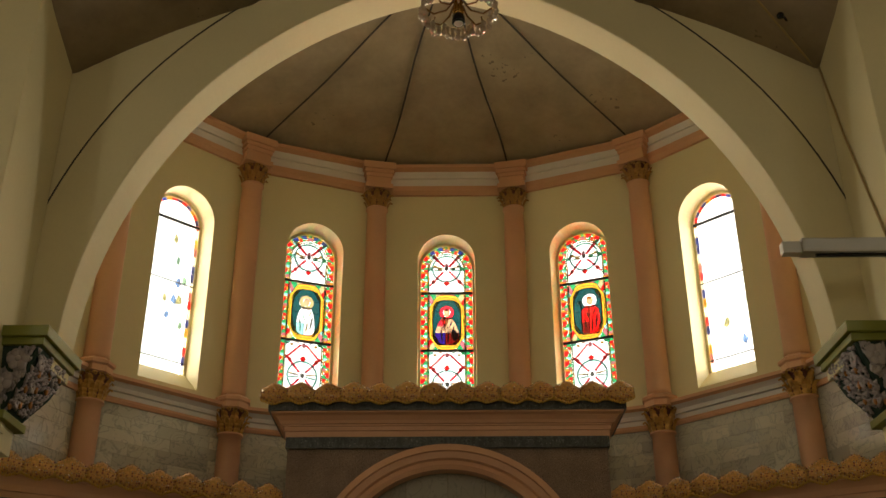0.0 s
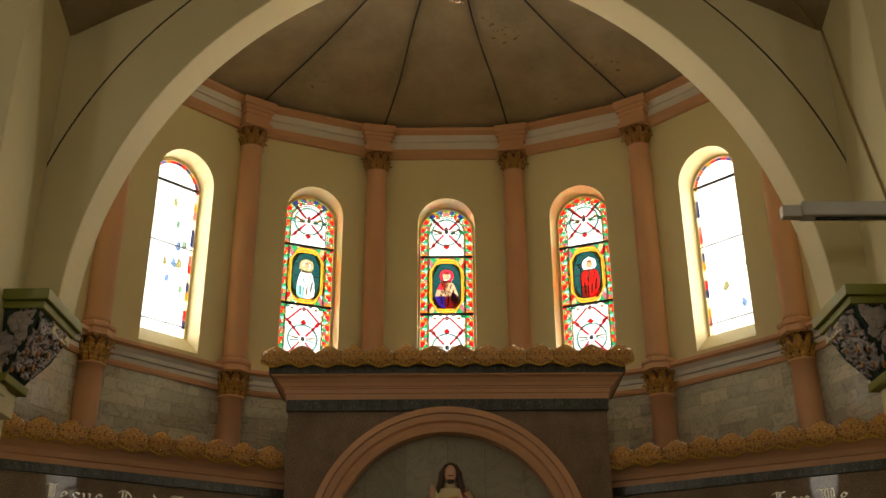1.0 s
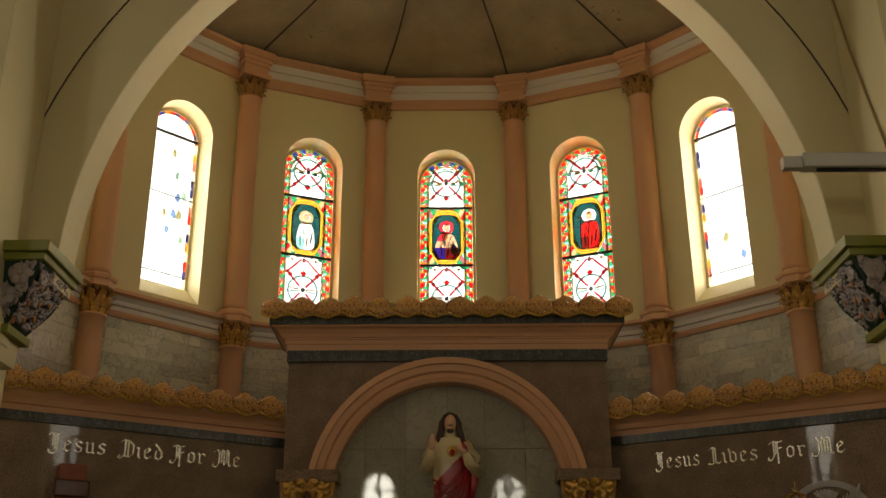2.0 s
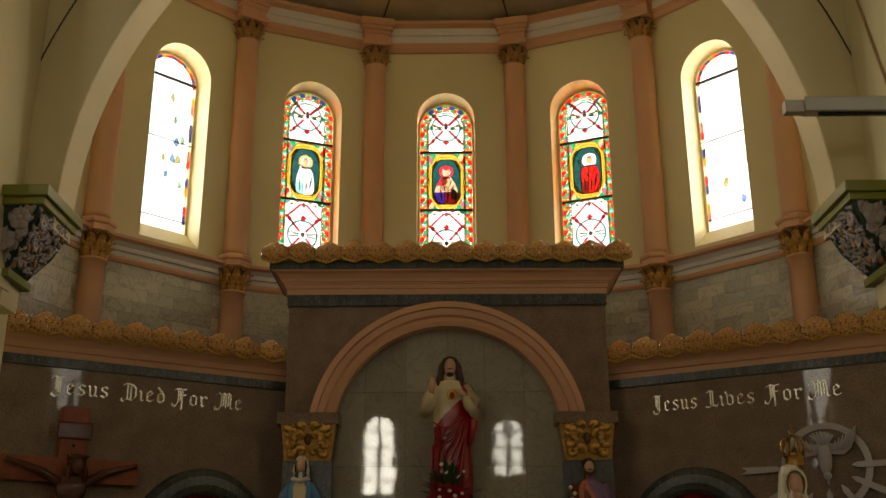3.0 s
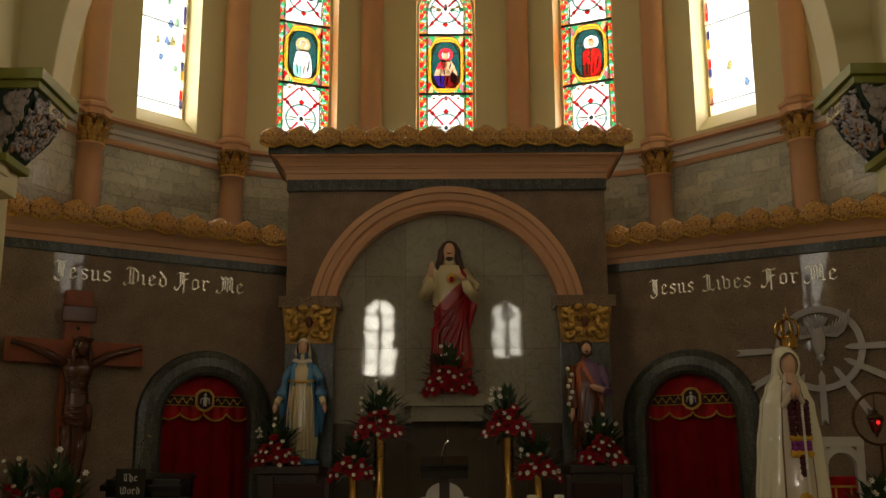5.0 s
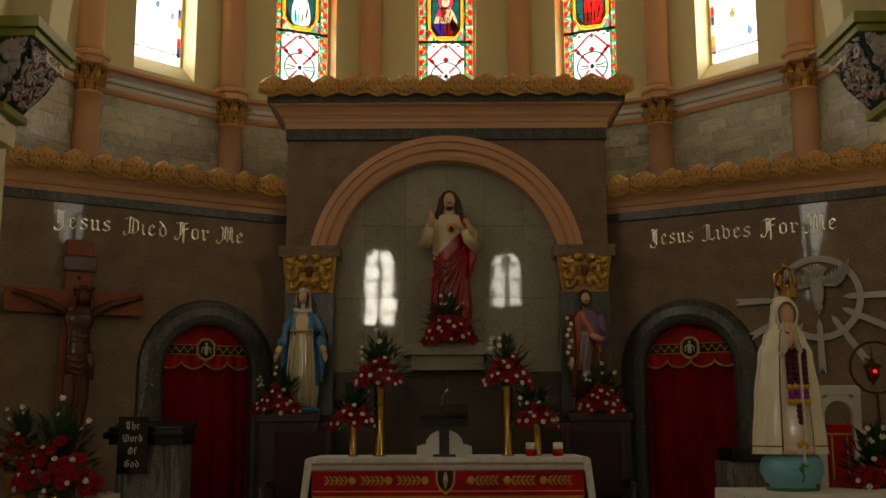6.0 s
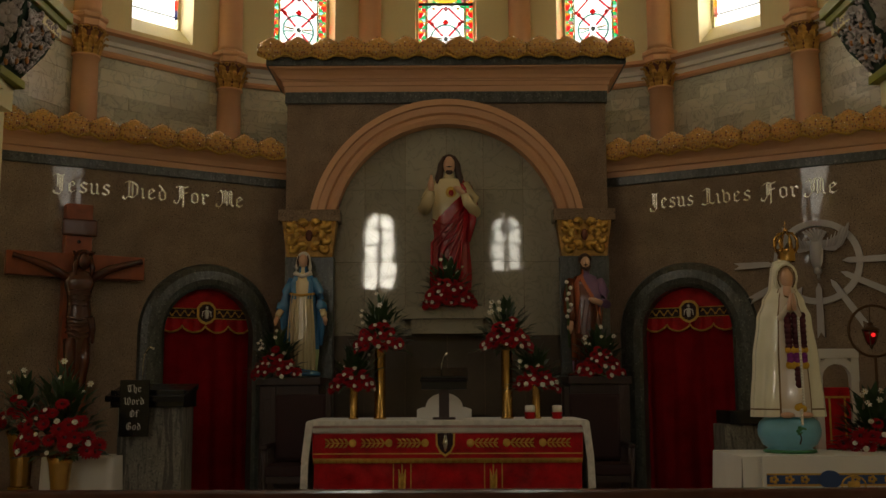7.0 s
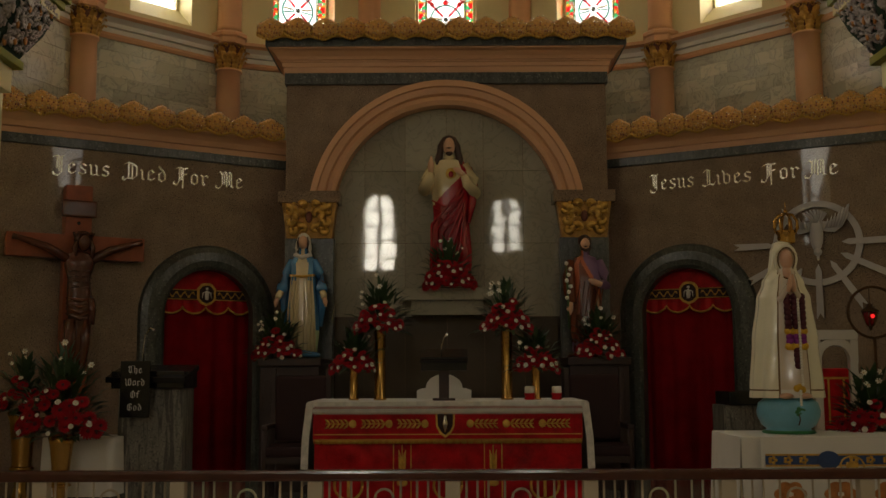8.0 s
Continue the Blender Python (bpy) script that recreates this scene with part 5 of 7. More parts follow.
def pen_stroke(bm, pts, nib, lift, thick):
    """Follows a line with a broad pen held slantwise, as solid pieces a hair apart in depth."""
    a = radians(42)
    u, v = Vector((math.cos(a), math.sin(a))) * nib, Vector((-math.sin(a), math.cos(a))) * nib * 0.22
    for j, (p, q) in enumerate(zip(pts, pts[1:])):
        cloud = [Vector(c) + u * i + v * k for c in (p, q) for i in (-.5, .5) for k in (-.5, .5)]
        cloud.sort(key=lambda c: (round(c.x, 6), c.y))
        hull = []
        for run in (cloud, cloud[::-1]):
            side = []
            for c in run:
                while len(side) > 1 and (side[-1] - side[-2]).cross(c - side[-1]) <= 1e-9:
                    side.pop()
                side.append(c)
            hull += side[:-1]
        y0 = -thick - lift - 0.0003 * j
        fr, bk = [bm.verts.new((c.x, y0, c.y)) for c in hull], [bm.verts.new((c.x, 0, c.y)) for c in hull]
        bm.faces.new(fr), bm.faces.new(bk[::-1])
        for i in range(len(hull)):
            bm.faces.new((fr[i], bk[i], bk[(i + 1) % len(hull)], fr[(i + 1) % len(hull)]))


def blackletter(parent, text, a, b, z0, unit, mat, y=-0.001, thick=0.006):
    """One word between a and b along x, each letter a part."""
    total = sum(GLYPHS[c][0] for c in text)
    sc, x = (b - a) / total, a
    for c in text:
        bm = bmesh.new()
        for k, st in enumerate(GLYPHS[c][1]):
            pen_stroke(bm, [(px * sc, pz * unit) for px, pz in st], 1.45 * (sc + unit) / 2, 0.0011 * k, thick)
        o = part("letter", bm, mat, parent)
        o.location = (x, y, z0)
        x += GLYPHS[c][0] * sc


def lettering(words, m, z0, unit, mat, label):
    t = thing("wall_lettering", m, label, "lettering", "inscriptions on the side walls")
    for text, a, b in words:
        blackletter(t, text, a, b, z0, unit, mat)
    return t


lettering([("Jesus", -2.55, -1.96), ("Died", -1.83, -1.36), ("For", -1.28, -0.90), ("Me", -0.81, -0.50)], WINGS[-1][0], 3.665, 0.0134, STEEL, "polished steel letters on the brown granite wall")
lettering([("Jesus", 0.49, 1.0), ("Lives", 1.09, 1.62), ("For", 1.73, 2.11), ("Me", 2.17, 2.50)], WINGS[1][0], 3.63, 0.0134, STEEL, "polished steel letters on the brown granite wall")

# ---- statues: each one plain mesh ----
def loft(bm, rings, seg, folds, pick, amp=0.05, phase=0.0):
    """A draped body: rings of (z, half width, half depth, x, y); pick gives the paint from angle and height."""
    rows = []
    z0, z1 = rings[0][0], rings[-1][0]
    for z, rx, ry, cx, cy in rings:
        f = 1 - (z - z0) / (z1 - z0)
        row = []
        for i in range(seg):
            a = 2 * math.pi * i / seg
            q = 1 + amp * (0.25 + f) * math.sin(folds * a + phase + 1.5 * math.sin(2 * a) + 2 * f)
            row.append(bm.verts.new((cx + rx * q * math.cos(a), cy + ry * q * math.sin(a), z)))
        rows.append(row)
    for r0, r1 in zip(rows, rows[1:]):
        for i in range(seg):
            f = bm.faces.new((r0[i], r0[(i + 1) % seg], r1[(i + 1) % seg], r1[i]))
            a = 2 * math.pi * (i + 0.5) / seg
            f.smooth, f.material_index = True, pick(a, (r0[0].co.z + r1[0].co.z) / 2)
    bm.faces.new(rows[0][::-1]), bm.faces.new(rows[-1])
    return rows


def fine(levels, k=6):
    """More rings between given ones, with a smooth step."""
    out = []
    for a, b in zip(levels, levels[1:]):
        for i in range(k):
            s = i / k
            s = s * s * (3 - 2 * s)
            out.append(tuple(x + (y - x) * (i / k if j == 0 else s) for j, (x, y) in enumerate(zip(a, b))))
    return out + [levels[-1]]


def front(a):
    """How far round from the front a direction lies."""
    return abs((a - 1.5 * math.pi + math.pi) % (2 * math.pi) - math.pi)


def statue(name, m, bm, mats, label):
    ob = part(name, bm, mats)
    ob.matrix_basis = m
    return tagged(ob, label, "statue")


# central figure: cream robe, crimson mantle
bm = bmesh.new()
H = 1.73
lv = fine([(0, .21, .16, 0, 0), (.35, .22, .16, .01, 0), (.8, .19, .14, .02, 0), (1.1, .2, .135, .01, 0), (1.32, .21, .12, 0, 0), (1.42, .17, .1, 0, 0), (1.46, .06, .06, 0, -.01), (1.5, .052, .055, 0, -.015)], 16)
loft(bm, lv, 120, 9, lambda a, z: 1 if z < 1.12 + 0.2 * math.cos(a) or (math.cos(a) > 0.62 and z < 1.43) else 0, 0.075)
ball(bm, (0, -.045, 1.592), .08, 2, 18, 14, (.84, .95, 1.25))
ball(bm, (0, .03, 1.628), .1, 3, 16, 12, (1.0, .92, 1.08))
tube(bm, [(0, -.105, 1.615), (0, -.122, 1.585), (0, -.112, 1.572)], [.007, .012, .008], 6, 2)
tube(bm, [(-.03, -.105, 1.565), (0, -.113, 1.56), (.03, -.105, 1.565)], [.006, .01, .006], 6, 3)
for s in (-1, 1):
    tube(bm, [(s * .05, -.05, 1.69), (s * .088, -.03, 1.6), (s * .1, -.03, 1.52), (s * .118, -.04, 1.44), (s * .125, -.06, 1.37)], [.022, .04, .038, .044, .016], 8, 3)
ball(bm, (0, -.078, 1.508), .038, 3, 10, 8, (1.1, .7, .8))
tube(bm, [(-.17, 0, 1.38), (-.25, -.04, 1.2), (-.27, -.1, 1.1), (-.22, -.2, 1.2), (-.2, -.22, 1.27)], [.065, .07, .078, .068, .042], 10, 0)
tube(bm, [(-.2, -.22, 1.27), (-.2, -.24, 1.35), (-.195, -.24, 1.44)], [.03, .035, .012], 8, 2)
tube(bm, [(.17, 0, 1.38), (.27, -.04, 1.2), (.28, -.1, 1.06), (.2, -.17, 1.15), (.16, -.18, 1.24)], [.065, .07, .076, .062, .04], 10, 0)
tube(bm, [(.22, .03, 1.36), (.27, -.02, 1.15), (.25, -.07, .95), (.21, -.09, .72)], [.04, .05, .05, .02], 10, 1)
tube(bm, [(.16, -.19, 1.24), (.09, -.18, 1.3), (.05, -.17, 1.32)], [.03, .035, .014], 8, 2)
for k in range(6):
    x = -.17 + .06 * k
    tube(bm, [(.21, -.1, 1.2 - .035 * k), (x * .3 + .1, -.158, .98 - .06 * k), (x - .02, -.165, .7 - .05 * k), (x - .03, -.162, .3), (x - .02, -.15, .03)], [.007, .015, .018, .014, .01], 6, 1)
for k in range(4):
    tube(bm, [(-.19 + .01 * k, -.06 - .01 * k, .98 - .07 * k), (-.05, -.158, .9 - .08 * k), (.12, -.15, 1.0 - .07 * k), (.22, -.07, 1.16 - .05 * k)], [.008, .014, .014, .008], 6, 1)
ball(bm, (.02, -.118, 1.27), .06, 4, 12, 8, (1, .25, 1.1))
ball(bm, (.02, -.135, 1.26), .03, 1, 10, 8, (1, .4, 1.2))
box(bm, -.2, .24, -.17, .16, -.0, .02, 0.005, 3)
statue("central_statue", Matrix.Translation((.03, BY - .1, 2.53)), bm, [ROBE_CREAM, ROBE_RED, SKIN, HAIR, GOLD_THREAD], "painted statue in cream robe and crimson mantle on the niche shelf")

# figure with a blue mantle
bm = bmesh.new()
lv = fine([(.03, .13, .12, .02, 0), (.3, .155, .13, .015, 0), (.6, .155, .12, 0, 0), (.82, .135, .11, 0, 0), (.98, .15, .09, 0, 0), (1.05, .11, .075, 0, 0), (1.1, .05, .05, 0, 0), (1.16, .042, .042, 0, 0)], 12)
loft(bm, lv, 96, 10, lambda a, z: 0 if front(a) < (0.95 if z < 0.8 else 0.55) - 0.25 * (z - 0.5) else (4 if z < 0.28 and math.cos(a) > 0.3 else 1), 0.05)
for s in (-1, 1):
    tube(bm, [(s * .11, 0, 1.02), (s * .165, -.02, .88), (s * .205, -.07, .74), (s * .225, -.1, .68)], [.05, .058, .065, .05], 10, 1)
    tube(bm, [(s * .215, -.1, .69), (s * .235, -.13, .645), (s * .245, -.15, .61)], [.036, .036, .03], 8, 0)
    tube(bm, [(s * .245, -.14, .62), (s * .258, -.16, .57), (s * .262, -.17, .52)], [.02, .026, .009], 8, 2)
    tube(bm, [(s * .18, .0, .86), (s * .2, .02, .62), (s * .19, .02, .32)], [.035, .055, .02], 8, 1)
    for k in range(4):
        x = s * (.03 + .035 * k)
        tube(bm, [(x * .8, -.112, .85), (x, -.128, .5), (x * 1.1, -.12, .05)], [.004, .008, .009], 6, 0)
ball(bm, (0, -.035, 1.215), .06, 2, 14, 10, (.85, .95, 1.2))
ball(bm, (0, .012, 1.235), .078, 3, 14, 10, (.95, .85, 1.12))
tube(bm, [(-.062, -.005, 1.23), (-.068, -.02, 1.15), (-.08, -.045, 1.08), (0, -.085, 1.045), (.08, -.045, 1.08), (.068, -.02, 1.15), (.062, -.005, 1.23)], [.016, .024, .028, .022, .028, .024, .016], 8, 3)
for s in (-1, 1):
    tube(bm, [(s * .045, -.03, 1.27), (s * .056, -.045, 1.21), (s * .05, -.05, 1.14)], [.008, .012, .006], 6, 6)
tube(bm, [(-.13, -.07, .86), (0, -.135, .84), (.13, -.07, .86)], .014, 6, 5)
lathe(bm, [(.2, 0), (.2, .03), (.17, .05), (.1, .08)], 20, mi=1)
statue("blue_mantle_statue", Matrix.Translation((-1.53, 11.0, 1.79)), bm, [ROBE_CREAM, ROBE_BLUE, SKIN, VEIL, PALE_GREEN, GOLD_THREAD, HAIR], "painted statue in cream dress, blue mantle and white veil")

# figure with a brown mantle
bm = bmesh.new()
lv = fine([(.03, .14, .12, 0, 0), (.3, .155, .13, 0, 0), (.6, .16, .125, 0, 0), (.82, .16, .115, 0, 0), (.98, .165, .095, 0, 0), (1.05, .12, .078, 0, 0), (1.09, .05, .05, 0, 0), (1.14, .043, .043, 0, 0)], 12)
loft(bm, lv, 96, 9, lambda a, z: (1 if z > 0.98 - 0.30 * math.cos(a) else (2 if (z > 0.9 - 0.30 * math.cos(a) or -.75 < math.cos(a) < -.45 and z > .45) and math.sin(a) < 0 else 0)) if z > .16 else 1, 0.05)
tube(bm, [(.14, 0, 1.02), (.19, -.03, .88), (.2, -.09, .76), (.12, -.15, .77)], [.055, .062, .06, .038], 10, 1)
tube(bm, [(.15, -.16, .76), (.06, -.17, .79), (.01, -.165, .81)], [.03, .035, .012], 8, 3)
tube(bm, [(-.14, 0, 1.02), (-.18, -.03, .86), (-.18, -.09, .68), (-.16, -.14, .56)], [.06, .066, .066, .042], 10, 0)
tube(bm, [(-.18, -.16, .57), (-.19, -.18, .5), (-.19, -.18, .44)], [.03, .035, .012], 8, 3)
tube(bm, [(-.2, -.19, .3), (-.21, -.19, .7), (-.22, -.17, 1.0)], [.012, .012, .008], 6, 5)
for k in range(7):
    ball(bm, (-.22 + .02 * (k % 3), -.2, .62 + .06 * k), .022, 6, 7, 5)
for k in range(6):
    x = -.12 + .05 * k
    tube(bm, [(x + .05, -.12, .8), (x, -.15, .5), (x - .02, -.14, .05)], [.004, .010, .011], 6, 0)
ball(bm, (0, -.042, 1.198), .062, 3, 14, 10, (.85, .95, 1.25))
tube(bm, [(0, -.1, 1.215), (0, -.112, 1.19), (0, -.102, 1.182)], [.005, .009, .006], 6, 3)
tube(bm, [(-.055, -.05, 1.2), (-.045, -.075, 1.15), (0, -.098, 1.125), (.045, -.075, 1.15), (.055, -.05, 1.2)], [.008, .014, .02, .014, .008], 6, 4)
tube(bm, [(-.022, -.098, 1.172), (0, -.105, 1.17), (.022, -.098, 1.172)], [.004, .007, .004], 6, 4)
ball(bm, (0, -.006, 1.238), .072, 4, 14, 10, (1.0, 1.0, .98))
lathe(bm, [(.2, 0), (.2, .03), (.17, .05), (.1, .08)], 20, mi=0)
statue("brown_mantle_statue", Matrix.Translation((1.47, 11.0, 1.77)), bm, [ROBE_BROWN, ROBE_PURPLE, ROBE_ORANGE, SKIN, HAIR, STEM, WHITE_FLOWER], "painted statue in violet tunic and brown mantle on a pedestal")

# white figure on a blue globe
DRESS = material("glossy_pinkish_dress", (0.66, 0.56, 0.44), 0.2, spread=0.05, coat=0.8)
HEM = material("dark_gold_hem", (0.16, 0.085, 0.02), 0.4, 0.3, spread=0.3)
CARVED_TREE = material("painted_bark", (0.05, 0.025, 0.015), 0.5)
FX, FY = 2.61, 8.05
globe = part("blue_globe_base", lathe(bmesh.new(), [(.17, 0), (.18, .02), (.16, .035), (.2, .06), (.232, .13), (.235, .17), (.22, .23), (.17, .27), (.05, .29)], 36), [SKY_BLUE])
globe.matrix_basis = Matrix.Translation((FX, FY, 1.16))
fo = part("green_foot", lathe(bmesh.new(), [(.19, -.0005), (.2, .008), (.19, .022), (.175, .024)], 32), GREEN_BASE, globe)
part("painted_tree_trunk", tube(bmesh.new(), [(.0, -.232, .07), (.012, -.236, .11), (.004, -.236, .15)], [.006, .005, .004], 6), CARVED_TREE, globe, "dark painted tree trunk")
bm = bmesh.new()
for i in range(9):
    a = i * 2.4
    ball(bm, (.012 + .008 * math.sqrt(i) * math.cos(a) * 1.3, -.228 + .004 * math.cos(a), .17 + .009 * math.sqrt(i) * math.sin(a)), .016, 0, 7, 5, (1.1, .4, .9))
part("painted_tree_crown", bm, GREEN_BASE, globe, "green painted tree crown")
tagged(globe, "light blue painted globe base on the white-clothed table", "statue base")
bm = bmesh.new()
lv = fine([(0, .275, .2, 0, 0), (.06, .27, .2, 0, 0), (.4, .245, .175, 0, 0), (.70, .205, .15, 0, 0), (.82, .16, .125, 0, 0), (.92, .105, .105, 0, 0), (1.05, .09, .095, 0, 0), (1.11, .066, .075, 0, .01), (1.14, .02, .02, 0, .02)], 12)


def cloak(a, z):
    f = front(a)
    lim = 0.42 if z < 0.88 else 0.55
    if f < lim and z < 1.07:
        return 4 if z < 0.06 else 1
    if f < lim + 0.075 and z < 1.08:
        return 3
    return 3 if 0.05 < z < 0.066 else 0


loft(bm, lv, 120, 9, cloak, 0.045)
ball(bm, (.004, -.078, .985), .066, 2, 16, 12, (.84, .8, 1.22))
tube(bm, [(0, -.07, .94), (0, -.09, .86), (0, -.12, .8)], [.042, .04, .02], 8, 2)
tube(bm, [(.03 * q, -.128 + .02 * abs(q), .845 + .012 * abs(q)) for q in (-2, -1, 0, 1, 2)], .007, 6, 3)
tube(bm, [(.078 * math.sin(q), -.085 - .012 * math.cos(q), .985 + .098 * math.cos(q)) for q in [-2.5 + 5.0 * i / 14 for i in range(15)]], .018, 6, 0)
tube(bm, [(.066 * math.sin(q), -.104 - .01 * math.cos(q), .985 + .086 * math.cos(q)) for q in [-2.4 + 4.8 * i / 14 for i in range(15)]], .005, 5, 3)
for s in (-1, 1):
    tube(bm, [(s * .1, -.08, .66), (s * .06, -.16, .72), (s * .012, -.19, .8), (0.0, -.195, .86)], [.022, .024, .018, .006], 8, 1)
    tube(bm, [(s * .022, -.185, .75), (s * .014, -.2, .8), (s * .008, -.205, .87)], [.02, .02, .007], 8, 2)
    ball(bm, (s * .07, -.19, .015), .045, 2, 10, 6, (1.2, 1.1, .5))
statue("white_robed_statue", Matrix.Translation((FX + .0, FY, 1.428)) @ Matrix.Diagonal((1, 1, 1.07, 1)), bm, [ROBE_WHITE, DRESS, SKIN, HEM, VEIL], "glossy white-robed statue with gold hem standing on a blue globe")
cr = thing("gold_crown", Matrix.Translation((FX + .045, FY + .01, 2.65)) @ Matrix.Diagonal((.74, .74, .95, 1)), "pierced gold crown resting on the white-robed statue", "crown")
part("band", lathe(bmesh.new(), [(.088, -.03), (.092, 0), (.088, .03), (.1, .05), (.105, .07), (.1, .075), (.085, .03), (.082, -.03)], 24, close=False), BRASS, cr)
for i in range(8):
    a = i * math.pi / 4
    part("arch_rib", tube(bmesh.new(), [(r * math.cos(a), r * math.sin(a), z) for r, z in ((.1, .05), (.125, .1), (.12, .15), (.08, .2), (.02, .215))], [.012, .016, .014, .012, .01], 6), BRASS, cr)
part("orb", lathe(bmesh.new(), [(.004, .21), (.02, .22), (.024, .235), (.015, .25), (.005, .255), (.006, .3), (.003, .31)], 12), BRASS, cr)
g = thing("flower_garland", Matrix.Translation((FX + .03, FY - .2, 1.43)), "dark crimson flower garland with yellow and purple bands", "garland")
PURPLE_F = material("purple_petal", (0.22, 0.015, 0.22), 0.6, spread=0.3)
YELLOW_F = material("yellow_petal", (0.62, 0.36, 0.02), 0.6, spread=0.2)
CRIMSON_F = material("crimson_petal", (0.07, 0.004, 0.012), 0.7, spread=0.4)
for nm, mat, spots in (("crimson_blooms", CRIMSON_F, [(x, .24 + .52 * i / 13) for i in range(14) for x in (-.055, .0, .055) if not .38 < .24 + .52 * i / 13 < .5 and (abs(x) < .01 or i > 3)]),
                       ("yellow_blooms", YELLOW_F, [(x, z) for x in (-.06, -.03, 0, .03, .06) for z in (.385, .5)] + [(0, .08), (.02, .06), (-.02, .07), (0, -.12), (.02, -.1), (-.015, -.09)]),
                       ("purple_blooms", PURPLE_F, [(x, z) for x in (-.05, 0, .05) for z in (.42, .455)]),
                       ("white_bead_string", WHITE_FLOWER, [(.02, .1 + .022 * i) for i in range(30)] + [(0, .05 - .02 * i) for i in range(6)])):
    bm = bmesh.new()
    for x, z in spots:
        dy = .06 * max(0, z) ** 1.0
        ball(bm, (x, dy - (.02 if "bead" in nm else 0), z), .012 if "bead" in nm else .03, 0, 8, 6, (1, .7, 1))
    part(nm, bm, mat, g)

# crucifix on the side wall
CARVED = material("carved_brown_wood", (0.085, 0.021, 0.008), 0.24, spread=0.25, grain=25, coat=0.3)
cm = WINGS[-1][0] @ pose(-2.3, -.1, 0)
cx = thing("wooden_cross", cm, "large red-brown wooden cross mounted on the granite wall", "cross")
part("upright", a_box(-.13, .13, -.07, .1, 1.1, 3.53, bevel=.012), WOOD, cx)
part("crossbar", a_box(-.68, .67, -.075, .03, 2.78, 3.02, bevel=.012), WOOD, cx)
part("name_board", a_box(-.17, .17, -.1, -.07, 3.2, 3.37, bevel=.02), CARVED, cx, "dark carved board")
for bx, bz in ((0.0, 3.14), (-.36, 2.9), (.36, 2.9)):
    part("bolt", ball(bmesh.new(), (bx, -.078, bz), .018, 0, 10, 6, (1, .5, 1)), BLACK, cx, "black bolt head")
bm = bmesh.new()
lv = fine([(1.75, .05, .05, 0, 0), (1.95, .07, .06, 0, 0), (2.15, .1, .07, .02, 0), (2.35, .13, .085, .02, 0), (2.45, .12, .08, .01, 0), (2.6, .11, .075, 0, 0), (2.78, .15, .085, 0, 0), (2.86, .12, .06, 0, 0), (2.9, .04, .04, 0, 0)], 4)
loft(bm, lv, 24, 5, lambda a, z: 0, 0.03)
for s in (-1, 1):
    tube(bm, [(s * .1, 0, 2.8), (s * .3, .02, 2.92), (s * .45, .03, 2.97), (s * .58, .05, 3.01), (s * .63, .05, 3.02)], [.05, .042, .035, .025, .03], 8)
    tube(bm, [(s * .06, 0, 2.2), (s * .065, -.03, 1.98), (s * .045, 0, 1.72), (s * .03, -.04, 1.6)], [.075, .06, .045, .03], 8)
    tube(bm, [(.1 + .02 * s, -.05, 2.42), (.13, -.06, 2.3), (.12 + .02 * s, -.05, 2.16)], [.03, .035, .015], 6)
ball(bm, (.03, -.05, 2.98), .072, 0, 14, 10, (.9, 1, 1.25))
ball(bm, (.03, -.0, 3.01), .09, 0, 12, 10, (1.05, .9, 1.05))
for q in range(9):
    a = q * 2 * math.pi / 9
    tube(bm, [(.03 + .085 * math.cos(a), -.01 + .08 * math.sin(a), 3.05), (.03 + .1 * math.cos(a + .5), -.01 + .09 * math.sin(a + .5), 3.075), (.03 + .085 * math.cos(a + .9), -.01 + .08 * math.sin(a + .9), 3.045)], .012, 5)
for s in (-1, 1):
    tube(bm, [(.03 + s * .06, -.03, 3.0), (.03 + s * .085, -.03, 2.92), (.03 + s * .075, -.05, 2.82)], [.025, .03, .012], 7)
    for k in range(4):
        tube(bm, [(s * .015, -.085, 2.68 - .05 * k), (s * .07, -.08, 2.7 - .055 * k), (s * .11, -.05, 2.68 - .055 * k)], [.006, .011, .006], 5)
for k in range(4):
    tube(bm, [(-.12, -.03, 2.42 - .05 * k), (0, -.1, 2.39 - .06 * k), (.13, -.04, 2.43 - .05 * k)], [.012, .02, .012], 6)
statue("crucifix_figure", cm @ pose(0, -.17, -.05), bm, [CARVED], "dark carved wooden figure fixed to the cross")

# dove emblem
dm = WINGS[1][0] @ pose(2.26, -.06, 2.93)
dv = thing("dove_emblem", dm, "pale grey dove, ring and ray emblem on granite wall", "wall emblem")
n = 48
part("ring", ring_poly([(.44 * math.cos(2 * math.pi * i / n), .44 * math.sin(2 * math.pi * i / n)) for i in range(n)], [(.375 * math.cos(2 * math.pi * i / n), .375 * math.sin(2 * math.pi * i / n)) for i in range(n)]), GREY_PAINT, dv)
for o in dv.children:
    o.scale.y = 7
for a, r0, r1 in ((180, .43, .85), (208, .3, .8), (237, .3, .72), (270, .22, .78), (303, .22, .8), (333, .25, .85), (0, .24, .85), (150, .5, .85), (30, .5, .85)):
    if a in (150, 30):
        continue
    c, s_ = math.cos(radians(a)), math.sin(radians(a))
    w = .035
    P = lambda r, o: (r * c - o * s_, r * s_ + o * c)
    o = part("ray", plate([P(r0, 0), P(r0 + .06, w * .8), P(r1, w), P(r1 - .06, 0), P(r1, -w), P(r0 + .06, -w * .8)], .035), GREY_PAINT, dv)
    o.location.y = -.012
o = part("body", ball(bmesh.new(), (0, -.03, .08), .09, 0, 16, 12, (.75, .5, 1.9)), GREY_PAINT, dv)
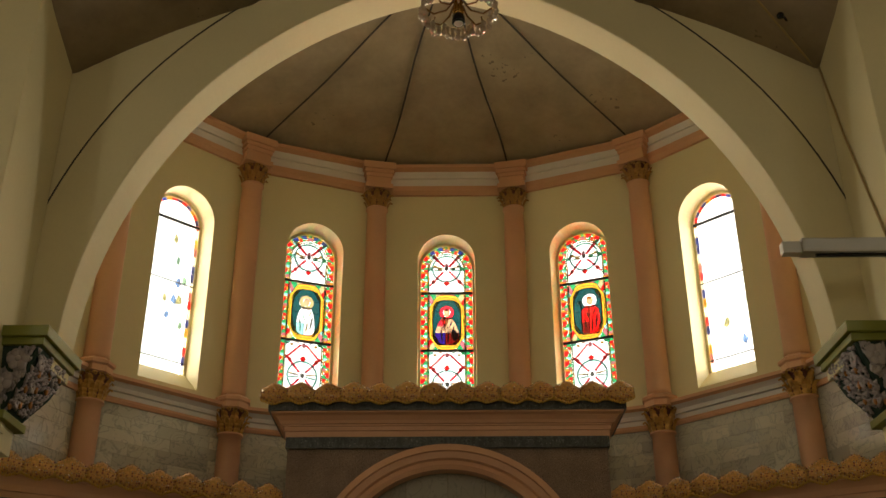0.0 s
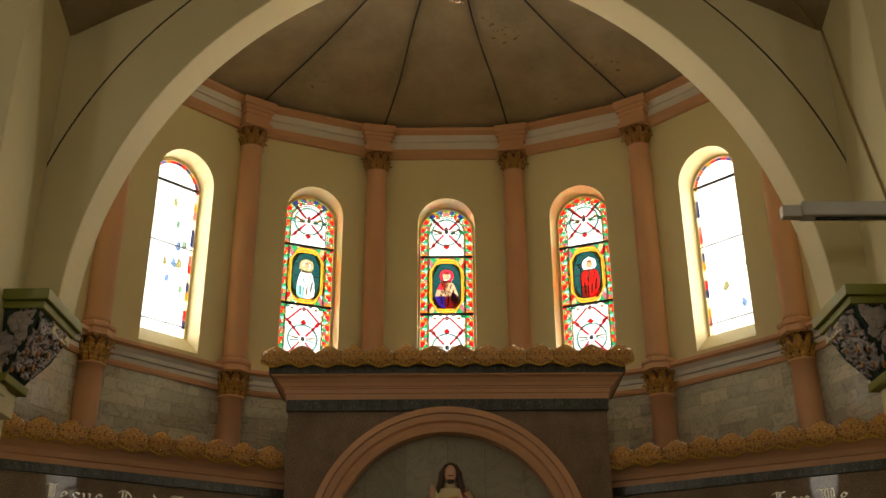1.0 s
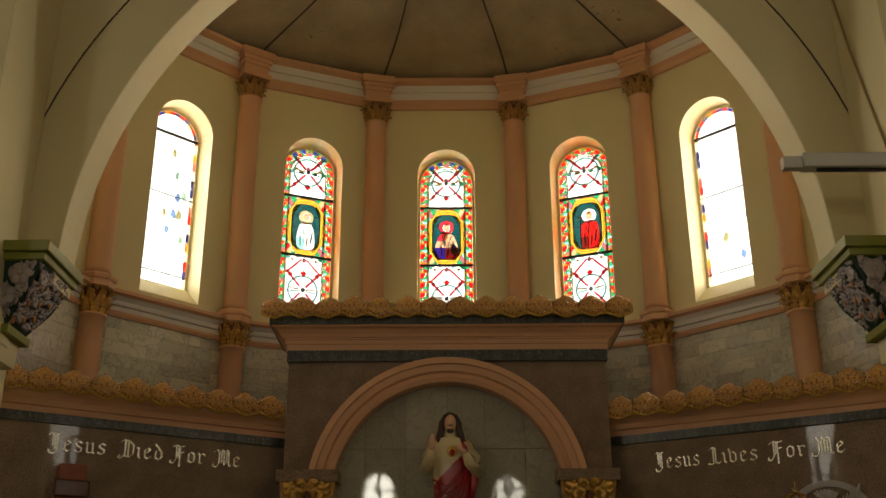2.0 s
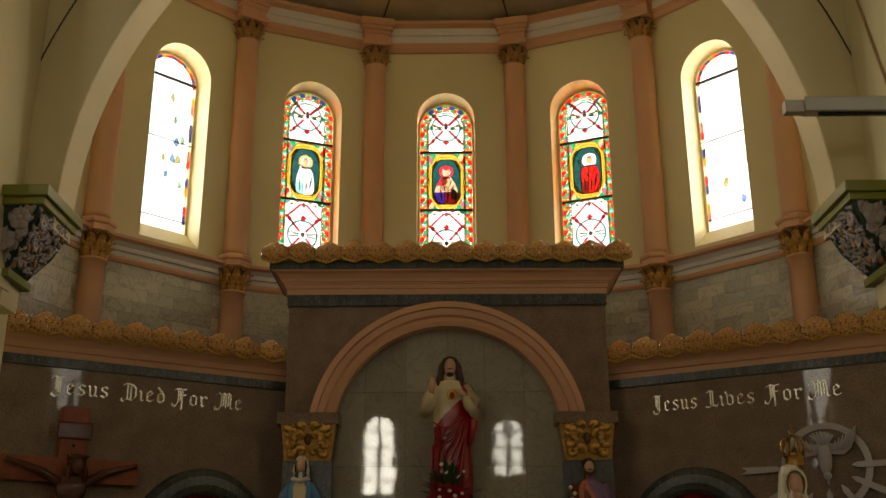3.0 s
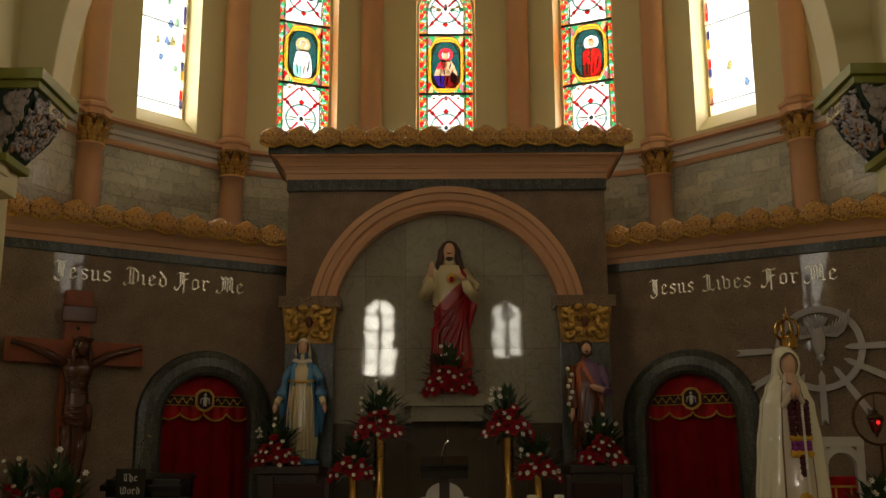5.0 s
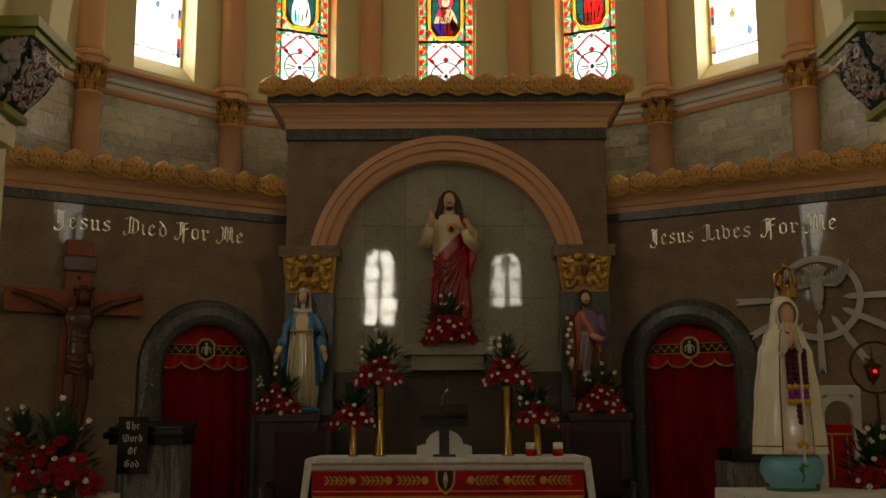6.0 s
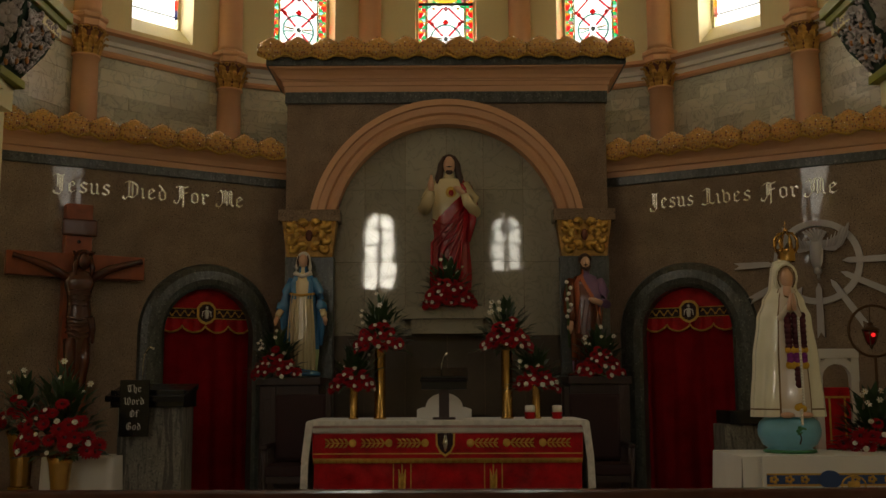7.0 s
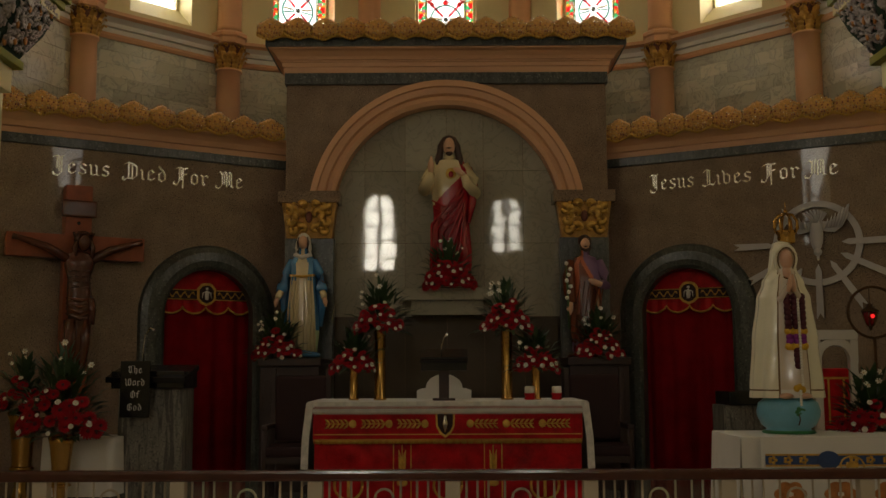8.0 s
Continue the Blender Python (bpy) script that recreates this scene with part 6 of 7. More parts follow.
part("head", ball(ball(bmesh.new(), (.01, -.05, -.1), .042, 0, 10, 8), (.012, -.05, -.155), .016, 0, 8, 6, (1, 1, 2.2)), GREY_PAINT, dv)
o = part("tail", plate([(-.03, .18), (.03, .18), (.11, .3), (.05, .33), (-.02, .335), (-.1, .3)], .025), GREY_PAINT, dv)
o.location.y = -.04
for s in (-1, 1):
    o = part("wing", plate([(s * .03, .22), (s * .12, .215), (s * .2, .25), (s * .33, .38), (s * .31, .27), (s * .26, .16), (s * .18, .10), (s * .1, .11), (s * .04, .13)], .03), GREY_PAINT, dv)
    o.location.y = -.045
    for k in range(7):
        f = k / 6
        x0, z0, x1, z1 = .07 + .16 * f, .13 + .02 * f, .085 + .235 * f, .21 + .16 * f
        q = part("feather", tube(bmesh.new(), [(s * x0, -.022, z0), (s * (x0 + x1) / 2, -.026, (z0 + z1) / 2), (s * x1, -.02, z1)], [.006, .010, .005], 6), GREY_PAINT, o)
for k in range(6):
    a = radians(62 + 13 * k)
    part("tail_feather", tube(bmesh.new(), [(.03 * math.cos(a), -.055, .2), (.09 * math.cos(a), -.06, .2 + .07 * math.sin(a)), (.17 * math.cos(a) - .02, -.056, .2 + .14 * math.sin(a))], [.006, .013, .011], 6), GREY_PAINT, dv)

# ---- flowers ----
def bloom_mesh(name, layers, mat, heart, heart_r, heart_z):
    """Petals in layers of (count, length, half width, how steep they stand, how far the tips bend back)."""
    bm = bmesh.new()
    for lay, (n, r, hw, steep, back) in enumerate(layers):
        for i in range(n):
            a = 2 * math.pi * (i + .5 * lay) / n
            d, t = Vector((math.cos(a), math.sin(a), 0)), Vector((-math.sin(a), math.cos(a), 0))
            rows = []
            for f, wd, bend in ((.08, .35, 0), (.45, 1.0, .5), (.8, .85, .75), (1.0, .25, .75 - back)):
                c = d * (r * f * math.cos(steep)) + Vector((0, 0, r * (bend if steep < .9 else f) * math.sin(steep) + .002 * lay))
                rows.append([bm.verts.new(c + t * hw * wd * q + Vector((0, 0, .12 * hw * abs(q)))) for q in (-1, 0, 1)])
            for p, q in zip(rows, rows[1:]):
                for j in range(2):
                    bm.faces.new((p[j], p[j + 1], q[j + 1], q[j])).smooth = True
    ball(bm, (0, 0, heart_z), heart_r, 1, 8, 6, (1, 1, .7))
    me = bpy.data.meshes.new(name)
    bm.to_mesh(me)
    bm.free()
    me.materials.append(mat)
    me.materials.append(heart)
    return me


RED_BLOOM = bloom_mesh("red_bloom", [(15, .058, .0085, .25, .1), (13, .048, .008, .45, .1), (10, .03, .006, .8, 0)], RED_FLOWER, CRIMSON_F, .014, .012)
WHITE_ROSE = bloom_mesh("white_rose", [(5, .034, .022, .5, .25), (5, .03, .019, .95, 0), (4, .026, .013, 1.3, 0)], WHITE_FLOWER, WHITE_FLOWER, .015, .018)
LILY = bloom_mesh("white_lily", [(3, .066, .016, .7, .3), (3, .062, .012, .6, .3)], WHITE_FLOWER, YELLOW_F, .008, .02)


def leaf(bm, p, d, length, wide):
    d = d.normalized()
    s = d.cross(Vector((0, 0, 1)))
    s = s.normalized() if s.length > .05 else Vector((1, 0, 0))
    up = s.cross(d)
    a = [bm.verts.new(p)]
    m1 = p + d * length * .45 + up * length * .12
    tip = p + d * length + up * length * -.08
    l, c, r, t = bm.verts.new(m1 + s * wide), bm.verts.new(m1 - up * wide * .3), bm.verts.new(m1 - s * wide), bm.verts.new(tip)
    for f in ((a[0], l, c), (a[0], c, r), (l, t, c), (c, t, r)):
        bm.faces.new(f).smooth = True


def arrangement(place, wide, high, seed, reds, whites, lilies, group="altar flower arrangements", label="arrangement of red gerberas, white roses, lilies and dark leaves"):
    """A dome of blooms with leafy sprays."""
    rnd = random.Random(seed)
    t = thing("flower_arrangement", Matrix.Translation(place), label, "flowers", group)
    bm = bmesh.new()
    for i in range(int(130 + 230 * wide)):
        a, e = rnd.uniform(0, 2 * math.pi), rnd.uniform(-.35, 1.45)
        d = Vector((math.cos(a) * math.cos(e), .7 * math.sin(a) * math.cos(e), math.sin(e)))
        q = rnd.uniform(.3, 1.0)
        p = Vector((d.x * wide * .45 * q, d.y * wide * .4 * q, .04 + max(-.1, d.z) * high * .75 * q))
        leaf(bm, p, d + Vector((0, 0, .15)), rnd.uniform(.08, .15) * (1 + wide * .4), rnd.uniform(.012, .026) * (.8 + wide))
    part("foliage", bm, LEAF, t, "dark green leaves")
    bm = bmesh.new()
    stems = []
    for i in range(lilies):
        a = rnd.uniform(-.8, .8)
        top = Vector((wide * .42 * math.sin(a * 1.3), rnd.uniform(-.12, .05), high * (1.0 - .5 * abs(a) * rnd.uniform(.6, 1.2))))
        tube(bm, [(0, 0, .03), tuple(top * .55 + Vector((0, -.02, .03))), tuple(top)], [.006, .005, .003], 5)
        stems.append(top)
    part("stem_bundle", bm, STEM, t)

    def set_bloom(me, name, p, d, sc):
        o = new(name, me)
        o.parent = t
        o.matrix_basis = Matrix.Translation(p) @ d.to_track_quat("Z", "Y").to_matrix().to_4x4() @ Matrix.Diagonal((sc, sc, sc, 1))
    reds = int(reds * 1.5)
    for i in range(reds + whites):
        red = i < reds
        u = (i * .618 + rnd.uniform(-.05, .05)) % 1.0
        q = ((i if red else i - reds) + .5) / (reds if red else whites)
        x = (2 * u - 1)
        z = (1 - abs(x) ** 1.6 * .85) * (.04 + .55 * q + rnd.uniform(-.05, .05))
        d = Vector((x * .9, -1.0, .25 + z))
        p = Vector((x * wide * .46, -wide * (.36 * (1 - .6 * z) * math.sqrt(max(.05, 1 - x * x))) - (0 if red else .025), .0 + z * high * .95))
        if red:
            set_bloom(RED_BLOOM, "red_bloom", p, d, rnd.uniform(.75, 1.1) * (.86 + wide * .12 + (.3 if wide > .55 else 0)))
        else:
            set_bloom(WHITE_ROSE, "white_rose", p, d, rnd.uniform(.55, .85) * (.72 + wide * .45))
    for p in stems:
        for j in range(2):
            q = p * (1 - .16 * j) + Vector((rnd.uniform(-.03, .03), -.03, rnd.uniform(-.02, .02)))
            set_bloom(LILY, "white_lily", q, Vector((rnd.uniform(-.6, .6), -1, .4)), rnd.uniform(.35, .6) * (.75 + wide * .35))
    return t


# ---- altar ----
AY0, AY1, AT = 9.05, 9.95, 1.37
altar = thing("altar_table", Matrix.Translation((0, 0, PLAT)), "altar table dressed in a red embroidered frontal", "altar")
part("table_body", a_box(-1.1, 1.1, AY0 + .06, AY1 - .05, 0, AT - PLAT - .02, bevel=.01), DARK_WOOD, altar)
bm = bmesh.new()
n = 150
crumple = lambda x, z: .007 * math.sin(9 * x + 3 * math.sin(5 * z + x)) + .005 * math.sin(17 * z + 4 * math.sin(7 * x)) + .003 * math.sin(31 * x + 19 * z + 2 * math.sin(13 * x))
g = [[bm.verts.new((-1.15 + 2.3 * i / n, AY0 + .018 + crumple(2.3 * i / n, j / 30) * min(1, j / 6), AT - PLAT - .03 - (AT - PLAT - .06) * j / 30)) for i in range(n + 1)] for j in range(31)]
for a, b in zip(g, g[1:]):
    for i in range(n):
        bm.faces.new((a[i], a[i + 1], b[i + 1], b[i])).smooth = True
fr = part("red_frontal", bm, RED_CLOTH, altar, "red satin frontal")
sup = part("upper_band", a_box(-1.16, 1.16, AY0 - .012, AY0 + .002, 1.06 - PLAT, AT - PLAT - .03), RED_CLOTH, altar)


def sprig(bm, c, z, y, s, n=5, l=.055):
    for i in range(n):
        for q in (-1, 1):
            a = Vector((c + s * .04 * i, y, z))
            e = a + Vector((s * l * .8, -.004, q * l * .7))
            tube(bm, [a, (a + e) / 2 + Vector((0, -.004, q * .006)), e], [.004, .011, .003], 5)
    tube(bm, [(c - s * .04, y, z), (c + s * .04 * n, y, z)], .005, 5)
    ball(bm, (c - s * .035, y, z), .034, 0, 10, 6, (1, .25, 1.05))


for i, c in enumerate((-.93, -.62, -.31, .31, .62, .93)):
    s = -1 if c < 0 else 1
    bm = bmesh.new()
    sprig(bm, c - s * .08, 1.19 - PLAT, AY0 - .016, s)
    part("wheat_sprig", bm, GOLD_THREAD, sup, "gold embroidered sprig")
sh = [(-.085, .1), (-.05, .115), (0, .1), (.05, .115), (.085, .1), (.08, -.02), (.05, -.08), (0, -.12), (-.05, -.08), (-.08, -.02)]
o = part("shield", plate([(x - .02, z + 1.19 - PLAT) for x, z in sh], .012), GOLD_THREAD, sup, "gold embroidered shield")
o.location.y = AY0 - .026
o2 = part("shield_field", plate([(x * .8 - .02, z * .8 + 1.19 - PLAT) for x, z in sh], .01), DARK_RED, o)
o2.location.y = -.004
bm = tube(bmesh.new(), [(-.02, -.006, 1.12 - PLAT), (-.02, -.008, 1.19 - PLAT), (-.02, -.006, 1.26 - PLAT)], [.01, .03, .012], 8)
part("shield_figure", bm, STEEL, o)
bm = bmesh.new()
for zz in (1.29, 1.10):
    box(bm, -1.155, 1.155, AY0 - .016, AY0 - .011, zz - PLAT - .004, zz - PLAT + .004)
part("gold_line", bm, GOLD_THREAD, sup)
bm = bmesh.new()
for i in range(230):
    x = -1.15 + 2.3 * i / 229
    tube(bm, [(x, AY0 - .008, 1.065 - PLAT), (x + .003 * math.sin(i), AY0 - .01, 1.02 - PLAT)], [.005, .004], 4)
part("fringe", bm, FRINGE, sup, "gold thread fringe")
for x in (-.39, .39):
    bm = bmesh.new()
    for q in (-.075, .075):
        box(bm, x + q - .004, x + q + .004, AY0 - .006, AY0 - .001, .06, 1.05 - PLAT)
    part("gold_stripe", bm, GOLD_THREAD, fr)
    bm = bmesh.new()
    for j in range(3):
        for q in (-1, 1):
            tube(bm, [(x, AY0 - .008, .3 + .05 * j), (x + q * .02, AY0 - .01, .37 + .05 * j), (x + q * .03, AY0 - .008, .44 + .04 * j)], [.004, .013, .003], 5)
    tube(bm, [(x, AY0 - .008, .26), (x, AY0 - .008, .56)], .006, 5)
    ball(bm, (x, AY0 - .008, .24), .05, 0, 10, 6, (1, .2, .6))
    part("wheat_sheaf", bm, GOLD_THREAD, fr, "gold embroidered wheat sheaf")
for x in (-.85, -.0, .83):
    bm = bmesh.new()
    tube(bm, [(x + .12 * math.cos(i * math.pi / 12), AY0 - .008, .22 + .12 * math.sin(i * math.pi / 12)) for i in range(25)], .012, 6)
    box(bm, x - .012, x + .012, AY0 - .012, AY0 - .004, .12, .32)
    box(bm, x - .06, x + .06, AY0 - .012, AY0 - .004, .27, .295)
    part("round_motif", bm, GOLD_THREAD, fr, "gold embroidered round motif")
cloth = thing("altar_cloth", Matrix.Translation((0, 0, AT)), "white lace-edged altar cloth lying on the altar", "tablecloth")
part("linen_top", a_box(-1.2, 1.2, AY0 - .02, AY1 + .02, -.012, .012, bevel=.008), WHITE_CLOTH, cloth)
lace = part("lace_edge", a_box(-1.205, 1.205, AY0 - .03, AY0 - .022, -.03, .01, bevel=.003), LACE, cloth, "white lace edging")
n = 96
for nm, za, zb_, r in (("lace_mesh", -.028, -.056, .0048), ("lace_scallop", -.058, -.098, .0052)):
    bm = bmesh.new()
    for i in range(n):
        x0, x1 = -1.2 + 2.4 * i / n, -1.2 + 2.4 * (i + 1) / n
        xm = (x0 + x1) / 2
        if nm == "lace_mesh":
            tube(bm, [(x0, AY0 - .027, za), (xm, AY0 - .028, zb_), (x1, AY0 - .027, za)], r, 4)
        else:
            tube(bm, [(x0, AY0 - .028, za), (x0 + .004, AY0 - .03, zb_ + .012), (xm, AY0 - .03, zb_), (x1 - .004, AY0 - .03, zb_ + .012), (x1, AY0 - .028, za)], r, 4)
            ball(bm, (xm, AY0 - .03, za - .016), .0065, 0, 6, 4)
    tagged(part(nm, bm, LACE, lace), kind="stuff")
part("lace_band", a_box(-1.205, 1.205, AY0 - .031, AY0 - .025, -.064, -.052), LACE, lace)
for s in (-1, 1):
    bm = bmesh.new()
    n = 12
    g = [[bm.verts.new((s * (1.205 + .045 * j / 8 + .012 * math.sin(i * 1.3) * j / 8), AY0 - .02 + (AY1 - AY0 + .04) * i / n, .008 - .72 * j / 8)) for i in range(n + 1)] for j in range(9)]
    for a, b in zip(g, g[1:]):
        for i in range(n):
            bm.faces.new((a[i], a[i + 1], b[i + 1], b[i])).smooth = True
    got = bmesh.ops.extrude_face_region(bm, geom=bm.faces[:])
    for v in got["geom"]:
        if isinstance(v, bmesh.types.BMVert):
            v.co.x -= s * .006
    part("side_drop", bm, LACE, cloth)

for s in (-1, 1):
    o = part("corner_drop", plate([(s * 1.15, .0), (s * 1.215, .0), (s * 1.25, -.3), (s * 1.262, -.62), (s * 1.2, -.64), (s * 1.19, -.3)], .006), LACE, cloth)
    o.location.y = AY0 - .034

TZ = AT + .012
for x, z1, r in ((-.605, 2.03, .05), (.535, 2.03, .05), (-.84, 1.68, .039), (.795, 1.68, .039)):
    t = thing("brass_flower_stand", Matrix.Translation((x, 9.4, TZ)), "polished brass column stand on the altar carrying flowers", "flower stand", "brass flower stands")
    h = z1 - TZ
    part("column", lathe(bmesh.new(), [(r * 1.15, 0), (r * 1.15, .015), (r, .025), (r, h - .03), (r * 1.1, h - .02), (r * 1.1, h - .006)], 24), BRASS, t)
    part("dish", lathe(bmesh.new(), [(r * 1.1, h - .006), (r * 1.7, h + .008), (r * 1.8, h + .03), (r * 1.5, h + .03)], 20), BRASS, t)
    big = z1 > 1.9
    arrangement((x, 9.36, z1 - .04), .46 if big else .42, .5 if big else .36, int(100 + x * 40), 16 if big else 14, 12 if big else 10, 3 if big else 2)
for x in (.73, .97):
    t = thing("altar_candle", Matrix.Translation((x, 9.3, TZ)), "short white candle in a red cloth-wrapped holder on the altar", "candle", "altar candles")
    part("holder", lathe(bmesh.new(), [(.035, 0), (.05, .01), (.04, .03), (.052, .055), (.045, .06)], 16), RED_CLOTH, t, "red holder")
    part("wax", lathe(bmesh.new(), [(.044, .055), (.044, .115), (.03, .12)], 18), WAX, t)
    part("wick", tube(bmesh.new(), [(0, 0, .115), (.003, 0, .135)], .003, 5), BLACK, t)

bs = thing("book_stand", Matrix.Translation((-.03, 9.25, TZ)), "dark wooden book stand with a microphone on the altar", "book stand")
part("post", a_box(-.045, .045, -.03, .03, 0, .33, bevel=.006), DARK_WOOD, bs)
part("foot", a_box(-.1, .1, -.07, .07, 0, .02, bevel=.006), DARK_WOOD, bs)
o = part("desk", a_box(-.21, .21, -.13, .13, 0, .025, bevel=.006), BLACK, bs)
o.matrix_basis = pose(0, 0, .38, 24)
part("front_board", a_box(-.2, .2, -.1, -.08, .26, .38, bevel=.006), BLACK, bs)
part("microphone", tube(bmesh.new(), [(-.02, -.02, .38), (-.02, -.02, .48), (.0, -.03, .55), (.03, -.06, .58)], [.006, .006, .006, .011], 8), STEEL, bs, "slim silver microphone")
wt = thing("white_arch_panel", Matrix.Translation((-.03, 9.6, TZ)), "small white arched stone panel behind the book stand", "panel")
part("panel", plate([(-.25, 0), (.25, 0), (.25, .08), (.2, .1)] + [(.17 * math.cos(math.pi * i / 12), .1 + .13 * math.sin(math.pi * i / 12)) for i in range(13)] + [(-.2, .1), (-.25, .08)], .05), WHITE_CLOTH, wt)

# pedestals, with flowers before the statues
for x, st in ((-1.6, -1), (1.54, 1)):
    t = thing("statue_pedestal", Matrix.Translation((x, 11.0, PLAT)), "dark brown wooden pedestal under a painted statue", "pedestal", "statue pedestals")
    part("shaft", a_box(-.3, .3, -.42, .35, 0, 1.24, bevel=.01), DARK_WOOD, t)
    part("top", a_box(-.32, .32, -.45, .36, 1.24, 1.32, bevel=.012), DARK_WOOD, t)
    part("panel", a_box(-.26, .26, -.43, -.415, .2, 1.1, bevel=.008), DARK_WOOD, t)
    arrangement((x + .02 * st - .12 * (st < 0), 10.72, 1.77), .52, .5, 7 + st, 18, 14, 4)
arrangement((.02, BY - .27, 2.54), .56, .52, 21, 20, 12, 3)

# chairs behind the altar
for x in (-1.43, 1.43):
    t = thing("sanctuary_chair", Matrix.Translation((x, 10.0, PLAT)), "dark wooden armchair with dark red upholstery behind the altar", "chair", "sanctuary chairs")
    part("seat", a_box(-.27, .27, -.26, .24, .40, .5, bevel=.03), DARK_RED, t)
    part("backrest", a_box(-.25, .25, .2, .27, .52, 1.15, bevel=.03), DARK_RED, t)
    for sx in (-1, 1):
        part("back_post", a_box(sx * .27 - .025, sx * .27 + .025, .2, .26, 0, 1.22, bevel=.008), DARK_WOOD, t)
        part("leg", lathe(bmesh.new(), [(.022, 0), (.03, .1), (.022, .2), (.03, .36), (.03, .66)], 10, (sx * .27, -.23)), DARK_WOOD, t)
        part("armrest", a_box(sx * .27 - .03, sx * .27 + .03, -.27, .22, .65, .69, bevel=.012), DARK_WOOD, t)
    part("seat_rail", a_box(-.27, .27, -.25, .24, .34, .40), DARK_WOOD, t)

# ambo
am = thing("ambo", Matrix.Translation((-2.555, 9.0, PLAT)), "grey granite ambo with a black top and lettered plaque", "lectern")
part("pedestal", a_box(-.28, .28, .02, .4, 0, 1.05, bevel=.01), GREY_STONE, am)
o = part("desk", a_box(-.36, .32, -.1, .42, 0, .05, bevel=.008), BLACK, am, "black polished desk")
o.matrix_basis = pose(0, 0, 1.12, 12)
part("collar", a_box(-.33, .3, -.04, .42, 1.05, 1.2, bevel=.01), BLACK, am)
pl = part("plaque", a_box(-.215, .035, -.155, -.135, .81, 1.285, bevel=.004), BLACK, am, "black plaque with silver letters")
for i, wd in enumerate(("The", "Word", "Of", "God")):
    half = .0047 * sum(GLYPHS[c][0] for c in wd) / 2
    blackletter(pl, wd, -.09 - half, -.09 + half, 1.18 - .105 * i, .0047, SILVER_PAINT, -.155, .003)
part("microphone", tube(bmesh.new(), [(-.06, .0, 1.2), (-.07, -.01, 1.38), (-.05, -.03, 1.5), (.0, -.06, 1.57), (.04, -.09, 1.55)], [.006, .006, .006, .007, .012], 8), STEEL, am, "silver gooseneck microphone")
st = thing("granite_stand", Matrix.Translation((2.66, 9.3, PLAT)), "low grey granite stand with a black top by the doorway", "stand")
part("pedestal", a_box(-.24, .24, -.1, .3, 0, .88, bevel=.01), GREY_STONE, st)
part("top", a_box(-.2, .3, -.14, .34, .88, 1.0, bevel=.01), BLACK, st)

# flowers and vase beside the ambo
tb = thing("side_table", Matrix.Translation((-3.08, 8.95, PLAT)), "small side table covered with a white cloth", "table")
part("table_top", a_box(-.28, .28, -.2, .25, .6, .64, bevel=.006), DARK_WOOD, tb)
for sx in (-1, 1):
    for sy in (-.17, .22):
        part("leg", a_box(sx * .25 - .02, sx * .25 + .02, sy - .02, sy + .02, 0, .6), DARK_WOOD, tb)
sc_ = thing("side_table_cloth", Matrix.Translation((-3.08, 8.95, PLAT)), "plain white cloth hanging over the small side table", "tablecloth")
bm = bmesh.new()
n = 64
outl = []
for i in range(n):
    a = 2 * math.pi * i / n
    c, s = math.cos(a), math.sin(a)
    q = 1 / max(abs(c) / .3, abs(s) / .235)
    outl.append((c * q, s * q + .025))
rows = [[bm.verts.new((x * (1 + .004 * j * (1 + math.sin(i * 1.5))), y * (1 + .01 * j * math.sin(i * 1.5) ** 2), .648 - .06 * j)) for i, (x, y) in enumerate(outl)] for j in range(9)]
for a, b in zip(rows, rows[1:]):
    for i in range(n):
        bm.faces.new((a[i], a[(i + 1) % n], b[(i + 1) % n], b[i])).smooth = True
bm.faces.new(rows[0])
part("cloth", bm, WHITE_CLOTH, sc_)
VASE = [(.1, 0), (.1, .02), (.05, .05), (.035, .12), (.05, .2), (.055, .3), (.07, .42), (.085, .47), (.07, .475)]
for x, y, z, sc, wd, hi in ((-3.12, 8.5, PLAT, 1.45, .72, .76), (-3.72, 9.2, PLAT, 1.8, .44, .54)):
    t = thing("brass_vase", Matrix.Translation((x, y, z)), "tall polished brass vase holding flowers on the sanctuary floor", "vase", "brass vases")
    part("body", lathe(bmesh.new(), [(r * sc * .9, h * sc) for r, h in VASE], 28), BRASS, t)
    part("neck_ring", lathe(bmesh.new(), [(.05 * sc, .19 * sc), (.06 * sc, .2 * sc), (.05 * sc, .21 * sc)], 20), BRASS, t)
    arrangement((x, y, z + .475 * sc), wd, hi, int(60 + 9 * x), 17 if wd > .5 else 9, 9 if wd > .5 else 5, 2, "floor flower arrangements", "large bouquet of red gerberas and white roses in brass vase")
t = thing("brass_vase", Matrix.Translation((3.36, 8.3, PLAT)), "tall polished brass vase holding flowers on the sanctuary floor", "vase", "brass vases")
part("body", lathe(bmesh.new(), [(r * 1.3, h * 1.5) for r, h in VASE], 28), BRASS, t)
arrangement((3.36, 8.3, PLAT + .7), .62, .5, 77, 10, 6, 3, "floor flower arrangements", "loose leafy bouquet with red and white flowers")

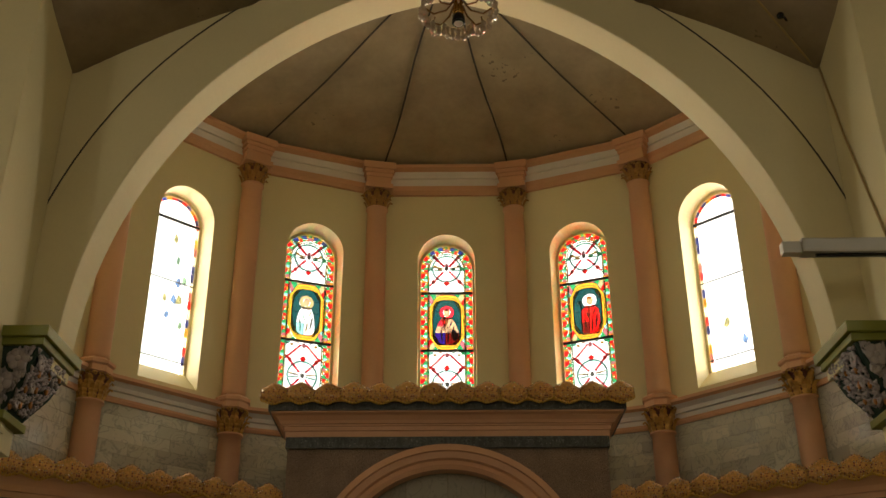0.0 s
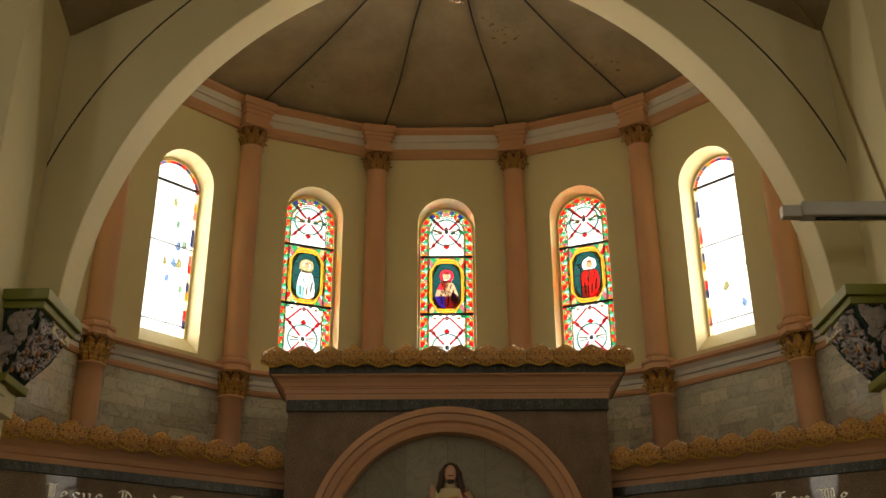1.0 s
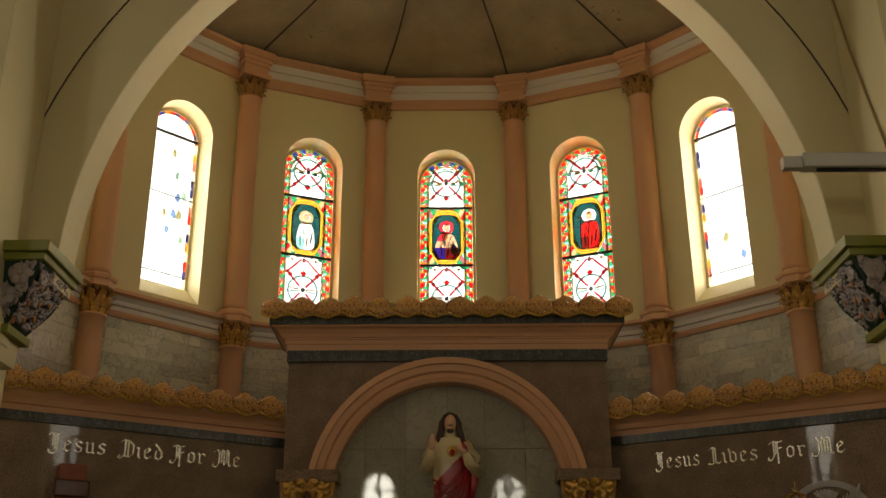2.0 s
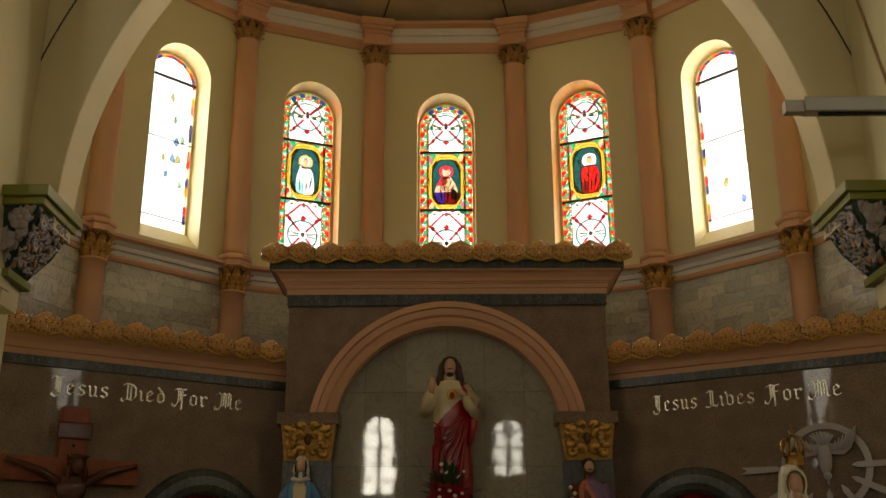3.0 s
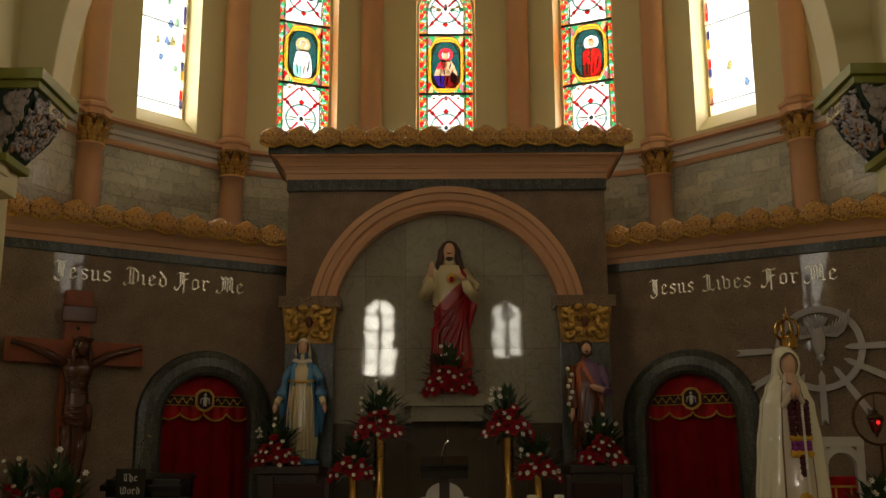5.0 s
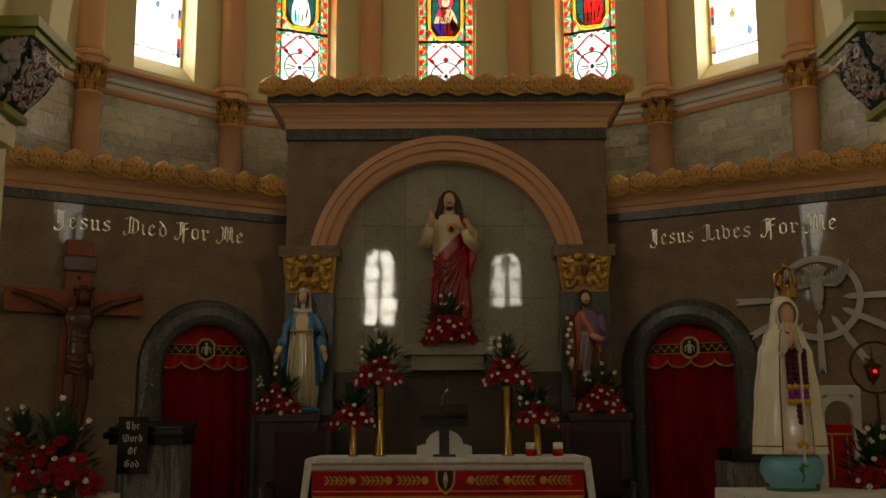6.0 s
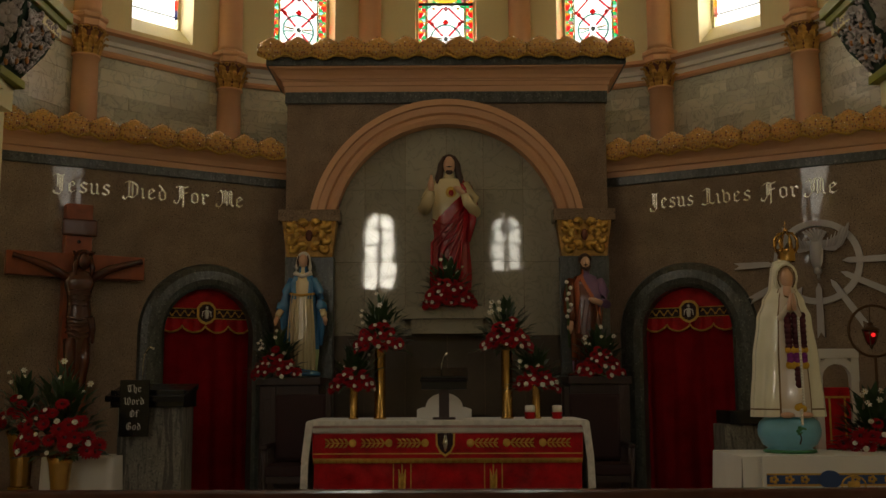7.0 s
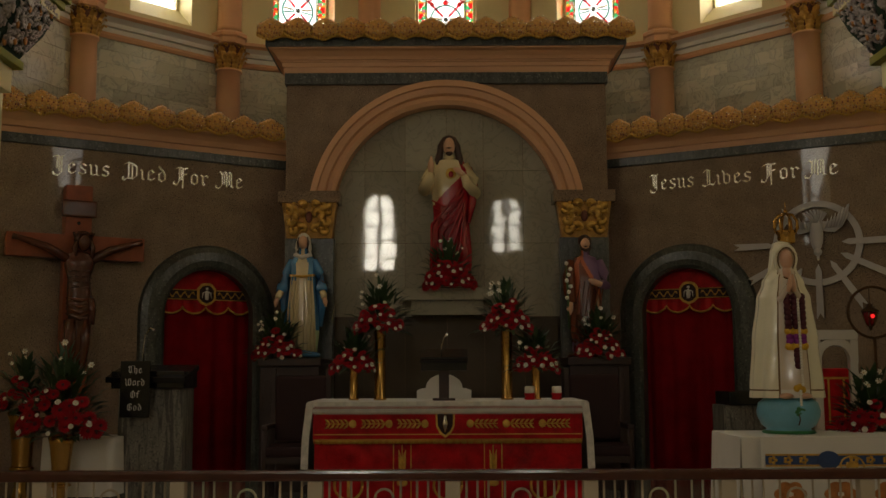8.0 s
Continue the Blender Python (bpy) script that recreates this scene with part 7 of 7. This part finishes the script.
# statue table
ft = thing("statue_table", Matrix.Translation((2.75, 8.0, PLAT - .024)), "table for the white-robed statue standing beside the altar", "table")
part("table_top", a_box(-.59, .75, -.36, .42, .68, .715), DARK_WOOD, ft)
for sx in (-.54, .7):
    for sy in (-.32, .38):
        part("leg", a_box(sx - .03, sx + .03, sy - .03, sy + .03, .024, .68), DARK_WOOD, ft)
fc = thing("statue_table_cloth", Matrix.Translation((2.75, 8.0, PLAT - .024)), "white cloth with a blue brocade band over the statue table", "tablecloth")
part("top_cloth", a_box(-.63, .78, -.38, .44, .716, .732, bevel=.006), WHITE_CLOTH, fc)
bm = bmesh.new()
n = 60
g = [[bm.verts.new((-.63 + 1.41 * i / n, -.385 - .012 * j / 6 * (1 + math.sin(i * .7)), .728 - .6 * j / 6)) for i in range(n + 1)] for j in range(7)]
for a, b in zip(g, g[1:]):
    for i in range(n):
        bm.faces.new((a[i], a[i + 1], b[i + 1], b[i])).smooth = True
part("front_drop", bm, WHITE_CLOTH, fc)
bm = bmesh.new()
g = [[bm.verts.new((-.632 - .03 * j / 6 - .008 * math.sin(i * 1.1) * j / 6, -.385 + .82 * i / 20, .728 - .6 * j / 6)) for i in range(21)] for j in range(7)]
for a, b in zip(g, g[1:]):
    for i in range(20):
        bm.faces.new((a[i], a[i + 1], b[i + 1], b[i])).smooth = True
part("side_drop", bm, WHITE_CLOTH, fc)
part("overlay", a_box(-.5, .79, -.418, -.41, .16, .735, bevel=.003), WHITE_CLOTH, fc)
for c in (-.3, .06, .42):
    bm = bmesh.new()
    for q in range(6):
        a = q * math.pi / 3
        ball(bm, (c + .07 * math.cos(a), -.419, .33 + .055 * math.sin(a)), .05, 0, 8, 6, (1, .06, .8))
    part("printed_flower", bm, ORANGE_PRINT, fc, "faded orange printed flower")
bb = part("blue_band", a_box(-.47, .79, -.424, -.417, .53, .61), BLUE_BAND, fc, "blue brocade band with gold figures")
bm = bmesh.new()
for zz in (.532, .608):
    box(bm, -.47, .79, -.428, -.423, zz - .006, zz + .006)
for c in (-.42, -.31, -.2, .16, .28, .4, .55, .68):
    for q in range(5):
        a = q * 2 * math.pi / 5
        ball(bm, (c + .022 * math.cos(a), -.426, .57 + .018 * math.sin(a)), .013, 0, 6, 4, (1.2, .3, 1))
part("gold_figure_band", bm, GOLD_THREAD, bb, "gold brocade figures")
o = part("round_badge", plate(disc(-.02, .57, .065, 20, 1.25), .008), BLUE_BAND, fc, "blue round badge")
o.location.y = -.432
bm = bmesh.new()
tube(bm, [(-.02 + .08 * math.cos(i * math.pi / 10), -.434, .57 + .062 * math.sin(i * math.pi / 10)) for i in range(21)], .006, 5)
box(bm, -.06, .02, -.438, -.432, .545, .595, .008)
part("badge_trim", bm, GOLD_THREAD, o)
bpy.context.view_layer.update()

# kneeler chair with white arched back, red lamp
ch = thing("arched_white_chair", Matrix.Translation((3.56, 9.6, PLAT)), "white arched chair with a red gold-edged cushion", "chair")
part("arch_frame", arch_sweep(bmesh.new(), arched(0, .13, 0, 1.28, 16), [(0, -.03), (.07, -.03), (.07, .04), (0, .04)]), VEIL, ch)
part("top_board", a_box(-.21, .21, -.035, .045, 1.46, 1.55, bevel=.008), VEIL, ch)
for sx in (-1, 1):
    part("side_board", a_box(sx * .17 - .035, sx * .17 + .035, -.034, .044, 1.25, 1.46), VEIL, ch)
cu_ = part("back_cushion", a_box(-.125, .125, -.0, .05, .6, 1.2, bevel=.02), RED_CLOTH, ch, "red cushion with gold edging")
bm = bmesh.new()
for x in (-.07, .07):
    box(bm, x - .008, x + .008, -.008, -.001, .7, 1.12)
box(bm, -.12, .12, -.008, -.001, 1.1, 1.12)
part("gold_braid", bm, GOLD_THREAD, cu_)
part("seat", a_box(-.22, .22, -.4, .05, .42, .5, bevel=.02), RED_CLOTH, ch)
for sx in (-1, 1):
    part("front_leg", a_box(sx * .2 - .025, sx * .2 + .025, -.38, -.33, 0, .42), VEIL, ch)
LX, LZ = 3.69, 2.13
BRONZE = material("dark_bronze", (0.10, 0.055, 0.025), 0.35, 0.8, spread=0.3)
RUBY = material("dark_ruby_glass", (0.20, 0.006, 0.006), 0.2, spread=0.2, coat=0.5)
RL = material("ruby_lamp_glass", (0.5, 0.01, 0.01), 0.2)
RL.node_tree.nodes["Principled BSDF"].inputs["Emission Color"].default_value = (1, 0.02, 0.02, 1)
RL.node_tree.nodes["Principled BSDF"].inputs["Emission Strength"].default_value = 1.2
sl = thing("sanctuary_lamp", Matrix.Translation((LX, 9.0, PLAT)), "hanging sanctuary lamp with lit ruby glass in a brass ring stand", "lamp")
RC = LZ - PLAT
part("ring", tube(bmesh.new(), [(.22 * math.sin(a), 0, RC - .22 * math.cos(a)) for a in [i * 2 * math.pi / 36 for i in range(37)]], .013, 8), BRONZE, sl, "dark bronze ring")
part("pole", tube(bmesh.new(), [(0, 0, .03), (0, 0, RC - .22)], .014, 8), BRONZE, sl)
part("foot", lathe(bmesh.new(), [(.15, 0), (.15, .02), (.05, .04), (.02, .06)], 20), BRONZE, sl)
part("hanger", tube(bmesh.new(), [(-.03, 0, RC + .21), (-.03, 0, RC + .06)], .005, 6), BRONZE, sl)
part("lamp_cap", lathe(bmesh.new(), [(.075, RC + .0), (.08, RC + .012), (.05, RC + .035), (.022, RC + .05), (.028, RC + .065), (.008, RC + .08)], 8, (-.03, 0)), BRONZE, sl)
part("ruby_glass", lathe(bmesh.new(), [(.022, RC - .12), (.04, RC - .09), (.056, RC - .04), (.066, RC + .0)], 8, (-.03, 0)), RUBY, sl, "ruby glass lantern panes")
part("flame_glass", ball(bmesh.new(), (-.03, -.055, RC - .035), .018, 0, 10, 8, (1, .6, 1)), RL, sl, "glowing red lamp")
part("finial", lathe(bmesh.new(), [(.004, RC - .16), (.012, RC - .145), (.02, RC - .125), (.028, RC - .118)], 10, (-.03, 0)), BRONZE, sl)
for i in range(6):
    a = i * math.pi / 3
    part("lantern_rib", tube(bmesh.new(), [(-.03 + r * math.cos(a), r * math.sin(a), RC + z) for r, z in ((.026, -.12), (.043, -.09), (.059, -.04), (.069, .0))], .005, 5), BRONZE, sl)

# ---- communion rail ----
rl = thing("communion_rail", Matrix.Translation((0, 6.4, 0)), "altar rail with a varnished brown handrail and pale metal balusters", "railing")
part("handrail", a_box(-5.5, 5.5, -.045, .045, .985, 1.05, bevel=.018), RAIL_WOOD, rl, "varnished dark brown handrail")
part("bottom_rail", a_box(-5.5, 5.5, -.02, .02, .12, .15), CREAM_POST, rl)
for i in range(-5, 6):
    x = .03 + .83 * i
    part("post", a_box(x - .045, x + .045, -.04, .04, 0, .985, bevel=.008), CREAM_POST, rl, "cream-painted post")
bar = tube(bmesh.new(), [(0, 0, .15), (0, 0, .985)], .007, 6)
ob0 = part("baluster", bar, CREAM_POST, rl)
ringm = tube(bmesh.new(), [(.055 * math.cos(i * math.pi / 8), 0, .88 + .055 * math.sin(i * math.pi / 8)) for i in range(17)], .008, 6)
ob1 = part("scroll_ring", ringm, CREAM_POST, rl)
first_bar, first_ring = True, True
for i in range(-5, 5):
    x0 = .03 + .83 * i
    for j, f in enumerate((.1, .18, .26, .38, .62, .74, .82, .9)):
        o = ob0 if first_bar else new("baluster", ob0.data)
        first_bar = False
        o.parent = rl
        o.location.x = x0 + .83 * f
    o = ob1 if first_ring else new("scroll_ring", ob1.data)
    first_ring = False
    o.parent = rl
    o.location.x = x0 + .83 * .5

# ---- lamp batten, chandelier, cables ----
tl = thing("tube_light", Matrix.Translation((0, 8.1, 0)), "grey fluorescent tube batten fixed out from the pier", "lamp")
part("batten", a_box(3.08, 3.91, -.07, .07, 5.62, 5.755, bevel=.02), TUBE_GREY, tl)
part("end_cap", a_box(2.915, 3.08, -.045, .045, 5.62, 5.73, bevel=.012), TUBE_GREY, tl)
part("tube", tube(bmesh.new(), [(3.2, -.02, 5.605), (3.91, -.02, 5.605)], .016, 8), BLACK, tl, "unlit dark tube underside")
part("wall_plate", a_box(3.91, 3.93, -.09, .09, 5.58, 5.79), TUBE_GREY, tl)
cd = thing("chandelier", Matrix.Translation((.13, 8.0, 8.08)), "brass chandelier hung with crystal drops over the chancel", "chandelier")
BRONZE_ARM = material("tarnished_brass", (0.20, 0.11, 0.04), 0.4, 0.8, spread=0.3)
CRYSTAL = material("crystal_drop", (0.62, 0.52, 0.40), 0.06, 0.55, spread=0.1)
bm = bmesh.new()
for j, r in enumerate((.026, .02, .03)):
    ball(bm, (0, 0, -.042 * j), r, 0, 8, 6, (1, 1, 1.2))
drop = part("crystal_drop", bm, CRYSTAL, cd, "clear crystal drop")
for i in range(44):
    a = 2 * math.pi * i / 44
    q = .35 + .02 * math.sin(i * 2.1)
    o = drop if i == 0 else new("crystal_drop", drop.data)
    o.parent = cd
    o.location = (q * math.cos(a), q * math.sin(a), .17 + .05 * abs(math.sin(a * 4)))
for i in range(8):
    a = 2 * math.pi * i / 8
    part("arm", tube(bmesh.new(), [(q * math.cos(a), q * math.sin(a), z) for q, z in ((.03, .3), (.12, .16), (.24, .12), (.34, .2), (.33, .27))], .010, 6), BRONZE_ARM, cd)
part("stem", lathe(bmesh.new(), [(.02, .08), (.06, .14), (.04, .22), (.07, .32), (.03, .42), (.015, .5), (.012, 1.85)], 14), BRASS, cd)
part("spot_lamp", lathe(bmesh.new(), [(.055, 0), (.065, .01), (.06, .09), (.03, .12)], 18), BLACK, cd, "black spot lamp")
part("lens", lathe(bmesh.new(), [(.045, -.004), (.046, .004)], 18), TUBE_GREY, cd)


def cable(name, pts, r, label, mat=CABLE):
    ob = part(name, tube(bmesh.new(), pts, r, 5), mat)
    return tagged(ob, label, "cable")


cable("ceiling_cable", [(3.915, 8.9, 8.2), (3.915, 8.65, 7.2), (3.915, 8.4, 6.4), (3.915, 8.2, 5.79)], .012, "yellowed electric cable running down the pier")
cable("ceiling_cable", [(3.84, 8.88, 8.22), (3.3, 8.5, vault(3.3, 8.5) - .02), (2.6, 8.0, vault(2.6, 8.0) - .02), (2.0, 7.4, vault(2.0, 7.4) - .02)], .012, "yellowed electric cable fixed to the ceiling")
hk = ball(bmesh.new(), (3.45, 8.5, vault(3.45, 8.5) - .04), .04, 0, 8, 6)
tube(hk, [(3.45, 8.5, vault(3.45, 8.5)), (3.5, 8.48, vault(3.45, 8.5) - .12)], .012, 6)
tagged(part("ceiling_hook", hk, BLACK), "small black hook fixed in the ceiling", "hook")

# ---- marble tiles of the apse, last ----
tile_cache = {}
for k in (-3, -2, -1, 1, 2, 3):
    rnd = random.Random(900 + k)
    for row in range(8):
        z0 = 4.28 + .148 * row
        x = -BAY / 2 - (.0 if row % 2 else .18)
        while x < BAY / 2 - .02:
            w = .36
            a, b = max(x, -BAY / 2 + .004), min(x + w, BAY / 2 - .004)
            x += w
            if b - a < .03 or (abs(k) == 1 and (a + b) * k < -.4):
                continue
            key = round(b - a, 3)
            if key not in tile_cache:
                tile_cache[key] = box(bmesh.new(), .0005, b - a - .0005, -.014, -.001, .0005, .1475, .0012)
                me = bpy.data.meshes.new("tile")
                tile_cache[key].to_mesh(me)
                tile_cache[key].free()
                me.materials.append(TILE)
                tile_cache[key] = me
            o = new("tile", tile_cache[key])
            o.parent = bays[k]
            o.location = (a, -rnd.random() * .003, z0)
